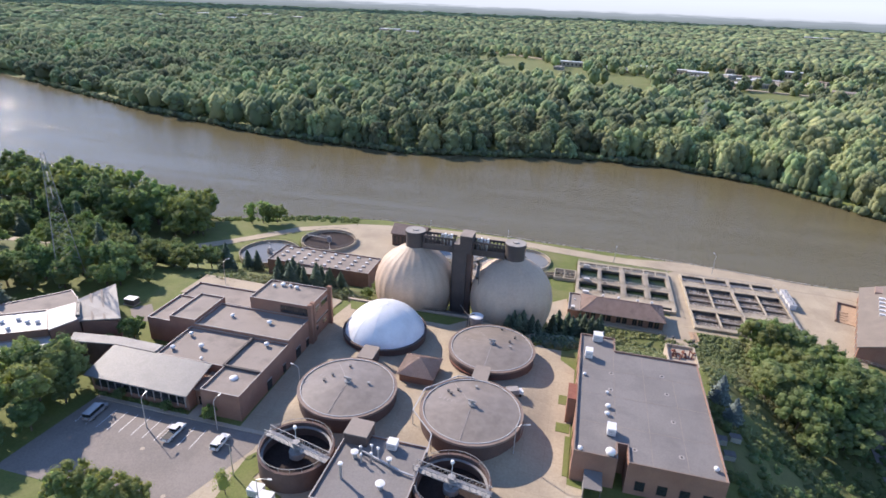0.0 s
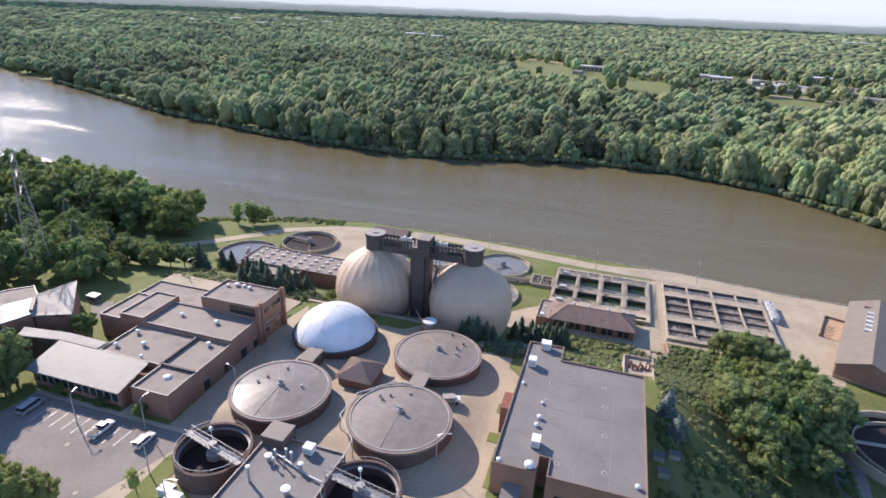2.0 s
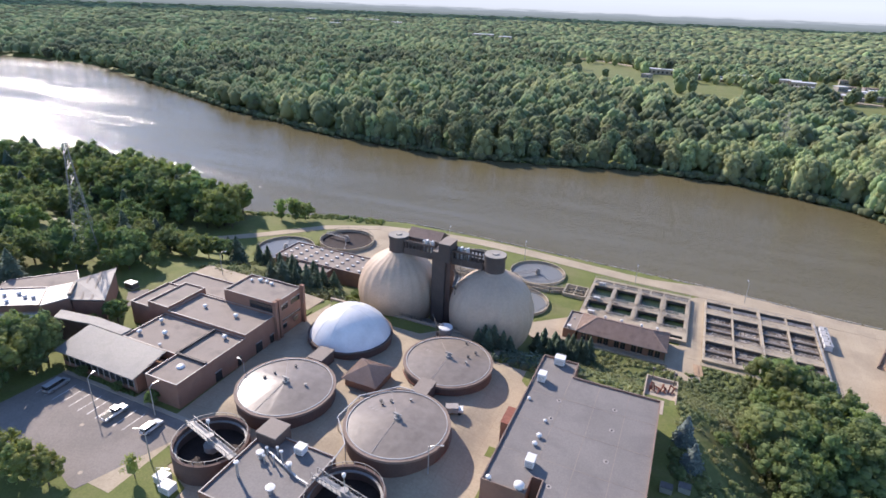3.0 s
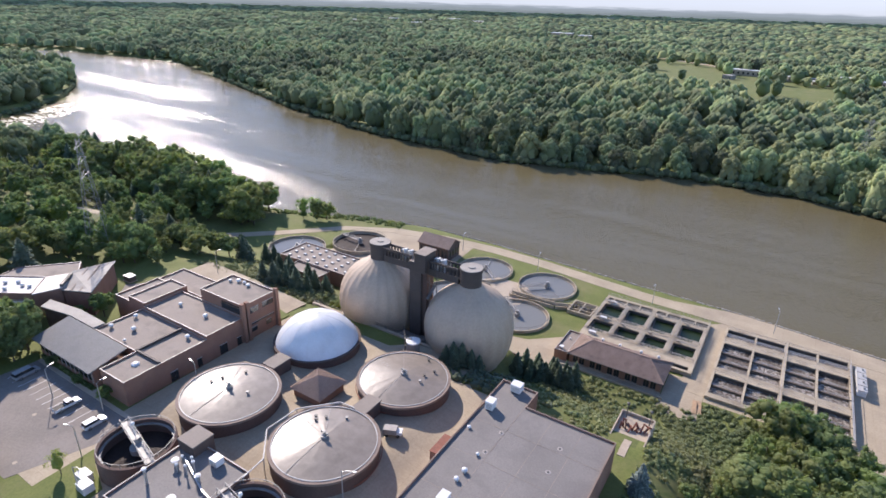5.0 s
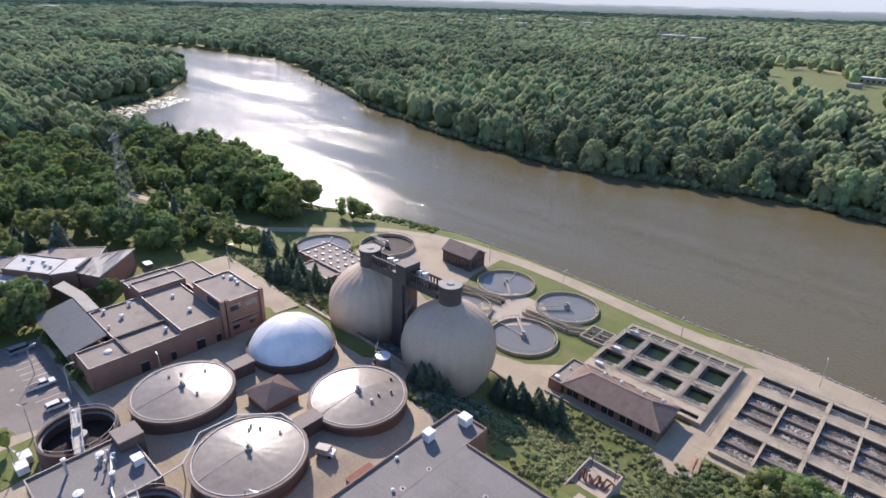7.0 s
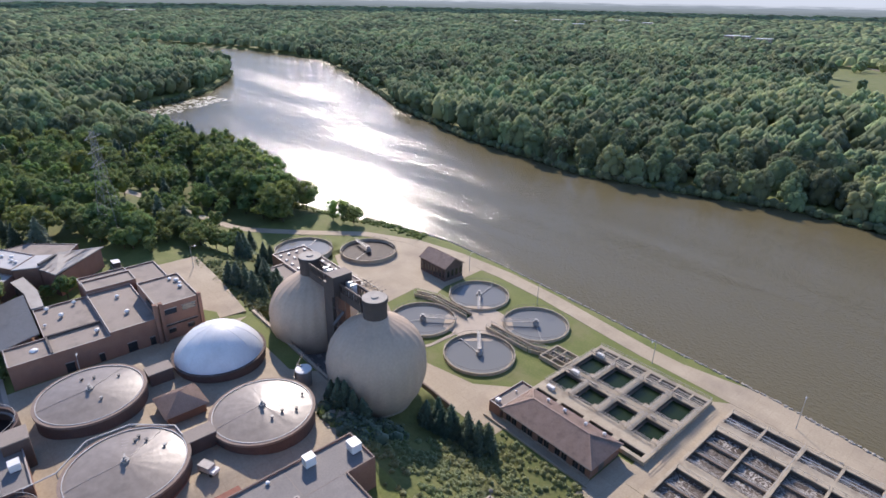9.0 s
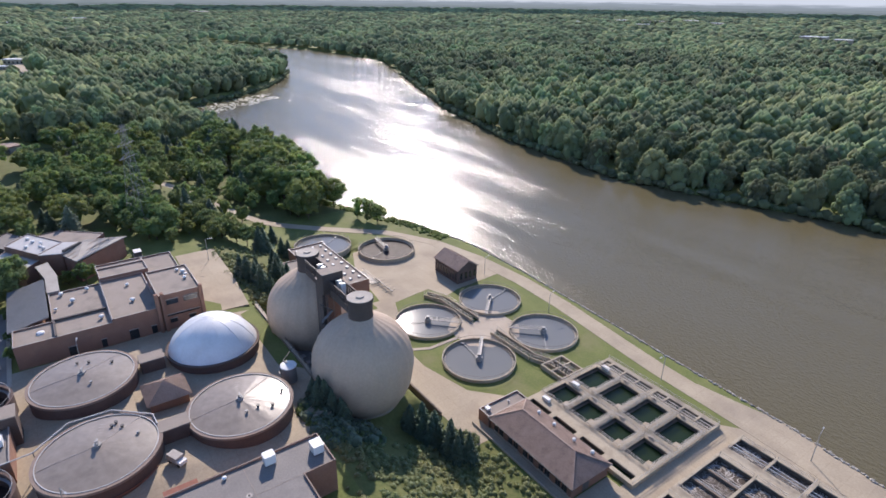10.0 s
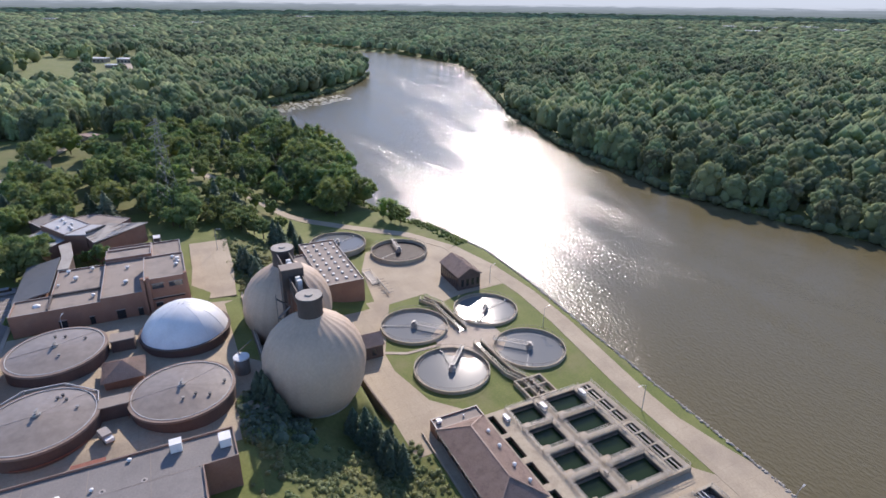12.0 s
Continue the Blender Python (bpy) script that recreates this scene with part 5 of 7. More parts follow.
def lamp_post(x, y, z, h, arm, rz, label="tall grey steel street lamp with a curved arm"):
    t = thing("street_lamp", (x, y, z), label, "street lamp", "street lamps", rz=rz)
    part("pole", lathe(B(), [(0.13, 0), (0.08, h)], 8), M_STEEL, t)
    a = B()
    beam(a, (0, 0, h - 0.1), (arm * 0.5, 0, h + 0.35), 0.09)
    beam(a, (arm * 0.5, 0, h + 0.35), (arm, 0, h + 0.4), 0.09)
    part("arm", a, M_STEEL, t)
    part("lamp_head", bx(B(), arm - 0.1, arm + 0.65, -0.16, 0.16, h + 0.3, h + 0.46), M_STEEL, t)
    return t


for x, y, z, h, arm, rz in ((-6.1, 91.0, Z_UP + 1.2, 6.8, 2.2, 20), (-56.6, 97.5, Z_UP, 7, 1.6, 170), (-81.3, 77.3, Z_UP, 7.5, 1.5, 100), (-67.1, 81.0, Z_UP, 7.5, 1.5, 80), (-56.8, 71, Z_UP, 7.5, 1.5, 200), (18.2, 228.8, Z_LOW, 8, 2.0, -90), (57, 231.0, Z_LOW, 8, 2.0, 100), (-104.5, 140, 0.6, 9, 1.5, 60), (-48.5, 66.2, Z_UP, 6, 2.2, 10), (-62, 230.2, Z_LOW, 7, 1.8, 100), (-27, 229.8, Z_LOW, 7, 1.8, 100)):
    lamp_post(x, y, z, h, arm, rz)

# galleries between tanks
for x, y, lx, ly, z, h in ((-45.2, 111.6, 3.6, 5.2, Z_UP, 4.6), (-16.7, 110.8, 3.4, 5.4, Z_UP, 5.0)):
    g = thing("pipe_gallery", (x, y, z), "small dark box gallery linking two tank roofs", "gallery", "tank galleries")
    part("wall", bx(B(), -lx / 2, lx / 2, -ly / 2, ly / 2, 0, h - 0.25), M_DBRICK, g)
    part("roof", bx(B(), -lx / 2 - 0.2, lx / 2 + 0.2, -ly / 2 - 0.2, ly / 2 + 0.2, h - 0.25, h), M_ROOFT, g, "flat grey-brown roof slab")
# white handrail round the south-east tank
t = thing("pipe_run", (0, 0, Z_UP), "white elevated pipe run bracketing a round tank", "pipe")
line = [(-21.8, 82, 5.2), (-22.3, 87.2, 5.2), (-28.0, 93.2, 5.2), (-27.6, 101.0, 5.2), (-21.5, 107.8, 5.2), (-17.8, 108.0, 5.2)]
bm = B()
for p, q in zip(line, line[1:]):
    beam(bm, p, q, 0.2)
part("pipe", bm, M_ROOFW, t)
for p in line[:-1]:
    part("support", beam(B(), (p[0], p[1], 0), p, 0.16), M_STEEL, t)
# brown pipe loops on the sides of the drums
for x, y, z, a in ((-16.5, 124.2, 3.0, 250), (-16.3, 97.4, 3.2, 15), (-46.1, 126.3, 2.4, 225)):
    t = thing("wall_pipe", (x, y, Z_UP), "rusty pipe curving round a tank wall", "pipe", "tank wall pipes")
    bm = B()
    for i in range(14):
        a0, a1 = radians(a - 35 + i * 5), radians(a - 30 + i * 5)
        for zz in (z * 0.7,):
            beam(bm, (11.25 * math.cos(a0), 11.25 * math.sin(a0), zz), (11.25 * math.cos(a1), 11.25 * math.sin(a1), zz), 0.16)
    part("pipe", bm, M_RUST, t)

slab("lawn", [(-61, 137.6), (-31, 137.6), (-26, 142.3), (-63, 142.3)], Z_UP + 0.14, M_GRASS, "bright mown grass between dome tank and terrace wall", "lawn")
slab("lawn", [(-78, 129.0), (-64.4, 129.0), (-64.4, 133.5), (-70, 134.5)], Z_UP + 0.3, M_GRASS, "small mown lawn at the office corner", "lawn")

# white topped gas holder
t = thing("gas_drip_tank", (-23.2, 137.6, Z_UP), "grey drum with a bright white round top and pipes", "tank")
part("drum", lathe(B(), [(1.75, 0), (1.75, 4.2)], 28), M_ROOFB, t, "grey steel drum")
part("top", lathe(B(), [(1.9, 4.2), (1.9, 4.5), (0.4, 4.75), (0, 4.75)], 28), M_WHITE, t, "white round cover")
bm = B()
beam(bm, (-2.4, -0.4, 0), (-2.4, -0.4, 4.4), 0.22); beam(bm, (-2.4, -0.4, 4.4), (-0.4, -0.2, 5.0), 0.22); beam(bm, (-2.4, -0.4, 4.4), (-5.5, 3.4, 5.2), 0.14)
beam(bm, (-1.6, -1.4, 0), (-1.6, -1.4, 3.2), 0.3); beam(bm, (-2.6, -1.6, 1.6), (0, -1.8, 1.6), 0.25)
part("pipes", bm, M_DSTEEL, t)

# retaining wall of the digester terrace and low plant room between the digesters
w = thing("retaining_wall", (0, 0, Z_EGG), "long pale concrete retaining wall with a steel railing", "wall", kind="structure")
part("wall", bx(B(), -64, -8.6, 142.6, 143.4, -0.4, 7.3), M_CONC, w)
railing(w, [(-64, 143, 7.3), (-8.6, 143, 7.3)], gap=3.0, material=M_DSTEEL)
p = thing("plant_room", (-31, 146.6, Z_EGG), "low dark plant room with roof hatches between the digesters", "building")
part("wall", bx(B(), -6.8, 6.8, -3.0, 4.0, 0, 3.6), M_DBRICK, p)
part("roof", bx(B(), -7.0, 7.0, -3.1, 4.2, 3.6, 3.9), M_ROOFB, p)
for i in range(3):
    for j in range(2):
        part("roof_hatch", bx(B(), -4.4 + i * 3.4, -3.0 + i * 3.4, -1.6 + j * 2.6, -0.5 + j * 2.6, 3.9, 4.25), M_COPE, p)
t = thing("steel_stair", (-25.6, 149.3, Z_EGG), "narrow dark zigzag escape stair up the tower side", "stair")
for i in range(9):
    z0 = i * 2.6
    s = 1 if i % 2 else -1
    part("flight", beam(B(), (0, -s * 1.6, z0), (0, s * 1.6, z0 + 2.6), 0.9, 0.12), M_DSTEEL, t)
part("stringer", beam(B(), (0.6, -1.8, 0), (0.6, -1.8, 25), 0.14), M_DSTEEL, t)
part("stringer", beam(B(), (0.6, 1.8, 0), (0.6, 1.8, 25), 0.14), M_DSTEEL, t)
for x in (-36.5, -25.5):
    t = thing("bridge_machinery", (x, 153.4, Z_EGG), "white pumps and pipework on the digester bridge", "machinery", "bridge machinery")
    for i in range(4):
        b = bx(B(), -1.6 + i * 0.95, -1.0 + i * 0.95, -0.6, 0.5, 24.2, 27.9 + 0.35 * (i % 2))
        part("unit", b, M_WHITE if i % 2 else M_STEEL, t)

# ---- open thickener tanks ----
for x in (-46.5, -15.7):
    t = thing("truss_bridge", (x, 77, Z_UP), "grey steel truss walkway over the open tank", "walkway", "truss bridges", rz=-14 if x < -30 else -10)
    z = 4.75
    bm = B()
    bx(bm, -7.4, 7.6, -0.75, 0.75, z, z + 0.12)
    part("deck", bm, M_WALK, t)
    for s in (-0.8, 0.8):
        bm = B()
        for zz in (z + 0.05, z + 1.25):
            beam(bm, (-7.4, s, zz), (7.6, s, zz), 0.12)
        for i in range(12):
            xa, xb = -7.4 + i * 1.25, -7.4 + (i + 1) * 1.25
            beam(bm, (xa, s, z + 0.05), (xa, s, z + 1.25), 0.08)
            beam(bm, (xa, s, z + 0.05), (xb, s, z + 1.25), 0.07)
        part("truss", bm, M_WALK, t)
    g = cyl(B(), 0, 0, z + 0.1, z + 1.1, 0.75, 14)
    cyl(g, 0, 0, 1.4, z, 0.55, 14)
    cyl(g, 0, 0, 2.4, 3.6, 1.5, 18)
    part("gearbox", g, M_WALK, t, "grey drive unit with a feed well")
    part("globe_lamp", lathe(B(), [(0.06, z + 1), (0.06, z + 4.0), (0.3, z + 4.15), (0.4, z + 4.45), (0.3, z + 4.75), (0, z + 4.85)], 12), M_WHITE, t, "white globe on a post")
    ring = thing("tank_ring", (x, 77, Z_UP), "grey inner weir ring of the open tank", "weir", "tank weirs")
    part("weir", lathe(B(), [(6.3, 3.5), (6.3, 3.75), (6.75, 3.75), (6.75, 3.5)], 60), M_WALK, ring)
    part("handrail", lathe(B(), [(6.9, 5.5), (6.9, 5.58), (6.98, 5.58), (6.98, 5.5)], 60), M_WALK, ring)
    for i in range(20):
        a = i * math.pi / 10
        part("post", beam(B(), (6.94 * math.cos(a), 6.94 * math.sin(a), 4.6), (6.94 * math.cos(a), 6.94 * math.sin(a), 5.5), 0.06), M_WALK, ring)

t = thing("stair_house", (-35.8, 82.6, Z_UP), "dark brick stair house with a flat roof", "building")
part("wall", bx(B(), -2.3, 2.3, -2.1, 2.4, 0, 7.0), M_DBRICK, t)
part("roof", bx(B(), -2.4, 2.4, -2.2, 2.5, 7.0, 7.25), M_ROOFT, t)


def roof_box(x, y, z, sx, sy, h, label="white sheet-metal rooftop air unit", material=None):
    t = thing("rooftop_unit", (x, y, z), label, "air unit", "rooftop units")
    part("casing", bx(B(), -sx / 2, sx / 2, -sy / 2, sy / 2, 0.25, h), material or M_WHITE, t)
    part("kerb", bx(B(), -sx / 2 + 0.1, sx / 2 - 0.1, -sy / 2 + 0.1, sy / 2 - 0.1, 0, 0.25), M_DSTEEL, t)
    part("cap", bx(B(), -sx / 2 - 0.06, sx / 2 + 0.06, -sy / 2 - 0.06, sy / 2 + 0.06, h, h + 0.07), M_WHITE, t)
    for i in range(4):
        part("louvre", bx(B(), -sx / 2 + 0.15, sx / 2 - 0.15, -sy / 2 - 0.03, -sy / 2, 0.45 + i * (h - 0.7) / 4, 0.45 + (i + 0.55) * (h - 0.7) / 4), M_STEEL, t)
    return t


def roof_vent(x, y, z, r, h, label="white mushroom roof vent"):
    t = thing("roof_vent", (x, y, z), label, "roof vent", "roof vents")
    part("stem", lathe(B(), [(r * 0.7, 0), (r * 0.7, h * 0.6)], 12), M_STEEL, t)
    part("cowl", lathe(B(), [(r, h * 0.5), (r, h * 0.75), (r * 0.7, h * 0.95), (0, h)], 14, smooth=True), M_WHITE, t)
    return t


ZT = Z_UP + 4.75
roof_box(-28.6, 81.8, ZT, 1.9, 1.8, 1.7)
for x, y, h, r in ((-35, 71.9, 3.4, 0.26), (-33.8, 78.4, 1.9, 0.16), (-31.8, 79, 2.2, 0.16), (-31.2, 77.2, 2.0, 0.16), (-33.0, 76.6, 1.8, 0.16), (-30.2, 78.2, 2.6, 0.18), (-27.7, 77.2, 1.6, 0.3), (-27.4, 71.6, 1.2, 0.5), (-34.6, 77.4, 1.3, 0.42)):
    t = thing("vent_stack", (x, y, ZT), "steel vent pipe with a white cap on the roof", "vent pipe", "vent stacks")
    part("pipe", lathe(B(), [(r, 0), (r, h)], 10), M_STEEL, t)
    part("cap", lathe(B(), [(r * 1.8, h), (r * 1.8, h + 0.2), (0, h + 0.35)], 10), M_WHITE, t)
t = thing("roof_piping", (0, 0, ZT), "pale pipe run along the flat roof", "pipe")
bm = B()
beam(bm, (-34.5, 79.2, 0.5), (-25, 76, 0.5), 0.3); beam(bm, (-25, 76, 0.5), (-22.4, 75.6, 0.5), 0.3)
part("pipe", bm, M_STEEL, t)
# outdoor cooling units and grass by the west thickener
for x, y in ((-50.2, 68.2), (-47.6, 67.0)):
    roof_box(x, y, Z_UP + 0.05, 2.6, 2.0, 1.8, "pale grey outdoor cooling unit on the ground")

# ---- filter building roof ----
ZF = Z_UP + 6.95
roof_box(9.4, 130.7, ZF, 2.3, 2.0, 2.0); roof_box(7.3, 122.4, ZF, 1.7, 2.0, 2.1); roof_box(12.2, 96.0, ZF, 1.6, 2.2, 1.8)
for x, y, r, h in ((12, 89.6, 0.95, 1.5), (31, 91.2, 0.5, 0.9), (6.4, 89.4, 0.5, 0.9), (11.5, 101.5, 0.5, 0.8), (11.7, 104, 0.55, 0.9), (11.6, 109, 0.35, 0.6), (6.6, 114.6, 0.4, 0.6)):
    roof_vent(x, y, ZF, r, h, "white domed roof vent on the grey roof")
for x, y in ((12.6, 117), (12.4, 110.6), (24, 119.3), (24.4, 112.5), (24.8, 103.2), (25.2, 93), (16.6, 92.5)):
    t = thing("roof_drain", (x, y, ZF), "small round roof drain in a pale patch", "roof drain", "roof drains")
    part("patch", cyl(B(), 0, 0, 0.0, 0.02, 0.55, 14), M_COPE, t)
    part("strainer", lathe(B(), [(0.22, 0.02), (0.18, 0.14), (0, 0.2)], 10), M_DSTEEL, t)
t = thing("stair_bay", (4.3, 108, Z_UP), "small brick bay on the building side", "building")
part("wall", bx(B(), -0.9, 2.2, -2.8, 2.6, 0, 6.6), M_BRICK, t)
part("roof", bx(B(), -1.0, 2.2, -2.9, 2.7, 6.6, 6.75), M_RUST, t, "rust-red flat roof")
for y in (93, 99, 115, 121, 127):
    t = tagged(shared("window_panel", to_mesh("window_panel", bx(B(), -0.06, 0.03, -0.9, 0.9, 1.4, 3.6), M_GLASS), flat, (5.2, y, 0)), "dark window")
for x in (18, 22, 26, 30):
    shared("window_panel", to_mesh("window_panel", bx(B(), -0.9, 0.9, -0.06, 0.03, 1.2, 3.4), M_GLASS), flat, (x, 88.2, 0))
t = thing("entrance_canopy", (9.4, 87.0, Z_UP), "small grey metal lean-to on the brick end wall", "canopy")
part("roof", beam(B(), (0, -2.6, 2.7), (0, 1.5, 3.4), 3.4, 0.14), M_ROOFB, t)
for x in (-1.5, 1.5):
    part("post", beam(B(), (x, -2.4, 0), (x, -2.4, 2.7), 0.12), M_DSTEEL, t)
part("side_panel", bx(B(), -1.66, -1.58, -2.3, 1.4, 0.1, 2.6), M_STEEL, t)
# concrete stair and kerb strips beside the filter building
for x0, x1, y0, y1 in ((1.6, 4.6, 101.6, 104.6), (1.6, 4.6, 111.2, 114.6), (3.8, 4.9, 89, 100.6)):
    slab("lawn", [(x0, y0), (x1, y0), (x1, y1), (x0, y1)], Z_UP + 0.14, M_GRASS, "narrow kerbed grass strip beside the filter building", "lawn")

for i, (p, q) in enumerate((((19.8, 88.7), (19.8, 126.2)), ((26.2, 88.7), (26.2, 126.2)), ((5.6, 98.4), (32.3, 98.4)), ((5.6, 108.2), (32.3, 108.2)), ((5.6, 118), (32.3, 118)), ((13.2, 98.4), (13.2, 132)))):
    solo("roof_seam", beam(B(), (*p, ZF + 0.005 + i * 0.004), (*q, ZF + 0.005 + i * 0.004), 0.1, 0.01), M_ROOFT, "pale welded seam across the grey membrane roof", "roof seam", "roof seams")
# ---- office block ----
for x, y, z, r, h in ((-88.5, 102.8, 6.4, 0.55, 0.9), (-88.8, 96.4, 6.4, 0.6, 0.9), (-82.8, 98.8, 6.4, 0.65, 1.0), (-79.8, 94.6, 6.4, 0.4, 0.6), (-68.8, 90.6, 5.6, 0.95, 1.1), (-68.6, 104.2, 6.4, 0.6, 0.9), (-83.3, 112.6, 7.1, 0.55, 0.9), (-72.5, 112.4, 7.1, 0.65, 1.0), (-76.3, 126.8, 10.5, 0.7, 0.9), (-78.4, 125.6, 10.5, 0.5, 0.7), (-74.2, 127, 10.5, 0.5, 0.7), (-72, 126.4, 10.5, 0.6, 0.8)):
    roof_vent(x, y, Z_UP + z - 0.12, r, h, "white mushroom vent on the office roof")
for x0, x1, y0, y1, z in ((-73.6, -73.1, 93.6, 105.8, 6.3), (-73.4, -64.2, 93.5, 94.0, 6.3)):
    solo("roof_divider", bx(B(), x0, x1, y0, y1, Z_UP + z - 0.1, Z_UP + z + 0.45), M_DARKCLAD, "dark expansion kerb across the flat roof", "roof kerb", "roof dividers")
# windows, doors and pilasters on the east side
for y, w, zz, hh in ((96.5, 1.9, 0.2, 2.6), (103.4, 1.2, 0.2, 2.3), (110.5, 2.2, 0.2, 2.7), (115.4, 1.3, 0.2, 2.3), (120.5, 1.8, 2, 1.2), (125.4, 1.8, 2, 1.2), (120.9, 3.0, 7.6, 1.5), (125.6, 3.6, 7.6, 1.5), (123.2, 8.4, 4.1, 0.5)):
    x = -63.52 if y > 117.6 else -63.72
    shared("window", to_mesh("window", bx(B(), -0.12, 0.05, -w / 2, w / 2, zz, zz + hh), M_GLASS), lab, (x, y, 0))
    shared("window_frame", to_mesh("window_frame", bx(B(), -0.12, 0.12, -w / 2 - 0.1, w / 2 + 0.1, zz + hh, zz + hh + 0.15), M_COPE), lab, (x, y, 0))
for x, y in ((-63.4, 117.2), (-63.4, 118.6), (-63.2, 128.4)):
    part("pilaster", bx(B(), x - 0.5, x + 0.6, y - 0.45, y + 0.45, 0, 11.6), M_BRICK, lab, "tall brick pilaster")
part("loggia", bx(B(), -72, -64.4, 117.3, 117.7, 7.9, 9.9), M_GLASS, lab, "dark recessed window band")
for i in range(12):
    x = -100.2 + i * 2.0
    shared("window", to_mesh("window", bx(B(), -0.8, 0.8, -0.07, 0.05, 1.5, 3.6), M_GLASS), wing, (x, 84.6, 0))
    shared("mullion", to_mesh("mullion", bx(B(), -0.12, 0.12, -0.14, 0.05, 0.8, 4.4), M_COPE), wing, (x + 1.0, 84.6, 0))
bm = B()
for i in range(44):
    x = -101.9 + i * 0.6
    beam(bm, (x, 83.4, 4.83), (x, 92.9, 6.83), 0.05, 0.05)
part("roof_ribs", bm, M_RIB, wing, "standing seams")
t = thing("entrance_link", (0, 0, Z_UP), "recessed glazed entrance between wing and block", "building")
part("wall", bx(B(), -76.3, -73.3, 87, 93, 0, 4.2), M_BRICK, t)
part("roof", bx(B(), -76.3, -73.3, 86.6, 93.2, 4.2, 4.5), M_ROOFT, t)
part("door", bx(B(), -75.6, -74.0, 86.9, 87.02, 0, 2.4), M_GLASS, t)

# ---- community building to the west, with a link corridor ----
adm = thing("west_building", (0, 0, Z_UP), "low brick building with white and brown flat roofs", "building")
block(adm, [(-134.6, 83.6), (-120.6, 92.4), (-128.6, 99.9), (-143.4, 90.4)], 0, 8.0, roof=M_ROOFW, par=0.3)
block(adm, [(-128.8, 79.4), (-114.6, 88.0), (-120.4, 92.3), (-134.8, 83.4)], 0, 6.0, roof=M_ROOFW, par=0.2)
block(adm, [(-128.4, 100.1), (-124.6, 106.5), (-134, 112.5), (-145, 99.5), (-143.2, 90.8)], 0, 6.6, roof=M_ROOFT, par=0.25)
block(adm, [(-146, 78), (-135.2, 84), (-143.6, 90.3), (-154, 84)], 0, 6.2, wall=M_DBRICK, roof=M_ROOFB, par=0.25)
part("link_wall", prism(B(), [(-120.5, 92.6), (-118, 98.9), (-124.8, 106), (-128.4, 99.9)], 0, 7.5), M_BRICK, adm)
part("link_roof", prism(B(), [(-120.4, 92.4), (-117.9, 98.9), (-124.8, 106.2), (-128.5, 99.9)], 7.5, 7.8), M_ROOFW, adm, "white membrane roof strip")
part("hall_wall", prism(B(), [(-117.8, 99.2), (-109.4, 102.4), (-124.4, 117.4), (-124.4, 106.3)], 0, 6.7), M_BRICK, adm)
bm = B()
low = [bm.verts.new(p) for p in ((-118.1, 98.7, 6.9), (-108.3, 102.1, 7.6), (-124.9, 118.5, 6.8), (-125.0, 105.6, 8.2))]
top = [bm.verts.new(v.co + Vector((0, 0, 0.3))) for v in low]
bm.faces.new(top); bm.faces.new(low[::-1])
for i in range(4):
    bm.faces.new((low[i], low[(i + 1) % 4], top[(i + 1) % 4], top[i]))
part("hall_roof", bm, M_ROOFL, adm, "pale tilted sheet roof")
for f in (0.34, 0.62):
    p, q = Vector((-118.1, 98.7, 7.24)).lerp(Vector((-108.3, 102.1, 7.94)), f), Vector((-125.0, 105.6, 8.54)).lerp(Vector((-124.9, 118.5, 7.14)), f)
    part("roof_seam", beam(B(), p, q, 0.5, 0.1), M_ROOFT, adm, "brown weathered strip")
for x, y in ((-137.5, 90.2), (-133.5, 91.5), (-131, 93.8), (-127.8, 93.4), (-125.6, 94.2), (-129.4, 89.6)):
    roof_vent(x, y, Z_UP + 7.65, 0.6, 0.9, "grey mushroom vent on the white roof")
t = thing("duct_run", (-121.4, 102.2, Z_UP + 7.8), "ribbed grey duct across the white roof", "duct", rz=44)
for i in range(9):
    part("duct_section", bx(B(), -0.45, 0.45, -4 + i * 0.85, -3.4 + i * 0.85, 0, 0.8), M_DSTEEL, t)
t = thing("link_corridor", (0, 0, Z_UP), "covered corridor with a pale flat roof", "corridor")
part("roof", prism(B(), [(-113.4, 91.2), (-102.4, 93.2), (-91.3, 93.2), (-91.3, 96.2), (-103, 96.4), (-115.4, 94.6)], 6.5, 6.8), M_ROOFL, t)
part("wall", prism(B(), [(-113, 91.7), (-102.4, 93.6), (-91.4, 93.6), (-91.4, 95.8), (-103, 96), (-115, 94.2)], 0, 6.5), M_DBRICK, t)

slab("asphalt_drive", [(-121, 118), (-114, 111), (-110, 115), (-117, 122)], Z_UP + 0.05, M_ASPH, "small asphalt parking place behind a brick hall", "car park")

t = thing("service_box", (-122.5, 120.5, Z_UP), "white and dark service box standing on grass beside the hall", "service box")
part("casing", bx(B(), -1.6, 1.6, -1.1, 1.1, 0.1, 1.7), M_DSTEEL, t)
part("lid", bx(B(), -1.7, 1.7, -1.2, 1.2, 1.7, 1.85), M_WHITE, t)
part("plinth", bx(B(), -1.9, 1.9, -1.4, 1.4, 0, 0.1), M_CONC, t)

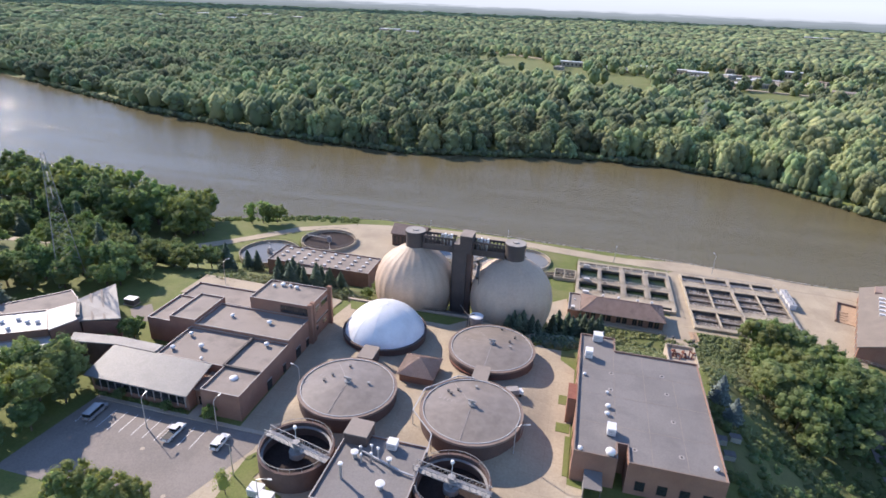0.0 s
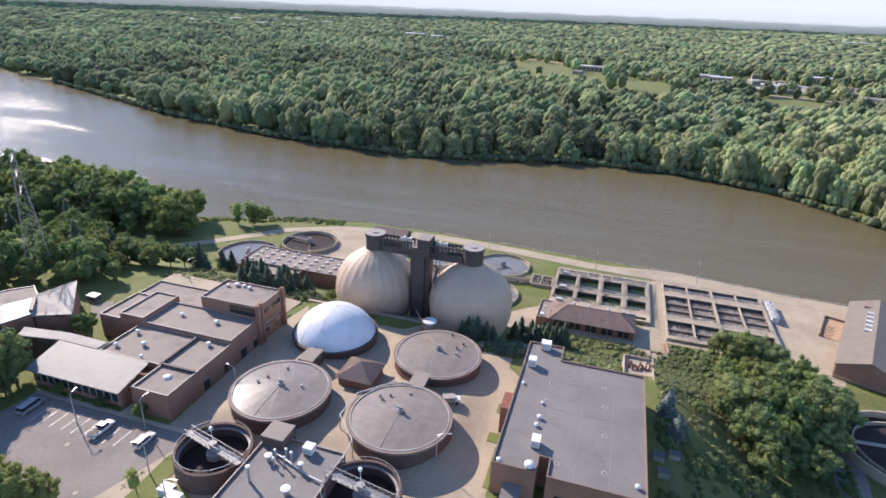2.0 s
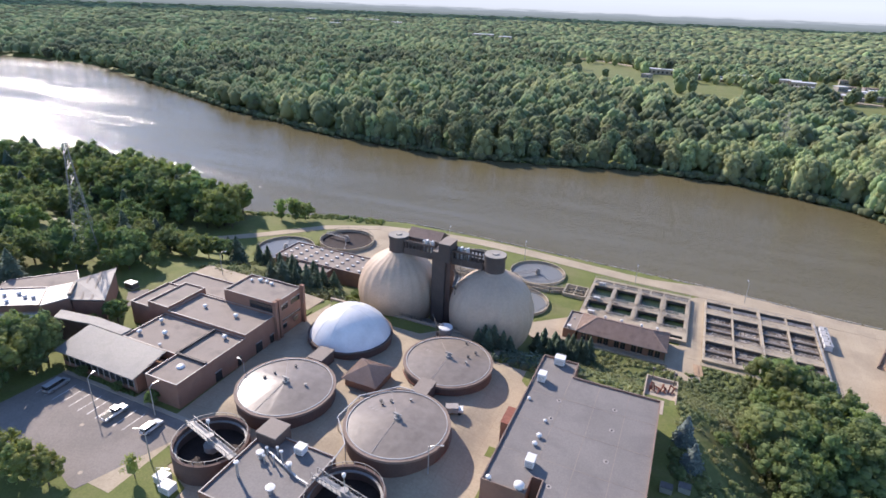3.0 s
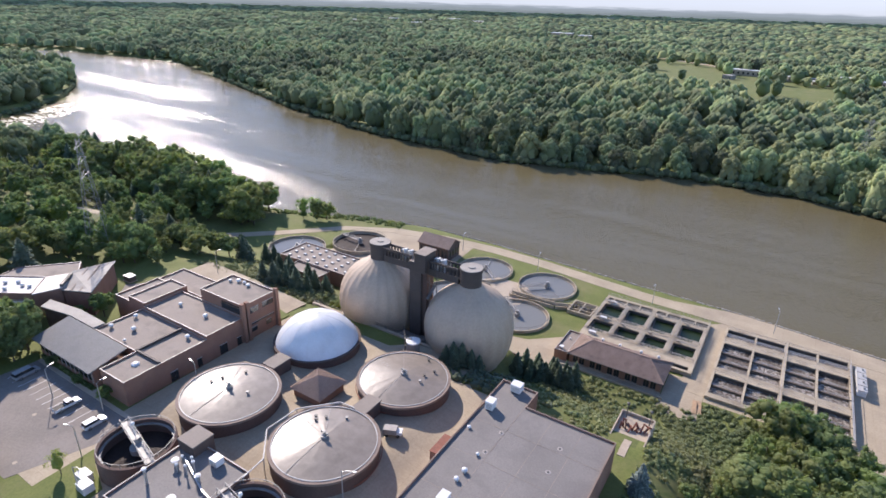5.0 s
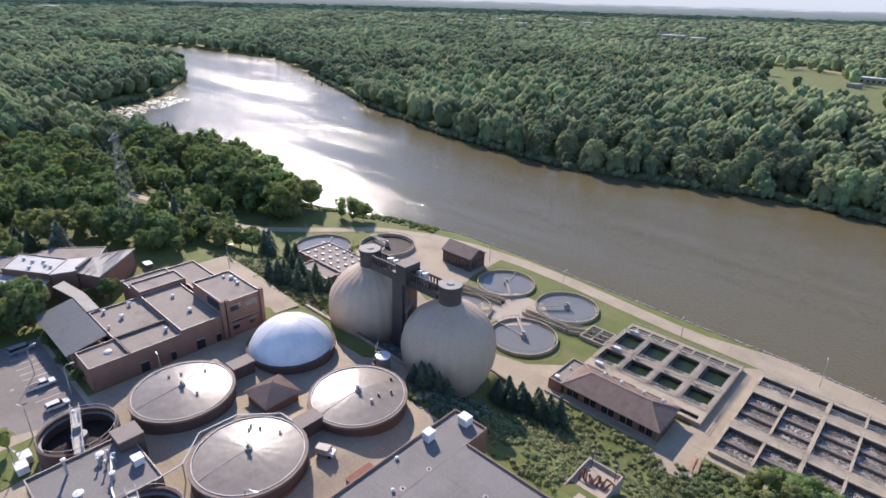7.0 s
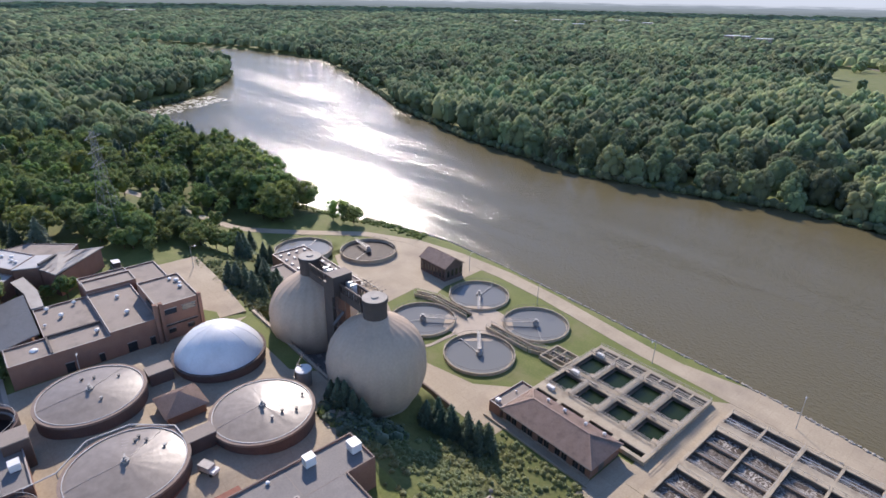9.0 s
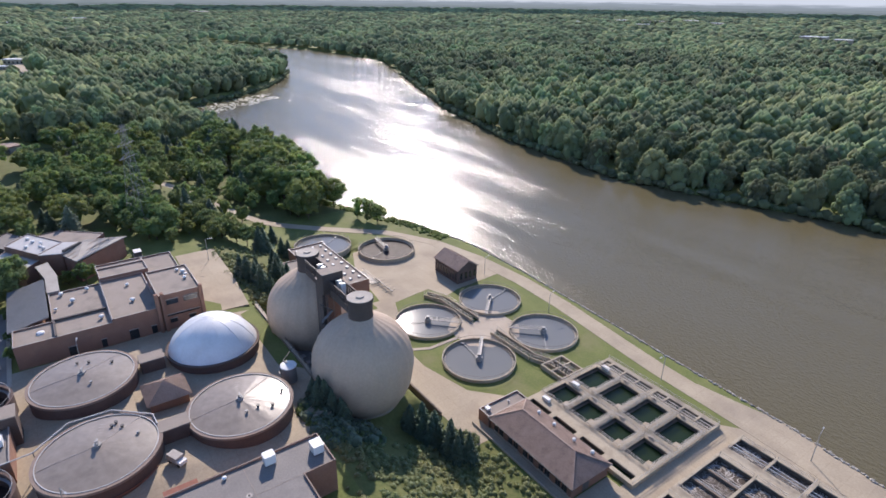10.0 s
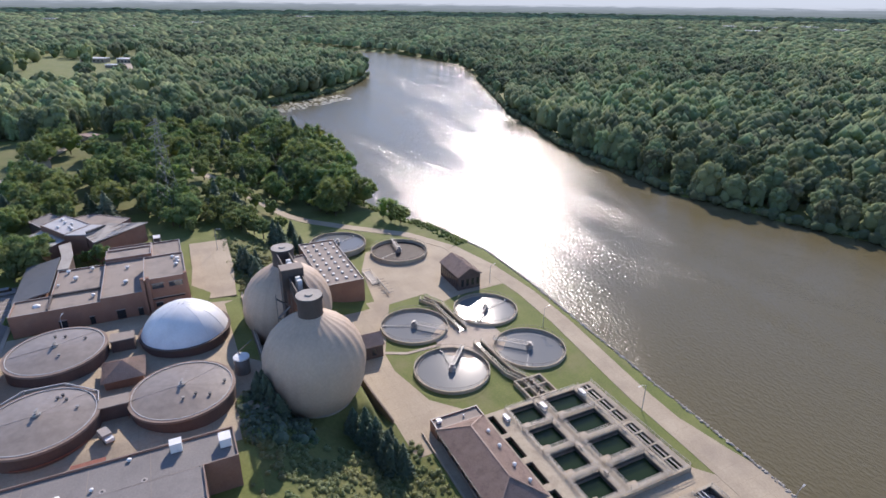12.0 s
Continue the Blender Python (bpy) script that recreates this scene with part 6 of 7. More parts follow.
# ---- car park ----
for i in range(11):
    x = -97 + i * 2.74 + (0 if i < 5 else 0.3)
    solo("stall_line", bx(B(), x, x + 0.12, 74.6, 80.2, Z_UP + 0.062, Z_UP + 0.068), M_WHITE, "faded white painted stall line on asphalt", "road marking", "stall lines")
slab("kerb_walk", [(-99, 82.2), (-57, 82.2), (-57, 83.2), (-99, 83.2)], Z_UP + 0.2, M_CONC, "pale concrete footpath along the car park", "footpath")
slab("kerb_walk", [(-75.8, 83.2), (-73.4, 83.2), (-73.4, 87), (-75.8, 87)], Z_UP + 0.19, M_CONC, "short concrete path to the office entrance", "footpath")
for x, y in ((-78, 72), (-60, 67.5), (-66, 63)):
    solo("manhole_cover", cyl(B(), 0, 0, 0, 0.02, 0.45, 16), M_CONC, "pale round manhole cover in the asphalt", "manhole", "manholes", at=(x, y, Z_UP + 0.062))
slab("lawn", [(-56.8, 58), (-44.5, 58), (-45.5, 68.8), (-53, 71.5), (-50.4, 82), (-53, 82), (-57, 76)], Z_UP + 0.16, M_GRASS, "kerbed grass strip beside the open tank", "lawn")
slab("lawn", [(-90, 52), (-63.5, 52), (-63.5, 59.5), (-70, 61.5), (-84, 61)], Z_UP + 0.2, M_GRASS, "kerbed grass island with young trees", "lawn")


def car(x, y, rz, body, label, kind="suv"):
    t = thing("car", (x, y, Z_UP + 0.065), label, "car", "parked cars", rz=rz)
    L, W = (5.6, 1.95) if kind == "pickup" else (4.7, 1.85) if kind == "suv" else (5.6, 2.0)
    if kind == "pickup":
        lower = [(-L / 2, 0.45), (-L / 2, 1.05), (L * 0.12, 1.08), (L / 2 - 0.15, 1.0), (L / 2, 0.45)]
        cab = [(-0.35, 1.05), (-0.2, 1.75), (1.0, 1.75), (1.55, 1.05)]
    elif kind == "suv":
        lower = [(-L / 2, 0.4), (-L / 2, 1.05), (L * 0.2, 1.08), (L / 2 - 0.1, 0.95), (L / 2, 0.4)]
        cab = [(-L / 2 + 0.05, 1.05), (-L / 2 + 0.35, 1.68), (0.45, 1.68), (1.15, 1.05)]
    else:
        lower = [(-L / 2, 0.4), (-L / 2, 1.1), (L * 0.28, 1.12), (L / 2 - 0.1, 0.95), (L / 2, 0.4)]
        cab = [(-L / 2 + 0.05, 1.1), (-L / 2 + 0.2, 1.95), (1.2, 1.95), (1.9, 1.1)]
    turn = Matrix(((1, 0, 0, 0), (0, 0, -1, 0), (0, 1, 0, 0), (0, 0, 0, 1)))
    bm = prism(B(), lower, -W / 2, W / 2); bm.transform(turn)
    bmesh.ops.bevel(bm, geom=bm.edges[:], offset=0.06, segments=2, affect="EDGES")
    part("body", bm, body, t)
    bm = prism(B(), cab, -W / 2 + 0.1, W / 2 - 0.1); bm.transform(turn)
    bmesh.ops.bevel(bm, geom=bm.edges[:], offset=0.06, segments=2, affect="EDGES")
    part("glazing", bm, M_GLASS, t, "dark glazed cabin")
    zt = max(p[1] for p in cab)
    xr = [p[0] for p in cab if p[1] == zt]
    part("cabin_roof", bx(B(), min(xr) - 0.05, max(xr) + 0.05, -W / 2 + 0.14, W / 2 - 0.14, zt - 0.03, zt + 0.03), body, t)
    if kind == "pickup":
        part("load_bed", bx(B(), -L / 2 + 0.1, -0.45, -W / 2 + 0.15, W / 2 - 0.15, 1.03, 1.1), M_BLACK, t, "dark open load bed")
    for sx in (-L * 0.31, L * 0.32):
        for sy in (-W / 2 + 0.1, W / 2 - 0.1):
            bm = cyl(B(), 0, 0, -0.12, 0.12, 0.36, 16)
            bm.transform(Matrix.Rotation(radians(90), 4, "X"))
            wheel = part("wheel", bm, M_BLACK, t, "", (sx, sy, 0.36))
            bm = cyl(B(), 0, 0, -0.13, 0.13, 0.2, 10)
            bm.transform(Matrix.Rotation(radians(90), 4, "X"))
            part("rim", bm, M_STEEL, wheel)
    for sy in (-W / 2 + 0.35, W / 2 - 0.35):
        part("headlight", bx(B(), L / 2 - 0.12, L / 2 + 0.01, sy - 0.2, sy + 0.2, 0.72, 0.88), M_COPE, t)
        part("tail_light", bx(B(), -L / 2 - 0.01, -L / 2 + 0.05, sy - 0.15, sy + 0.15, 0.75, 1.0), M_RUST, t)
    return t


M_CARW = mat("white_car_paint", (0.72, 0.72, 0.71), (0.78, 0.78, 0.77), 0.25, 0.5, 3.0)
M_CARS = mat("silver_car_paint", (0.36, 0.38, 0.40), (0.42, 0.44, 0.46), 0.28, 0.5, 3.0, metal=0.3)
car(-94.6, 77.9, 95, M_CARS, "silver-grey passenger van parked in tree shade", "van")
car(-74.7, 77.2, 90, M_CARW, "white pickup truck with a dark open bed", "pickup")
car(-64.0, 77.5, 90, M_CARW, "white sport utility car in a marked stall", "suv")
t = thing("utility_trailer", (-8.8, 109.2, Z_UP + 0.06 + float(yard_rise(-8.8, 109.2))), "small white and brown utility trailer beside a tank", "trailer", rz=25)
part("box", bx(B(), -1.6, 1.2, -0.9, 0.9, 0.6, 1.9), M_COPE, t)
part("hood", bx(B(), 1.2, 2.3, -0.8, 0.8, 0.6, 1.3), M_WHITE, t)
for sx in (-0.9, 1.5):
    for sy in (-0.8, 0.8):
        bm = cyl(B(), 0, 0, -0.1, 0.1, 0.38, 14); bm.transform(Matrix.Rotation(radians(90), 4, "X"))
        part("wheel", bm, M_BLACK, t, "", (sx, sy, 0.38))


# ---- clarifier bridges ----
def clarifier_gear(x, y, z, arm, skim, double=True):
    """Half bridge to the centre, drive, skimmer and inner weir of a clarifier."""
    t = thing("clarifier_bridge", (x, y, z), "grey steel half bridge with a drive at the tank centre", "walkway", "clarifier bridges", rz=arm)
    part("deck", bx(B(), 0.5, 11.4, -0.4, 0.4, 1.15, 1.27), M_WALK, t)
    for s in (-0.5, 0.5):
        bm = B()
        for zz in (1.7, 2.2):
            beam(bm, (0.3, s, zz), (11.4, s, zz), 0.09)
        for i in range(8):
            beam(bm, (0.4 + i * 1.55, s, 1.2), (0.4 + i * 1.55, s, 2.2), 0.07)
        part("handrail", bm, M_WALK, t)
    g = cyl(B(), 0, 0, 0.0, 1.4, 1.0, 16)
    cyl(g, 0, 0, 1.4, 2.4, 0.55, 12)
    bx(g, -0.9, 0.9, -0.5, 0.5, 1.35, 1.75)
    part("drive_unit", g, M_WALK, t)
    bm = beam(B(), (0, 0, 0.42), (10.2 * math.cos(radians(skim)), 10.2 * math.sin(radians(skim)), 0.42), 0.14)
    beam(bm, (9.2 * math.cos(radians(skim)), 9.2 * math.sin(radians(skim)), 0.42), (10.4 * math.cos(radians(skim + 4)), 10.4 * math.sin(radians(skim + 4)), 0.5), 0.35)
    part("skimmer", bm, M_WALK, t)
    return t


CL = ((-44.5, 218.3), (-18.2, 218.7), (-18.1, 192.3), (-44.5, 192))
for (x, y), sk_ in zip(CL, (150, 95, 35, 200)):
    clarifier_gear(x, y, Z_LOW, math.degrees(math.atan2(205 - y, -31.5 - x)), sk_)
clarifier_gear(-118.0, 188.2, Z_LOW + 1.5, -30, 150)
clarifier_gear(-101.8, 209.6, Z_LOW + 0.6, 175, 120)
for x, y, r, z in [(x, y, 10.9, Z_LOW) for x, y in CL] + [(-118.0, 188.2, 11.8, Z_LOW + 1.5), (-101.8, 209.6, 11.8, Z_LOW + 0.6)]:
    t = thing("weir_trough", (x, y, z), "pale concrete weir trough just inside the clarifier wall", "weir", "clarifier weirs")
    part("weir", lathe(B(), [(r - 0.95, -0.1), (r - 0.95, 0.42), (r - 0.8, 0.42), (r - 0.8, -0.1)], 72), M_CONC, t)
    bm = lathe(B(), [(r - 0.28, 2.0), (r - 0.28, 2.06), (r - 0.2, 2.06), (r - 0.2, 2.0)], 72)
    part("handrail", bm, M_DSTEEL, t)
    for i in range(24):
        a = i * math.pi / 12
        part("post", beam(B(), ((r - 0.24) * math.cos(a), (r - 0.24) * math.sin(a), 1.0), ((r - 0.24) * math.cos(a), (r - 0.24) * math.sin(a), 2.0), 0.05), M_DSTEEL, t)
slab("pavement_pad", [(-37, 194.5), (-26, 194.5), (-21, 200), (-21, 211), (-26, 215.5), (-37, 215.5), (-42, 210), (-42, 200)], Z_LOW + 0.12, M_CONC, "pale concrete pad between four clarifiers")


def trough(line, w, h, label):
    t = thing("concrete_channel", (0, 0, Z_LOW), label, "channel", "clarifier channels")
    for s in (-1, 1):
        bm = B()
        for p, q in zip(line, line[1:]):
            d = Vector((q[0] - p[0], q[1] - p[1])).normalized()
            ox, oy = -d.y * s * w / 2, d.x * s * w / 2
            beam(bm, (p[0] + ox, p[1] + oy, h / 2), (q[0] + ox, q[1] + oy, h / 2), 0.35, h)
        part("side_wall", bm, M_BASIN, t)
        railing(t, [(p[0] - (q[1] - p[1]) / math.dist(p, q) * s * w / 2, p[1] + (q[0] - p[0]) / math.dist(p, q) * s * w / 2, h) for p, q in zip(line, line[1:])] + [(line[-1][0], line[-1][1] + s * w / 2, h)], gap=2.0)
    bm = B()
    for p, q in zip(line, line[1:]):
        beam(bm, (p[0], p[1], 0.15), (q[0], q[1], 0.15), w - 0.3, 0.3)
    part("water", bm, M_POOL, t, "dark water")


trough([(-60, 201.5), (-53.5, 204.6), (-36, 205.2)], 2.6, 1.2, "raised concrete channel with railings between clarifiers")
trough([(-27, 205.5), (-10, 206), (-4, 208.5), (3.4, 208.8)], 2.6, 1.2, "raised concrete channel with railings leading to the basin")
t = thing("flow_splitter", (-1.2, 209, Z_LOW), "concrete flow splitter box with gates", "splitter box")
for x0, x1, y0, y1 in ((-4, 4.4, -4.3, -3.8), (-4, 4.4, 3.8, 4.3), (-4, -3.5, -3.8, 3.8), (4, 4.5, -3.8, 3.8), (-0.2, 0.2, -3.8, 3.8)):
    part("wall", bx(B(), x0, x1, y0, y1, 0, 1.3), M_BASIN, t)
for i in range(4):
    part("gate", bx(B(), -2.5 + i * 1.7, -1.7 + i * 1.7, -0.3, 0.2, 0.2, 1.7), M_DSTEEL, t)
strip("footpath", [(-34.5, 178), (-31.5, 184), (-31.5, 195)], 1.2, 0.12, M_CONC, "narrow pale concrete footpath across grass", "footpath", 0.15, 3)
t = thing("small_shed", (-36.4, 172.8, Z_LOW), "small dark brick shed with a brown gable roof", "building")
part("wall", bx(B(), -3.3, 3.3, -4, 4.4, 0, 4.4), M_DBRICK, t)
part("window", bx(B(), 3.28, 3.36, -2.6, -1.2, 1.2, 3.0), M_GLASS, t)
part("window", bx(B(), 3.28, 3.36, 1.0, 2.4, 1.2, 3.0), M_GLASS, t)
bm = prism(B(), [(-3.7, 4.2), (0, 6.6), (3.7, 4.2), (3.7, 4.45), (0, 6.85), (-3.7, 4.45)], -4.4, 4.8)
bm.transform(Matrix(((1, 0, 0, 0), (0, 0, 1, 0), (0, 1, 0, 0), (0, 0, 0, 1))))
part("roof", bm, M_TILE, t)

# ---- basin fittings ----
for a, b in px:
    for c, d in ((207.3, 217.4), (196.7, 204.3)):
        for off in (0.2, 0.62):
            railing(bas, [(a - off, c - off, 1.2), (b + off, c - off, 1.2), (b + off, d + off, 1.2), (a - off, d + off, 1.2)], closed=True, gap=2.1)
        part("weir_box", bx(B(), b - 1.9, b - 0.1, c + 0.6, c + 3.0, -0.1, 0.35), M_BASIN, bas, "stained concrete outlet box")
        part("baffle", bx(B(), a, b, (c + d) / 2 + 1.9, (c + d) / 2 + 2.1, -0.3, -0.02), M_BASIN, bas)
        part("ledge", bx(B(), a + 0.06, a + 0.5, c + 0.06, d - 0.06, -0.25, 0.25), M_LANE, bas, "wet brown ledge above the water")
        part("gate_block", bx(B(), a + 0.5, a + 1.7, d + 0.75, d + 1.35, 1.2, 1.75), M_CONC, bas, "small pale concrete block")
for y in (220.4, 221.6):
    part("channel_pipe", beam(B(), (4.4, y, 0.85), (38.0, y, 0.85), 0.24), M_RAIL, bas, "pale pipe along the channel")
for y in (223.7, 219.2):
    railing(bas, [(3.8, y, 1.2), (38.4, y, 1.2)], gap=2.2)
railing(bas, [(38.4, 189.7, 1.2), (38.4, 223.7, 1.2)], gap=2.2)
for i in range(7):
    part("cross_beam", bx(B(), 6.2 + i * 4.6, 6.7 + i * 4.6, 219.4, 222.5, 0.9, 1.25), M_BASIN, bas)
for x, y in ((7.4, 205.6), (7.2, 218.2), (7.3, 194.6)):
    t = thing("gear_housing", (x, y, Z_LOW + 1.2), "white sheet-metal drive housing on the basin deck", "machine housing", "drive housings")
    part("casing", bx(B(), -1.1, 1.1, -0.5, 0.5, 0.1, 0.95), M_WHITE, t)
    part("plinth", bx(B(), -1.2, 1.2, -0.6, 0.6, 0, 0.1), M_BASIN, t)
# aeration bays
for a, b in qx:
    for c, d, n in ((198, 213.8, 3), (183.4, 194.2, 2)):
        for k in range(1, n):
            y = c + (d - c) * k / n
            part("lane_wall", bx(B(), a, b, y - 0.28, y + 0.28, -2.4, 0.45), M_LANE, bas2)
        for k in range(n):
            y = c + (d - c) * (k + 0.12) / n
            part("air_pipe", beam(B(), (a, y, 0.25), (b, y, 0.25), 0.16), M_STEEL, bas2)
            part("air_pipe", beam(B(), (a, y + 0.9, 0.1), (b, y + 0.9, 0.1), 0.12), M_RAIL, bas2)
            for m in (0.33, 0.67):
                part("drop_pipe", beam(B(), (a + (b - a) * m, y, -0.4), (a + (b - a) * m, y, 0.9), 0.14), M_RAIL, bas2)
        for y in (c - 0.3, d + 0.3):
            railing(bas2, [(a, y, 1.0), (b, y, 1.0)], gap=2.4)
    for y in (219.6, 220.7):
        part("channel_pipe", beam(B(), (a - 0.5, y, 0.8), (b + 0.5, y, 0.8), 0.22), M_STEEL, bas2)
    railing(bas2, [(a, 217.7, 1.0), (b, 217.7, 1.0)], gap=2.4)
    railing(bas2, [(a, 223.6, 1.0), (b, 223.6, 1.0)], gap=2.4)
for x in (61.0, 78.0):
    railing(bas2, [(x, 182, 1.0), (x, 224.2, 1.0)], gap=2.4)
t = thing("air_header", (77.9, 203, Z_LOW + 1.0), "grey steel air header pipe along the basin edge", "pipe")
part("header", beam(B(), (0, -20, 0.5), (0, 18, 0.5), 0.32), M_STEEL, t)
for i in range(9):
    part("saddle", bx(B(), -0.45, 0.45, -19 + i * 4.4, -18.6 + i * 4.4, 0, 0.4), M_BASIN, t)
for y, L in ((218.8, 2.6), (215.3, 3.0), (211.6, 3.0), (208.2, 2.4)):
    t = thing("blower_unit", (80.3, y, Z_LOW + 0.04), "white sheet-metal blower housing beside the aeration basin", "machine housing", "blower units")
    part("casing", bx(B(), -1.1, 1.1, -L / 2, L / 2, 0.25, 2.0), M_WHITE, t)
    part("cover", prism(B(), [(-1.2, -L / 2 - 0.1), (1.2, -L / 2 - 0.1), (1.2, L / 2 + 0.1), (-1.2, L / 2 + 0.1)], 2.0, 2.14), M_ROOFW, t)
    part("plinth", bx(B(), -1.2, 1.2, -L / 2 - 0.1, L / 2 + 0.1, 0, 0.25), M_CONC, t)
    part("duct", cyl(B(), 0.3, 0, 2.14, 2.7, 0.28, 12), M_STEEL, t)
    part("grille", bx(B(), 1.1, 1.14, -L / 2 + 0.4, L / 2 - 0.4, 0.7, 1.6), M_DSTEEL, t)

# ---- pump house fittings ----
bm = B()
for i in range(66):
    x = 5.95 + i * 0.415
    top = min(1.0, (x - 5.7) / 5.3, (33.4 - x) / 5.6)
    if top > 0.04:
        for y0, s in ((176, 1), (188.8, -1)):
            beam(bm, (x, y0, 3.47), (x, y0 + s * 6.4 * top, 3.47 + 3.0 * top), 0.23, 0.08)
for i in range(30):
    y = 176.25 + i * 0.42
    top = min(1.0, (y - 176) / 6.4, (188.8 - y) / 6.4)
    if top > 0.04:
        beam(bm, (5.7, y, 3.47), (5.7 + 5.3 * top, y, 3.47 + 3.0 * top), 0.23, 0.08)
        beam(bm, (33.4, y, 3.47), (33.4 - 5.6 * top, y, 3.47 + 3.0 * top), 0.23, 0.08)
part("tile_ribs", bm, M_TILE, pump, "rows of rounded roof tiles")
bm = B()
beam(bm, (11, 182.4, 6.45), (27.8, 182.4, 6.45), 0.35, 0.25)
for p in ((5.7, 176), (5.7, 188.8)):
    beam(bm, (*p, 3.5), (11, 182.4, 6.5), 0.3, 0.2)
for p in ((33.4, 176), (33.4, 188.8)):
    beam(bm, (*p, 3.5), (27.8, 182.4, 6.5), 0.3, 0.2)
part("ridge", bm, M_TILE, pump)
for i in range(5):
    for dx in (-0.95, 0.95):
        win = shared("window", to_mesh("window", bx(B(), -0.72, 0.72, -0.06, 0.05, 0.7, 2.95), M_GLASS), pump, (9.2 + i * 5.15 + dx, 176.6, 0))
        shared("sill", to_mesh("sill", bx(B(), -0.85, 0.85, -0.18, 0.05, 0.55, 0.7), M_CONC), win)
        shared("glazing_bar", to_mesh("glazing_bar", bx(B(), -0.05, 0.05, -0.1, -0.06, 0.7, 2.95), M_DBRICK), win)
part("plinth", bx(B(), 6.2, 32.9, 176.5, 176.598, 0, 0.4), M_CONC, pump)
part("gutter", beam(B(), (5.6, 175.92, 3.38), (33.5, 175.92, 3.38), 0.16, 0.14), M_DSTEEL, pump)
part("door", bx(B(), 32.7, 32.86, 180, 182, 0, 2.3), M_DSTEEL, pump)
for x, y in ((13.1, 185.9), (18.3, 185.8), (24.6, 185.7), (29.4, 186.5)):
    roof_vent(x, y, Z_LOW + 6.4 - (y - 182.4) * 0.47, 0.45, 1.1, "white vent cowl on the tile roof")
t = thing("pump_annex", (0, 0, Z_LOW), "low flat-roofed brick annex of the pump house", "building")
block(t, [(1.6, 176.4), (5.6, 176.4), (5.6, 189.2), (1.6, 189.2)], 0, 3.3)
roof_box(3.2, 178, Z_LOW + 2.9, 1.1, 1.1, 0.9)
roof_vent(3.6, 184.5, Z_LOW + 2.85, 0.3, 0.6)
w = solo("low_wall", bx(B(), 2, 34, 173.95, 174.2, Z_LOW - 1, Z_LOW + 0.6), M_CONC, "low pale concrete retaining wall below the slope", "wall", kind="structure")
slab("footpath", [(2, 174.25), (33, 174.25), (33, 176.45), (2, 176.45)], Z_LOW + 0.1, M_PAVE, "concrete walk beside the pump house", "footpath")

# ---- machine building roof and yard ----
for i in range(8):
    for j in range(4):
        t = thing("roof_skylight", (-104.2 + i * 4.6, 171.6 + j * 3.3, Z_LOW + 8.15), "small white domed roof skylight", "skylight", "roof skylights")
        part("kerb", bx(B(), -0.6, 0.6, -0.45, 0.45, 0, 0.3), M_COPE, t)
        part("dome", bx(B(), -0.5, 0.5, -0.36, 0.36, 0.3, 0.52), M_WHITE, t)
t = thing("machine_annex", (0, 0, Z_LOW), "lower brick annex with a flat roof", "building")
block(t, [(-98, 163.4), (-82, 163.4), (-82, 169.5), (-98, 169.5)], 2, 8.2)
t = thing("valve_rack", (-74, 192.5, Z_LOW), "low steel pipe rack with valves on the yard", "pipe rack")
for i in range(6):
    part("rail", beam(B(), (-6 + i * 2.2, -2.4, 0.9), (-6 + i * 2.2, 2.4, 0.9), 0.12), M_DSTEEL, t)
    part("leg", beam(B(), (-6 + i * 2.2, 0, 0), (-6 + i * 2.2, 0, 1.0), 0.14), M_DSTEEL, t)
part("pipe", beam(B(), (-7, 0, 1.05), (6, 0, 1.05), 0.3), M_DSTEEL, t)
t = thing("pit_cover", (-84, 191, Z_LOW + 0.05), "grated pit with a steel frame in the yard", "pit")
part("frame", bx(B(), -6, 6, -1.6, 1.6, 0, 0.25), M_DSTEEL, t)
part("grating", bx(B(), -5.7, 5.7, -1.3, 1.3, 0.25, 0.3), M_DSTEEL, t)
railing(t, [(-6, -1.6, 0.25), (6, -1.6, 0.25), (6, 1.6, 0.25), (-6, 1.6, 0.25)], closed=True)
for i in range(9):
    shared("pier", to_mesh("pier", bx(B(), -0.25, 0.25, -0.12, 0.05, 0, 5.2), M_TANKWALL), bh, (-75.1 + i * 1.73, 216.4, 0))
    if i < 8:
        shared("window", to_mesh("window", bx(B(), -0.45, 0.45, -0.04, 0.02, 1.3, 4.2), M_GLASS), bh, (-74.2 + i * 1.73, 216.4, 0))

# ---- pad with red pipework on the slope ----
t = thing("valve_pad", (32.7, 143, 0.3), "concrete pad with low walls and rusty red pipework", "pad")
part("slab", bx(B(), -3.8, 3.8, -5, 5, -9, 0.2), M_CONC, t)
for x0, x1, y0, y1 in ((-3.8, -3.5, -5, 5), (3.5, 3.8, -5, 5), (-3.5, 3.5, 4.7, 5)):
    part("parapet", bx(B(), x0, x1, y0, y1, 0.2, 1.0), M_CONC, t)
vr = random.Random(3)
for i in range(9):
    bm = B()
    p0 = (-2.6 + i * 0.62, vr.uniform(-1.5, 0), 0.2)
    p1 = (p0[0] + vr.uniform(-0.8, 0.8), p0[1] + vr.uniform(0.5, 1.5), vr.uniform(0.8, 2.0))
    p2 = (p1[0] + vr.uniform(-1.2, 1.2), p1[1] + vr.uniform(0.2, 1.6), vr.uniform(0.2, 1.2))
    beam(bm, p0, p1, 0.3); beam(bm, p1, p2, 0.3)
    part("pipe", bm, M_RUST, t)
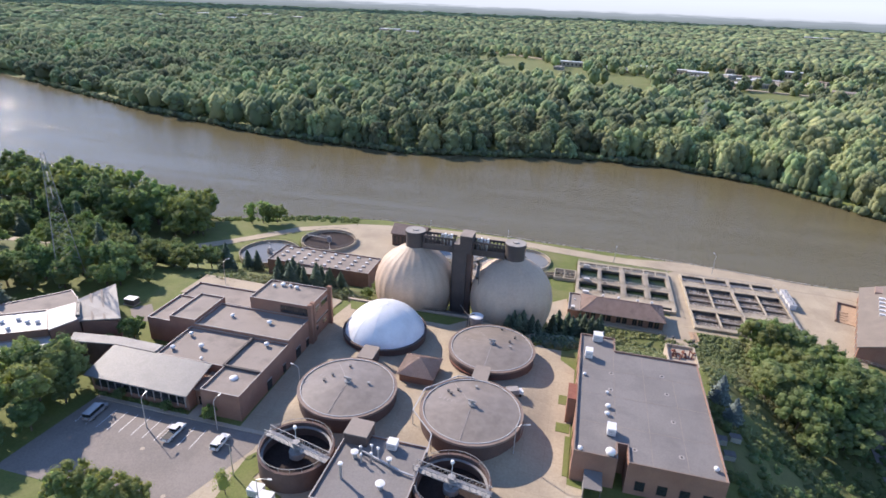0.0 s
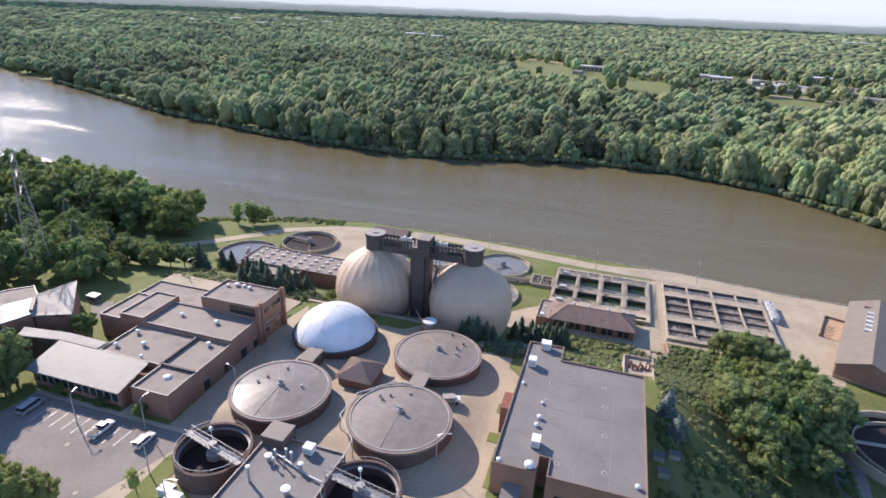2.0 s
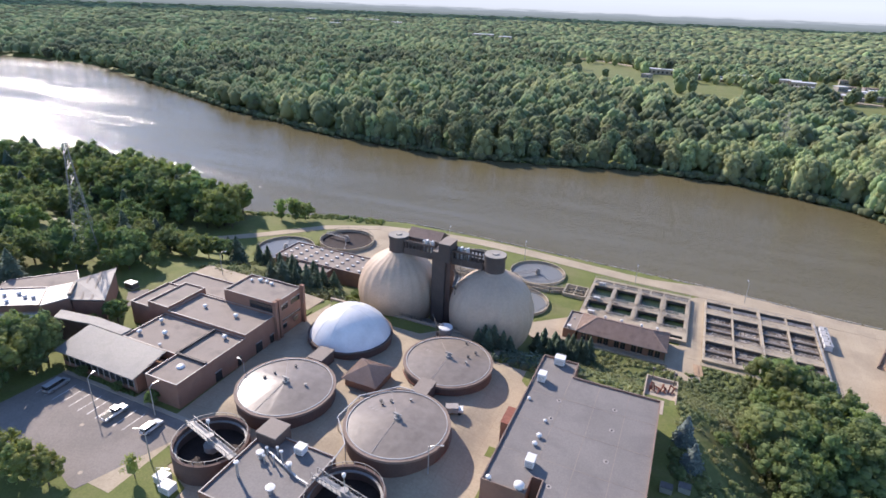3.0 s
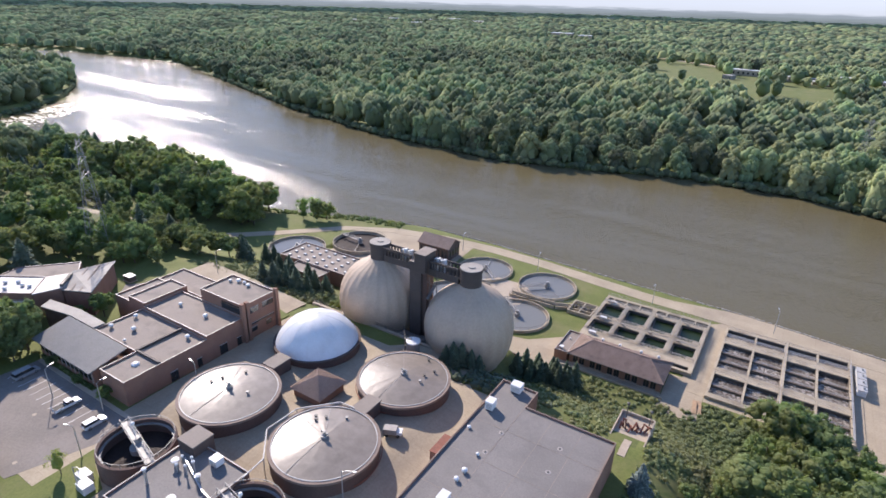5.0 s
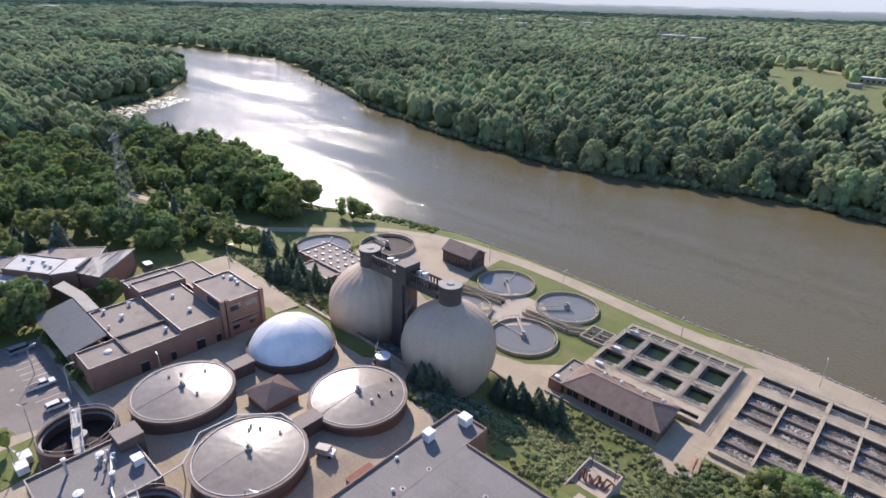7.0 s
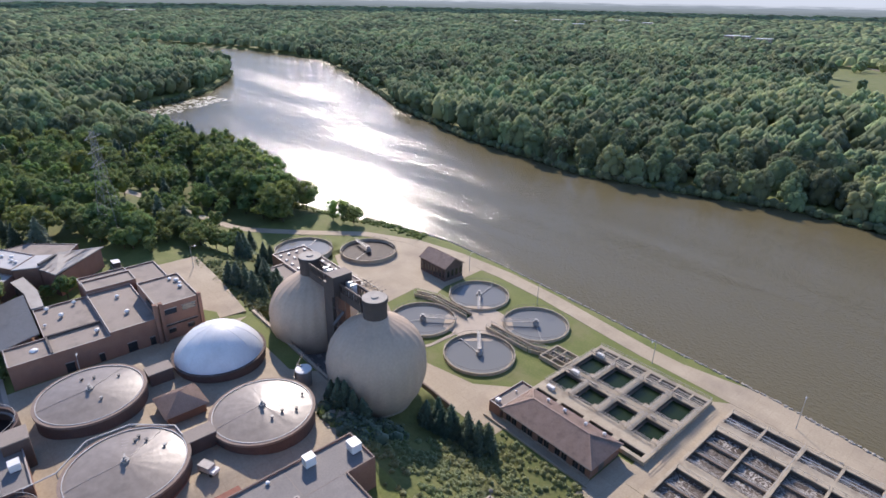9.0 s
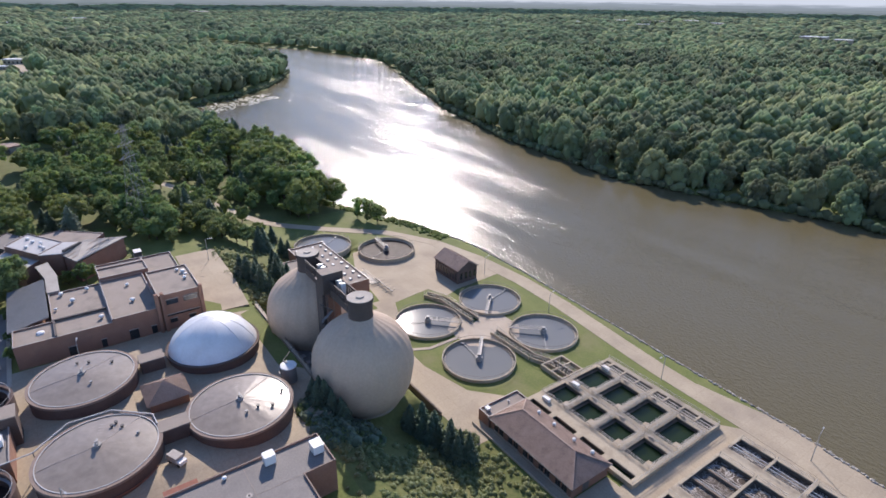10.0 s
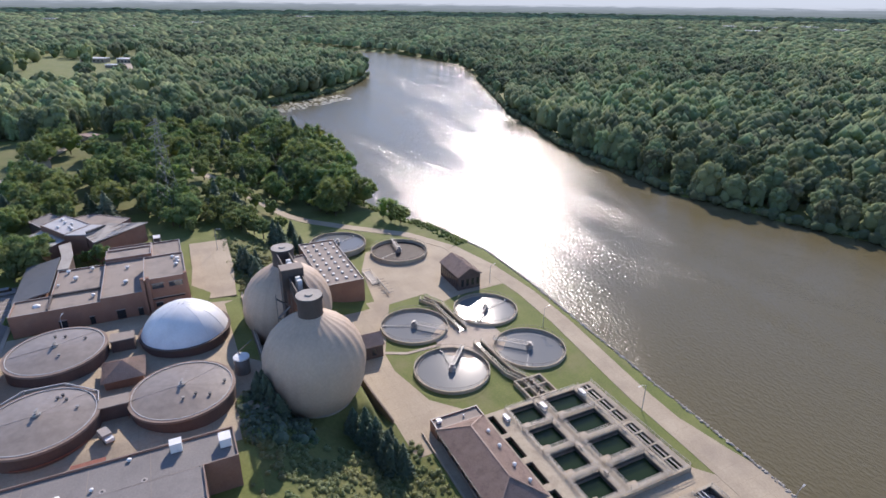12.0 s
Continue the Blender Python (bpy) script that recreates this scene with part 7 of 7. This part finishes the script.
for x, y in ((-2.4, 3.6), (2.8, 3.4)):
    part("post", lathe(B(), [(0.1, 0.2), (0.08, 3.6)], 8), M_DSTEEL, t, at=(x, y, 0))
    part("lamp_globe", lathe(B(), [(0.1, 3.6), (0.38, 3.8), (0.38, 4.2), (0, 4.4)], 10), M_DSTEEL, t, "dark lamp head", (x, y, 0))
strip("footpath", [(33, 132), (33, 138.2)], 1.6, 0.1, M_CONC, "short pale concrete path to the pad", "footpath", 0.3, 2)
for x, y in ((36.2, 108.5), (39.5, 110.5), (37.0, 104)):
    t = thing("waste_skip", (x, y, float(ground_z(x, y))), "grey metal waste skip on the shaded bank", "skip", "waste skips")
    part("bin", prism(B(), [(-1.1, -0.8), (1.1, -0.8), (1.1, 0.8), (-1.1, 0.8)], 0, 1.3), M_STEEL, t)
    part("lid", bx(B(), -1.15, 1.15, -0.85, 0.85, 1.3, 1.38), M_DSTEEL, t)

# ---- workshop fittings, timber bay, east round tank ----
for i in range(5):
    part("roof_vent", bx(B(), 5.0, 6.9, 38 - i * 3.6, 39.0 - i * 3.6, 6.4, 7.75), M_WHITE, shop, "white roof ventilator")
part("ridge_box", bx(B(), 4.0, 7.2, 44, 50, 6.4, 7.4), M_TILE, shop)
for i in range(7):
    part("window", bx(B(), 0.2, 0.36, 4 + i * 6.4, 6.4 + i * 6.4, 1.2, 3.2), M_GLASS, shop)
    part("downpipe", bx(B(), 0.05, 0.3, 2.6 + i * 6.4, 2.8 + i * 6.4, 0, 4.4), M_STEEL, shop)
railing(shop, [(-0.4, -0.4, 0.3), (16.4, -0.4, 0.3)], gap=1.6)
t = thing("storage_bay", (98.6, 209.5, Z_LOW + 0.05), "open timber-fronted storage bay with sandy boards inside", "storage bay", rz=-20)
for x0, x1, y0, y1 in ((-3, 3, 8, 8.4), (-3.3, -3, -8, 8.4), (3, 3.3, -8, 8.4)):
    part("wall", bx(B(), x0, x1, y0, y1, 0, 1.0), M_RIMBROWN, t)
part("earth", bx(B(), -3, 3, -7.8, 8, 0, 0.2), M_SAND, t)
for i in range(9):
    part("board", bx(B(), -2.9, -0.4 + 0.5 * (i % 3), -7 + i * 1.05, -6.3 + i * 1.05, 0.2, 0.32 + 0.08 * (i % 2)), M_SAND, t)
t = thing("timber_pile", (42.6, 175.8, Z_LOW + 0.06), "pile of tan timber boards leaning on the pad", "timber", rz=8)
for i in range(6):
    part("board", beam(B(), (-1.1 + i * 0.42, -3.2 + 0.4 * (i % 2), 0.12 + 0.05 * (i % 3)), (-0.9 + i * 0.36, 2.6 - 0.3 * (i % 3), 0.55 + 0.14 * (i % 3)), 0.36, 0.1), M_SAND, t)
t = thing("east_clarifier", (97.5, 145, Z_LOW), "large round concrete tank with dark water and a centre drive", "clarifier tank")
part("tank_wall", lathe(B(), [(14.6, -2), (14.6, 2.4), (15.2, 2.4), (15.2, -1)], 80), M_BASIN, t)
part("inner_ring", lathe(B(), [(11.5, -1), (11.5, 1.4), (11.9, 1.4), (11.9, -1)], 72), M_BASIN, t)
part("water", lathe(B(), [(0, 0.5), (14.7, 0.5)], 72), M_MUD, t, "dark water")
g = cyl(B(), 0, 0, 0, 2.2, 2.4, 20); cyl(g, 0, 0, 2.2, 3.0, 1.0, 14); beam(g, (-14, -1, 2.4), (0, 0, 2.4), 1.0, 0.3)
part("drive_unit", g, M_COPE, t)
strip("road", [(84, 96), (80, 122), (84, 150), (83, 171)], 7, 0.1, M_ASPH, "asphalt drive past the large tank", "road")

# ---- pylons and wires ----
def pylon(x, y, h, rz, label):
    t = thing("lattice_pylon", (x, y, float(ground_z(x, y))), label, "pylon", "pylons", rz=rz)
    wid = lambda z: 3.4 * (1 - z / h) ** 1.2 + 0.5
    levels = [h * (i / 12) ** 0.9 for i in range(13)]
    for sx, sy in ((-1, -1), (1, -1), (1, 1), (-1, 1)):
        bm = B()
        for a, b in zip(levels, levels[1:]):
            beam(bm, (sx * wid(a), sy * wid(a), a), (sx * wid(b), sy * wid(b), b), 0.11)
        part("leg", bm, M_WALK, t)
    corners = ((-1, -1), (1, -1), (1, 1), (-1, 1))
    for k in range(4):
        (ax, ay), (bx_, by_) = corners[k], corners[(k + 1) % 4]
        bm = B()
        for a, b in zip(levels, levels[1:]):
            beam(bm, (ax * wid(a), ay * wid(a), a), (bx_ * wid(b), by_ * wid(b), b), 0.05)
            beam(bm, (bx_ * wid(a), by_ * wid(a), a), (ax * wid(b), ay * wid(b), b), 0.055)
        part("bracing", bm, M_WALK, t)
    for z in (h * 0.7, h * 0.82, h * 0.94):
        bm = beam(B(), (-5.5, 0, z), (5.5, 0, z), 0.16)
        beam(bm, (-5.5, 0, z), (0, 0, z + 1.6), 0.1); beam(bm, (5.5, 0, z), (0, 0, z + 1.6), 0.15)
        part("cross_arm", bm, M_WALK, t)
    return t


pylon(-150, 127, 41, -40, "tall grey steel lattice pylon rising from the woods")
pylon(86, 480, 38, -40, "tall grey steel lattice pylon in the far woods")
for z0, off in ((31, -4), (31, 4), (36, -4), (41, 4)):
    t = thing("power_line", (0, 0, 0), "thin sagging overhead power cable", "power cable", "power lines")
    bm = B()
    a, b = Vector((-152 + off, 128 - off, 1.8 + z0)), Vector((86 + off, 480 - off, -8 + z0))
    pts = [a.lerp(b, i / 24) - Vector((0, 0, 9 * (1 - (2 * i / 24 - 1) ** 2))) for i in range(25)]
    a2 = Vector((-420 + off, -120 - off, 30))
    pts = [a2.lerp(a, i / 12) - Vector((0, 0, 8 * (1 - (2 * i / 12 - 1) ** 2))) for i in range(12)] + pts
    for p, q in zip(pts, pts[1:]):
        beam(bm, p, q, 0.022)
    part("cable", bm, M_DSTEEL, t)

# ---- shrubs and weeds on the slopes ----
def shrubs(name, count, inside, lo, hi, material, label, seed, spread):
    rng = np.random.default_rng(seed)
    pieces = []
    while len(pieces) < count * 2:
        x, y = rng.uniform(spread[0], spread[1]), rng.uniform(spread[2], spread[3])
        if not inside(x, y) or wobble(x, y, 0.21) + 0.5 * wobble(y, x, 0.47) < rng.uniform(-1.4, 0.2):
            continue
        r = rng.uniform(lo, hi)
        c = np.array([x, y, float(ground_z(x, y)) + r * 0.2])
        pieces.append(lump(rng, c, np.array([r, r, r * 0.5])))
        pieces.append(leaves(rng, c, r * 0.95, 15, r * 0.2 + 0.09, 0.8))
    me = mesh_of(name, merge(pieces), material)
    return tagged(new(name, me), label, "shrubs", kind="stuff")


def slope_n(x, y):
    return (x > -7 and x < 60 and 134 < y < (178.6 if x > 44.5 else 172.8) and not (28.6 < x < 37 and 134 < y < 149) and not (x < 12 and y > 172.6) and not (x < 14 and y < 137) and not (x < 4 and y > 143))


shrubs("shrubs", 1700, slope_n, 0.35, 0.95, M_SHRUB, "low leafy shrubs and weeds on the slope", 41, (-7, 62, 134, 179))
shrubs("shrubs", 1000, lambda x, y: x > 36 and not (34 < x < 42 and 100 < y < 113) and (y < 122 or x > 58), 0.5, 1.4, M_LEAF, "dark undergrowth on the bank beside the filter building", 42, (36, 82, 66, 160))
shrubs("shrubs", 520, lambda x, y: not (34 < x < 42 and y < 113) and math.hypot(x - 39.5, y - 121) > 4, 0.3, 0.8, M_SHRUB, "low light green weeds and brambles on the slope", 48, (37, 60, 113, 168))
shrubs("shrubs", 420, lambda x, y: float(bank_dist(x, y)) > 1 and float(bank_dist(x, y)) < 9, 0.4, 1.1, M_LEAF2, "leafy scrub along the river edge", 43, (-190, -100, 200, 245))
shrubs("shrubs", 380, lambda x, y: -118 < x < -60 and 142 < y < 169 and not (-112 < x < -68 and 158 < y < 169), 0.4, 1.2, M_SHRUB, "bushes on the bank behind the office block", 44, (-120, -60, 140, 170))
shrubs("shrubs", 60, lambda x, y: True, 0.3, 0.6, M_LEAF, "clipped dark shrubs in front of the office wing", 45, (-101, -77, 83.4, 84.3))

shrubs("shrubs", 210, lambda x, y: -14 < x < 3 and 135 < y < 149 and math.hypot(x + 15.8, y - 153.6) > 10.2, 0.45, 1.2, M_LEAF, "dark scrub at the foot of the slope by a digester", 46, (-14, 3, 135, 149))

shrubs("shrubs", 75, lambda x, y: -14 < x < 3 and 135.5 < y < 148 and math.hypot(x + 15.8, y - 153.6) > 10.4, 0.9, 1.9, M_CONI, "dark evergreen bushes at the foot of a digester", 47, (-14, 3, 135, 149))
t = thing("wing_wall", (0, 0, Z_LOW), "dark concrete wing wall stepping down from the digester terrace", "retaining wall")
bm = B()
for p, q, a, b in (((-20.5, 166.0), (-12.6, 167.0), 5.9, 4.4), ((-12.6, 167.0), (-4.6, 169.4), 4.4, 1.0)):
    v = [bm.verts.new(c) for c in ((p[0], p[1], -0.3), (q[0], q[1], -0.3), (q[0], q[1], b), (p[0], p[1], a), (p[0], p[1] - 0.4, -0.3), (q[0], q[1] - 0.4, -0.3), (q[0], q[1] - 0.4, b), (p[0], p[1] - 0.4, a))]
    for f in ((0, 1, 2, 3), (5, 4, 7, 6), (3, 2, 6, 7), (4, 0, 3, 7), (1, 5, 6, 2), (4, 5, 1, 0)):
        bm.faces.new([v[i] for i in f])
bmesh.ops.recalc_face_normals(bm, faces=bm.faces[:])
part("wall", bm, M_RIMBROWN, t)

# ---- distant buildings and roads ----
far_rng = random.Random(12)


def far_building(x, y, L, D, h, rz, roof=M_WHITE, wall=M_CONC, label="pale flat-roofed building among distant trees"):
    t = thing("far_building", (x, y, float(ground_z(x, y)) - 1), label, "building", "far buildings", rz=rz)
    part("wall", bx(B(), -L / 2, L / 2, -D / 2, D / 2, 0, h), wall, t)
    part("roof", bx(B(), -L / 2 - 0.5, L / 2 + 0.5, -D / 2 - 0.5, D / 2 + 0.5, h, h + 0.6), roof, t)
    for i in range(6 if math.hypot(x, y) < 1150 else 0):
        part("window", bx(B(), -L / 2 + L * (i + 0.3) / 6, -L / 2 + L * (i + 0.7) / 6, -D / 2 - 0.1, -D / 2 + 0.1, h * 0.35, h * 0.7), M_GLASS, t)


for x, y, L, D, h, rz in ((-627, 1783, 120, 40, 22, 10), (-533, 1718, 70, 30, 18, 10), (-1684, 2341, 90, 50, 24, 25), (-1540, 2419, 80, 40, 22, 25), (-1517, 2622, 140, 60, 24, 20), (-1290, 2450, 90, 50, 22, 20), (-40, 1046, 46, 16, 11, -5), (8, 1072, 40, 18, 12, -5), (60, 1055, 40, 16, 11, -5), (90, 1040, 44, 16, 11, -8), (156, 985, 34, 16, 11, -10), (141, 1003, 30, 14, 11, -10), (216, 937, 30, 14, 10, -12), (155, 896, 26, 14, 10, 20), (190, 880, 22, 13, 9, -20), (315, 842, 40, 24, 10, -20), (312, 1073, 60, 20, 14, -15), (266, 733, 26, 14, 9, -25), (937, 2973, 240, 70, 30, -20), (1180, 3162, 200, 60, 40, -20), (-1126, 3869, 90, 50, 30, 15), (-2746, -208, 120, 40, 45, 60), (-1800, 213, 70, 30, 20, 60), (-3174, 900, 160, 60, 34, 50), (-2600, 308, 120, 50, 30, 60), (-3300, 1500, 160, 60, 40, 45), (-1654, 2015, 90, 40, 22, 30), (-1360, 2060, 90, 40, 22, 30), (-1900, 1830, 110, 40, 22, 35), (-1512, 2290, 60, 40, 20, 30), (-474, 122, 14, 9, 8, 20), (-414, 123, 13, 9, 8, 50), (-320, 86, 14, 9, 8, 30), (-262, 66, 16, 10, 7, 20), (-868, 100, 34, 14, 9, 60), (-890, 55, 40, 14, 8, 60), (-812, 80, 18, 8, 6, 60), (-1926, 82, 80, 30, 26, 60)):
    if -520 < x < -200:
        far_building(x, y, L * 0.8, D * 0.8, 4.5, rz, M_TILE, M_ROOFL, "small house with a brown roof among trees")
        continue
    far_building(x, y, L * (0.5 if L > 50 else 0.9), D, min(h * 0.8, 15.5 if math.hypot(x, y) > 1200 else h * 0.8), rz, M_WHITE if far_rng.random() < 0.75 else M_ROOFT)
for i in range(12):
    a, q = i * 2.4, math.sqrt((i + 0.5) / 12)
    x, y = 325 + 62 * q * math.cos(a), 880 + 125 * q * math.sin(a)
    far_building(x, y, far_rng.uniform(12, 24), far_rng.uniform(9, 13), far_rng.uniform(4.5, 6.5), far_rng.uniform(-40, 20), (M_ROOFL, M_TILE, M_WHITE, M_ROOFT)[i % 4], M_ROOFL, "low pale house in a far clearing")
for i in range(46):
    fx, fy, fa, fb = (THIN[0], THIN[1], THIN[2], THIN[3])[i % 4]
    a, q = far_rng.uniform(0, 6.28), math.sqrt(far_rng.uniform(0.02, 0.9))
    x, y = fx + fa * q * math.cos(a), fy + fb * q * math.sin(a)
    if x < -330 and y < 60 or x > -340 and x < -200:
        continue
    far_building(x, y, far_rng.uniform(11, 22), far_rng.uniform(9, 13), far_rng.uniform(5, 8), far_rng.uniform(-40, 40), (M_ROOFL, M_TILE, M_WHITE, M_ROOFT, M_ROOFW)[i % 5], M_ROOFL, "low pale house among scattered far trees")
strip("road", [(290, 790), (350, 800), (400, 830)], 26, 0.6, M_PAVE, "pale far parking area among trees", "car park", 1.0, 12)
for i in range(14):
    x, y = 325 + far_rng.uniform(-65, 65), 870 + far_rng.uniform(-120, 110)
    tree(x, y, far_rng.uniform(7, 12), WOODS, "leafy tree in a far clearing", group="far trees", wide=1.2)
strip("road", [(-260, 1310), (-134, 1190), (10, 1060), (79, 975), (130, 907), (200, 850), (300, 820)], 11, 1.2, M_PAVE, "pale road past distant fields", "road", 1.0, 20)
strip("road", [(-345, 82), (-303, 75), (-265, 63), (-230, 52), (-180, 50)], 5, 0.3, M_PAVE, "pale residential street among trees", "road", 0.4, 8)
strip("road", [(-900, 90), (-830, 100), (-760, 105), (-700, 110)], 10, 1.0, M_PAVE, "pale park road beside a field", "road", 1.0, 20)

# lilies in the bay and drift of foam
rng = np.random.default_rng(77)
pieces = []
for i in range(520):
    f, o = rng.random(), rng.uniform(2, 46)
    x, y = -508 - 62 * f + 0.86 * o, 212 + 112 * f + 0.5 * o * (1 - f)
    if float(bank_dist(x, y)) < -2 and wobble(x, y, 0.16) > rng.uniform(-1.0, 0.5):
        pieces.append((np.array([[math.cos(a) * r_ + x, math.sin(a) * r_ + y, Z_WATER + 0.06] for a, r_ in zip(np.linspace(0, 6.28, 7)[:-1], rng.uniform(0.7, 2.2, 6))]), np.array([[0, 1, 2], [0, 2, 3], [0, 3, 4], [0, 4, 5]])))
tagged(new("water_lilies", mesh_of("water_lilies", merge(pieces), M_LILY)), "pale floating lily leaves in the shallow bay", "water plants", kind="stuff")
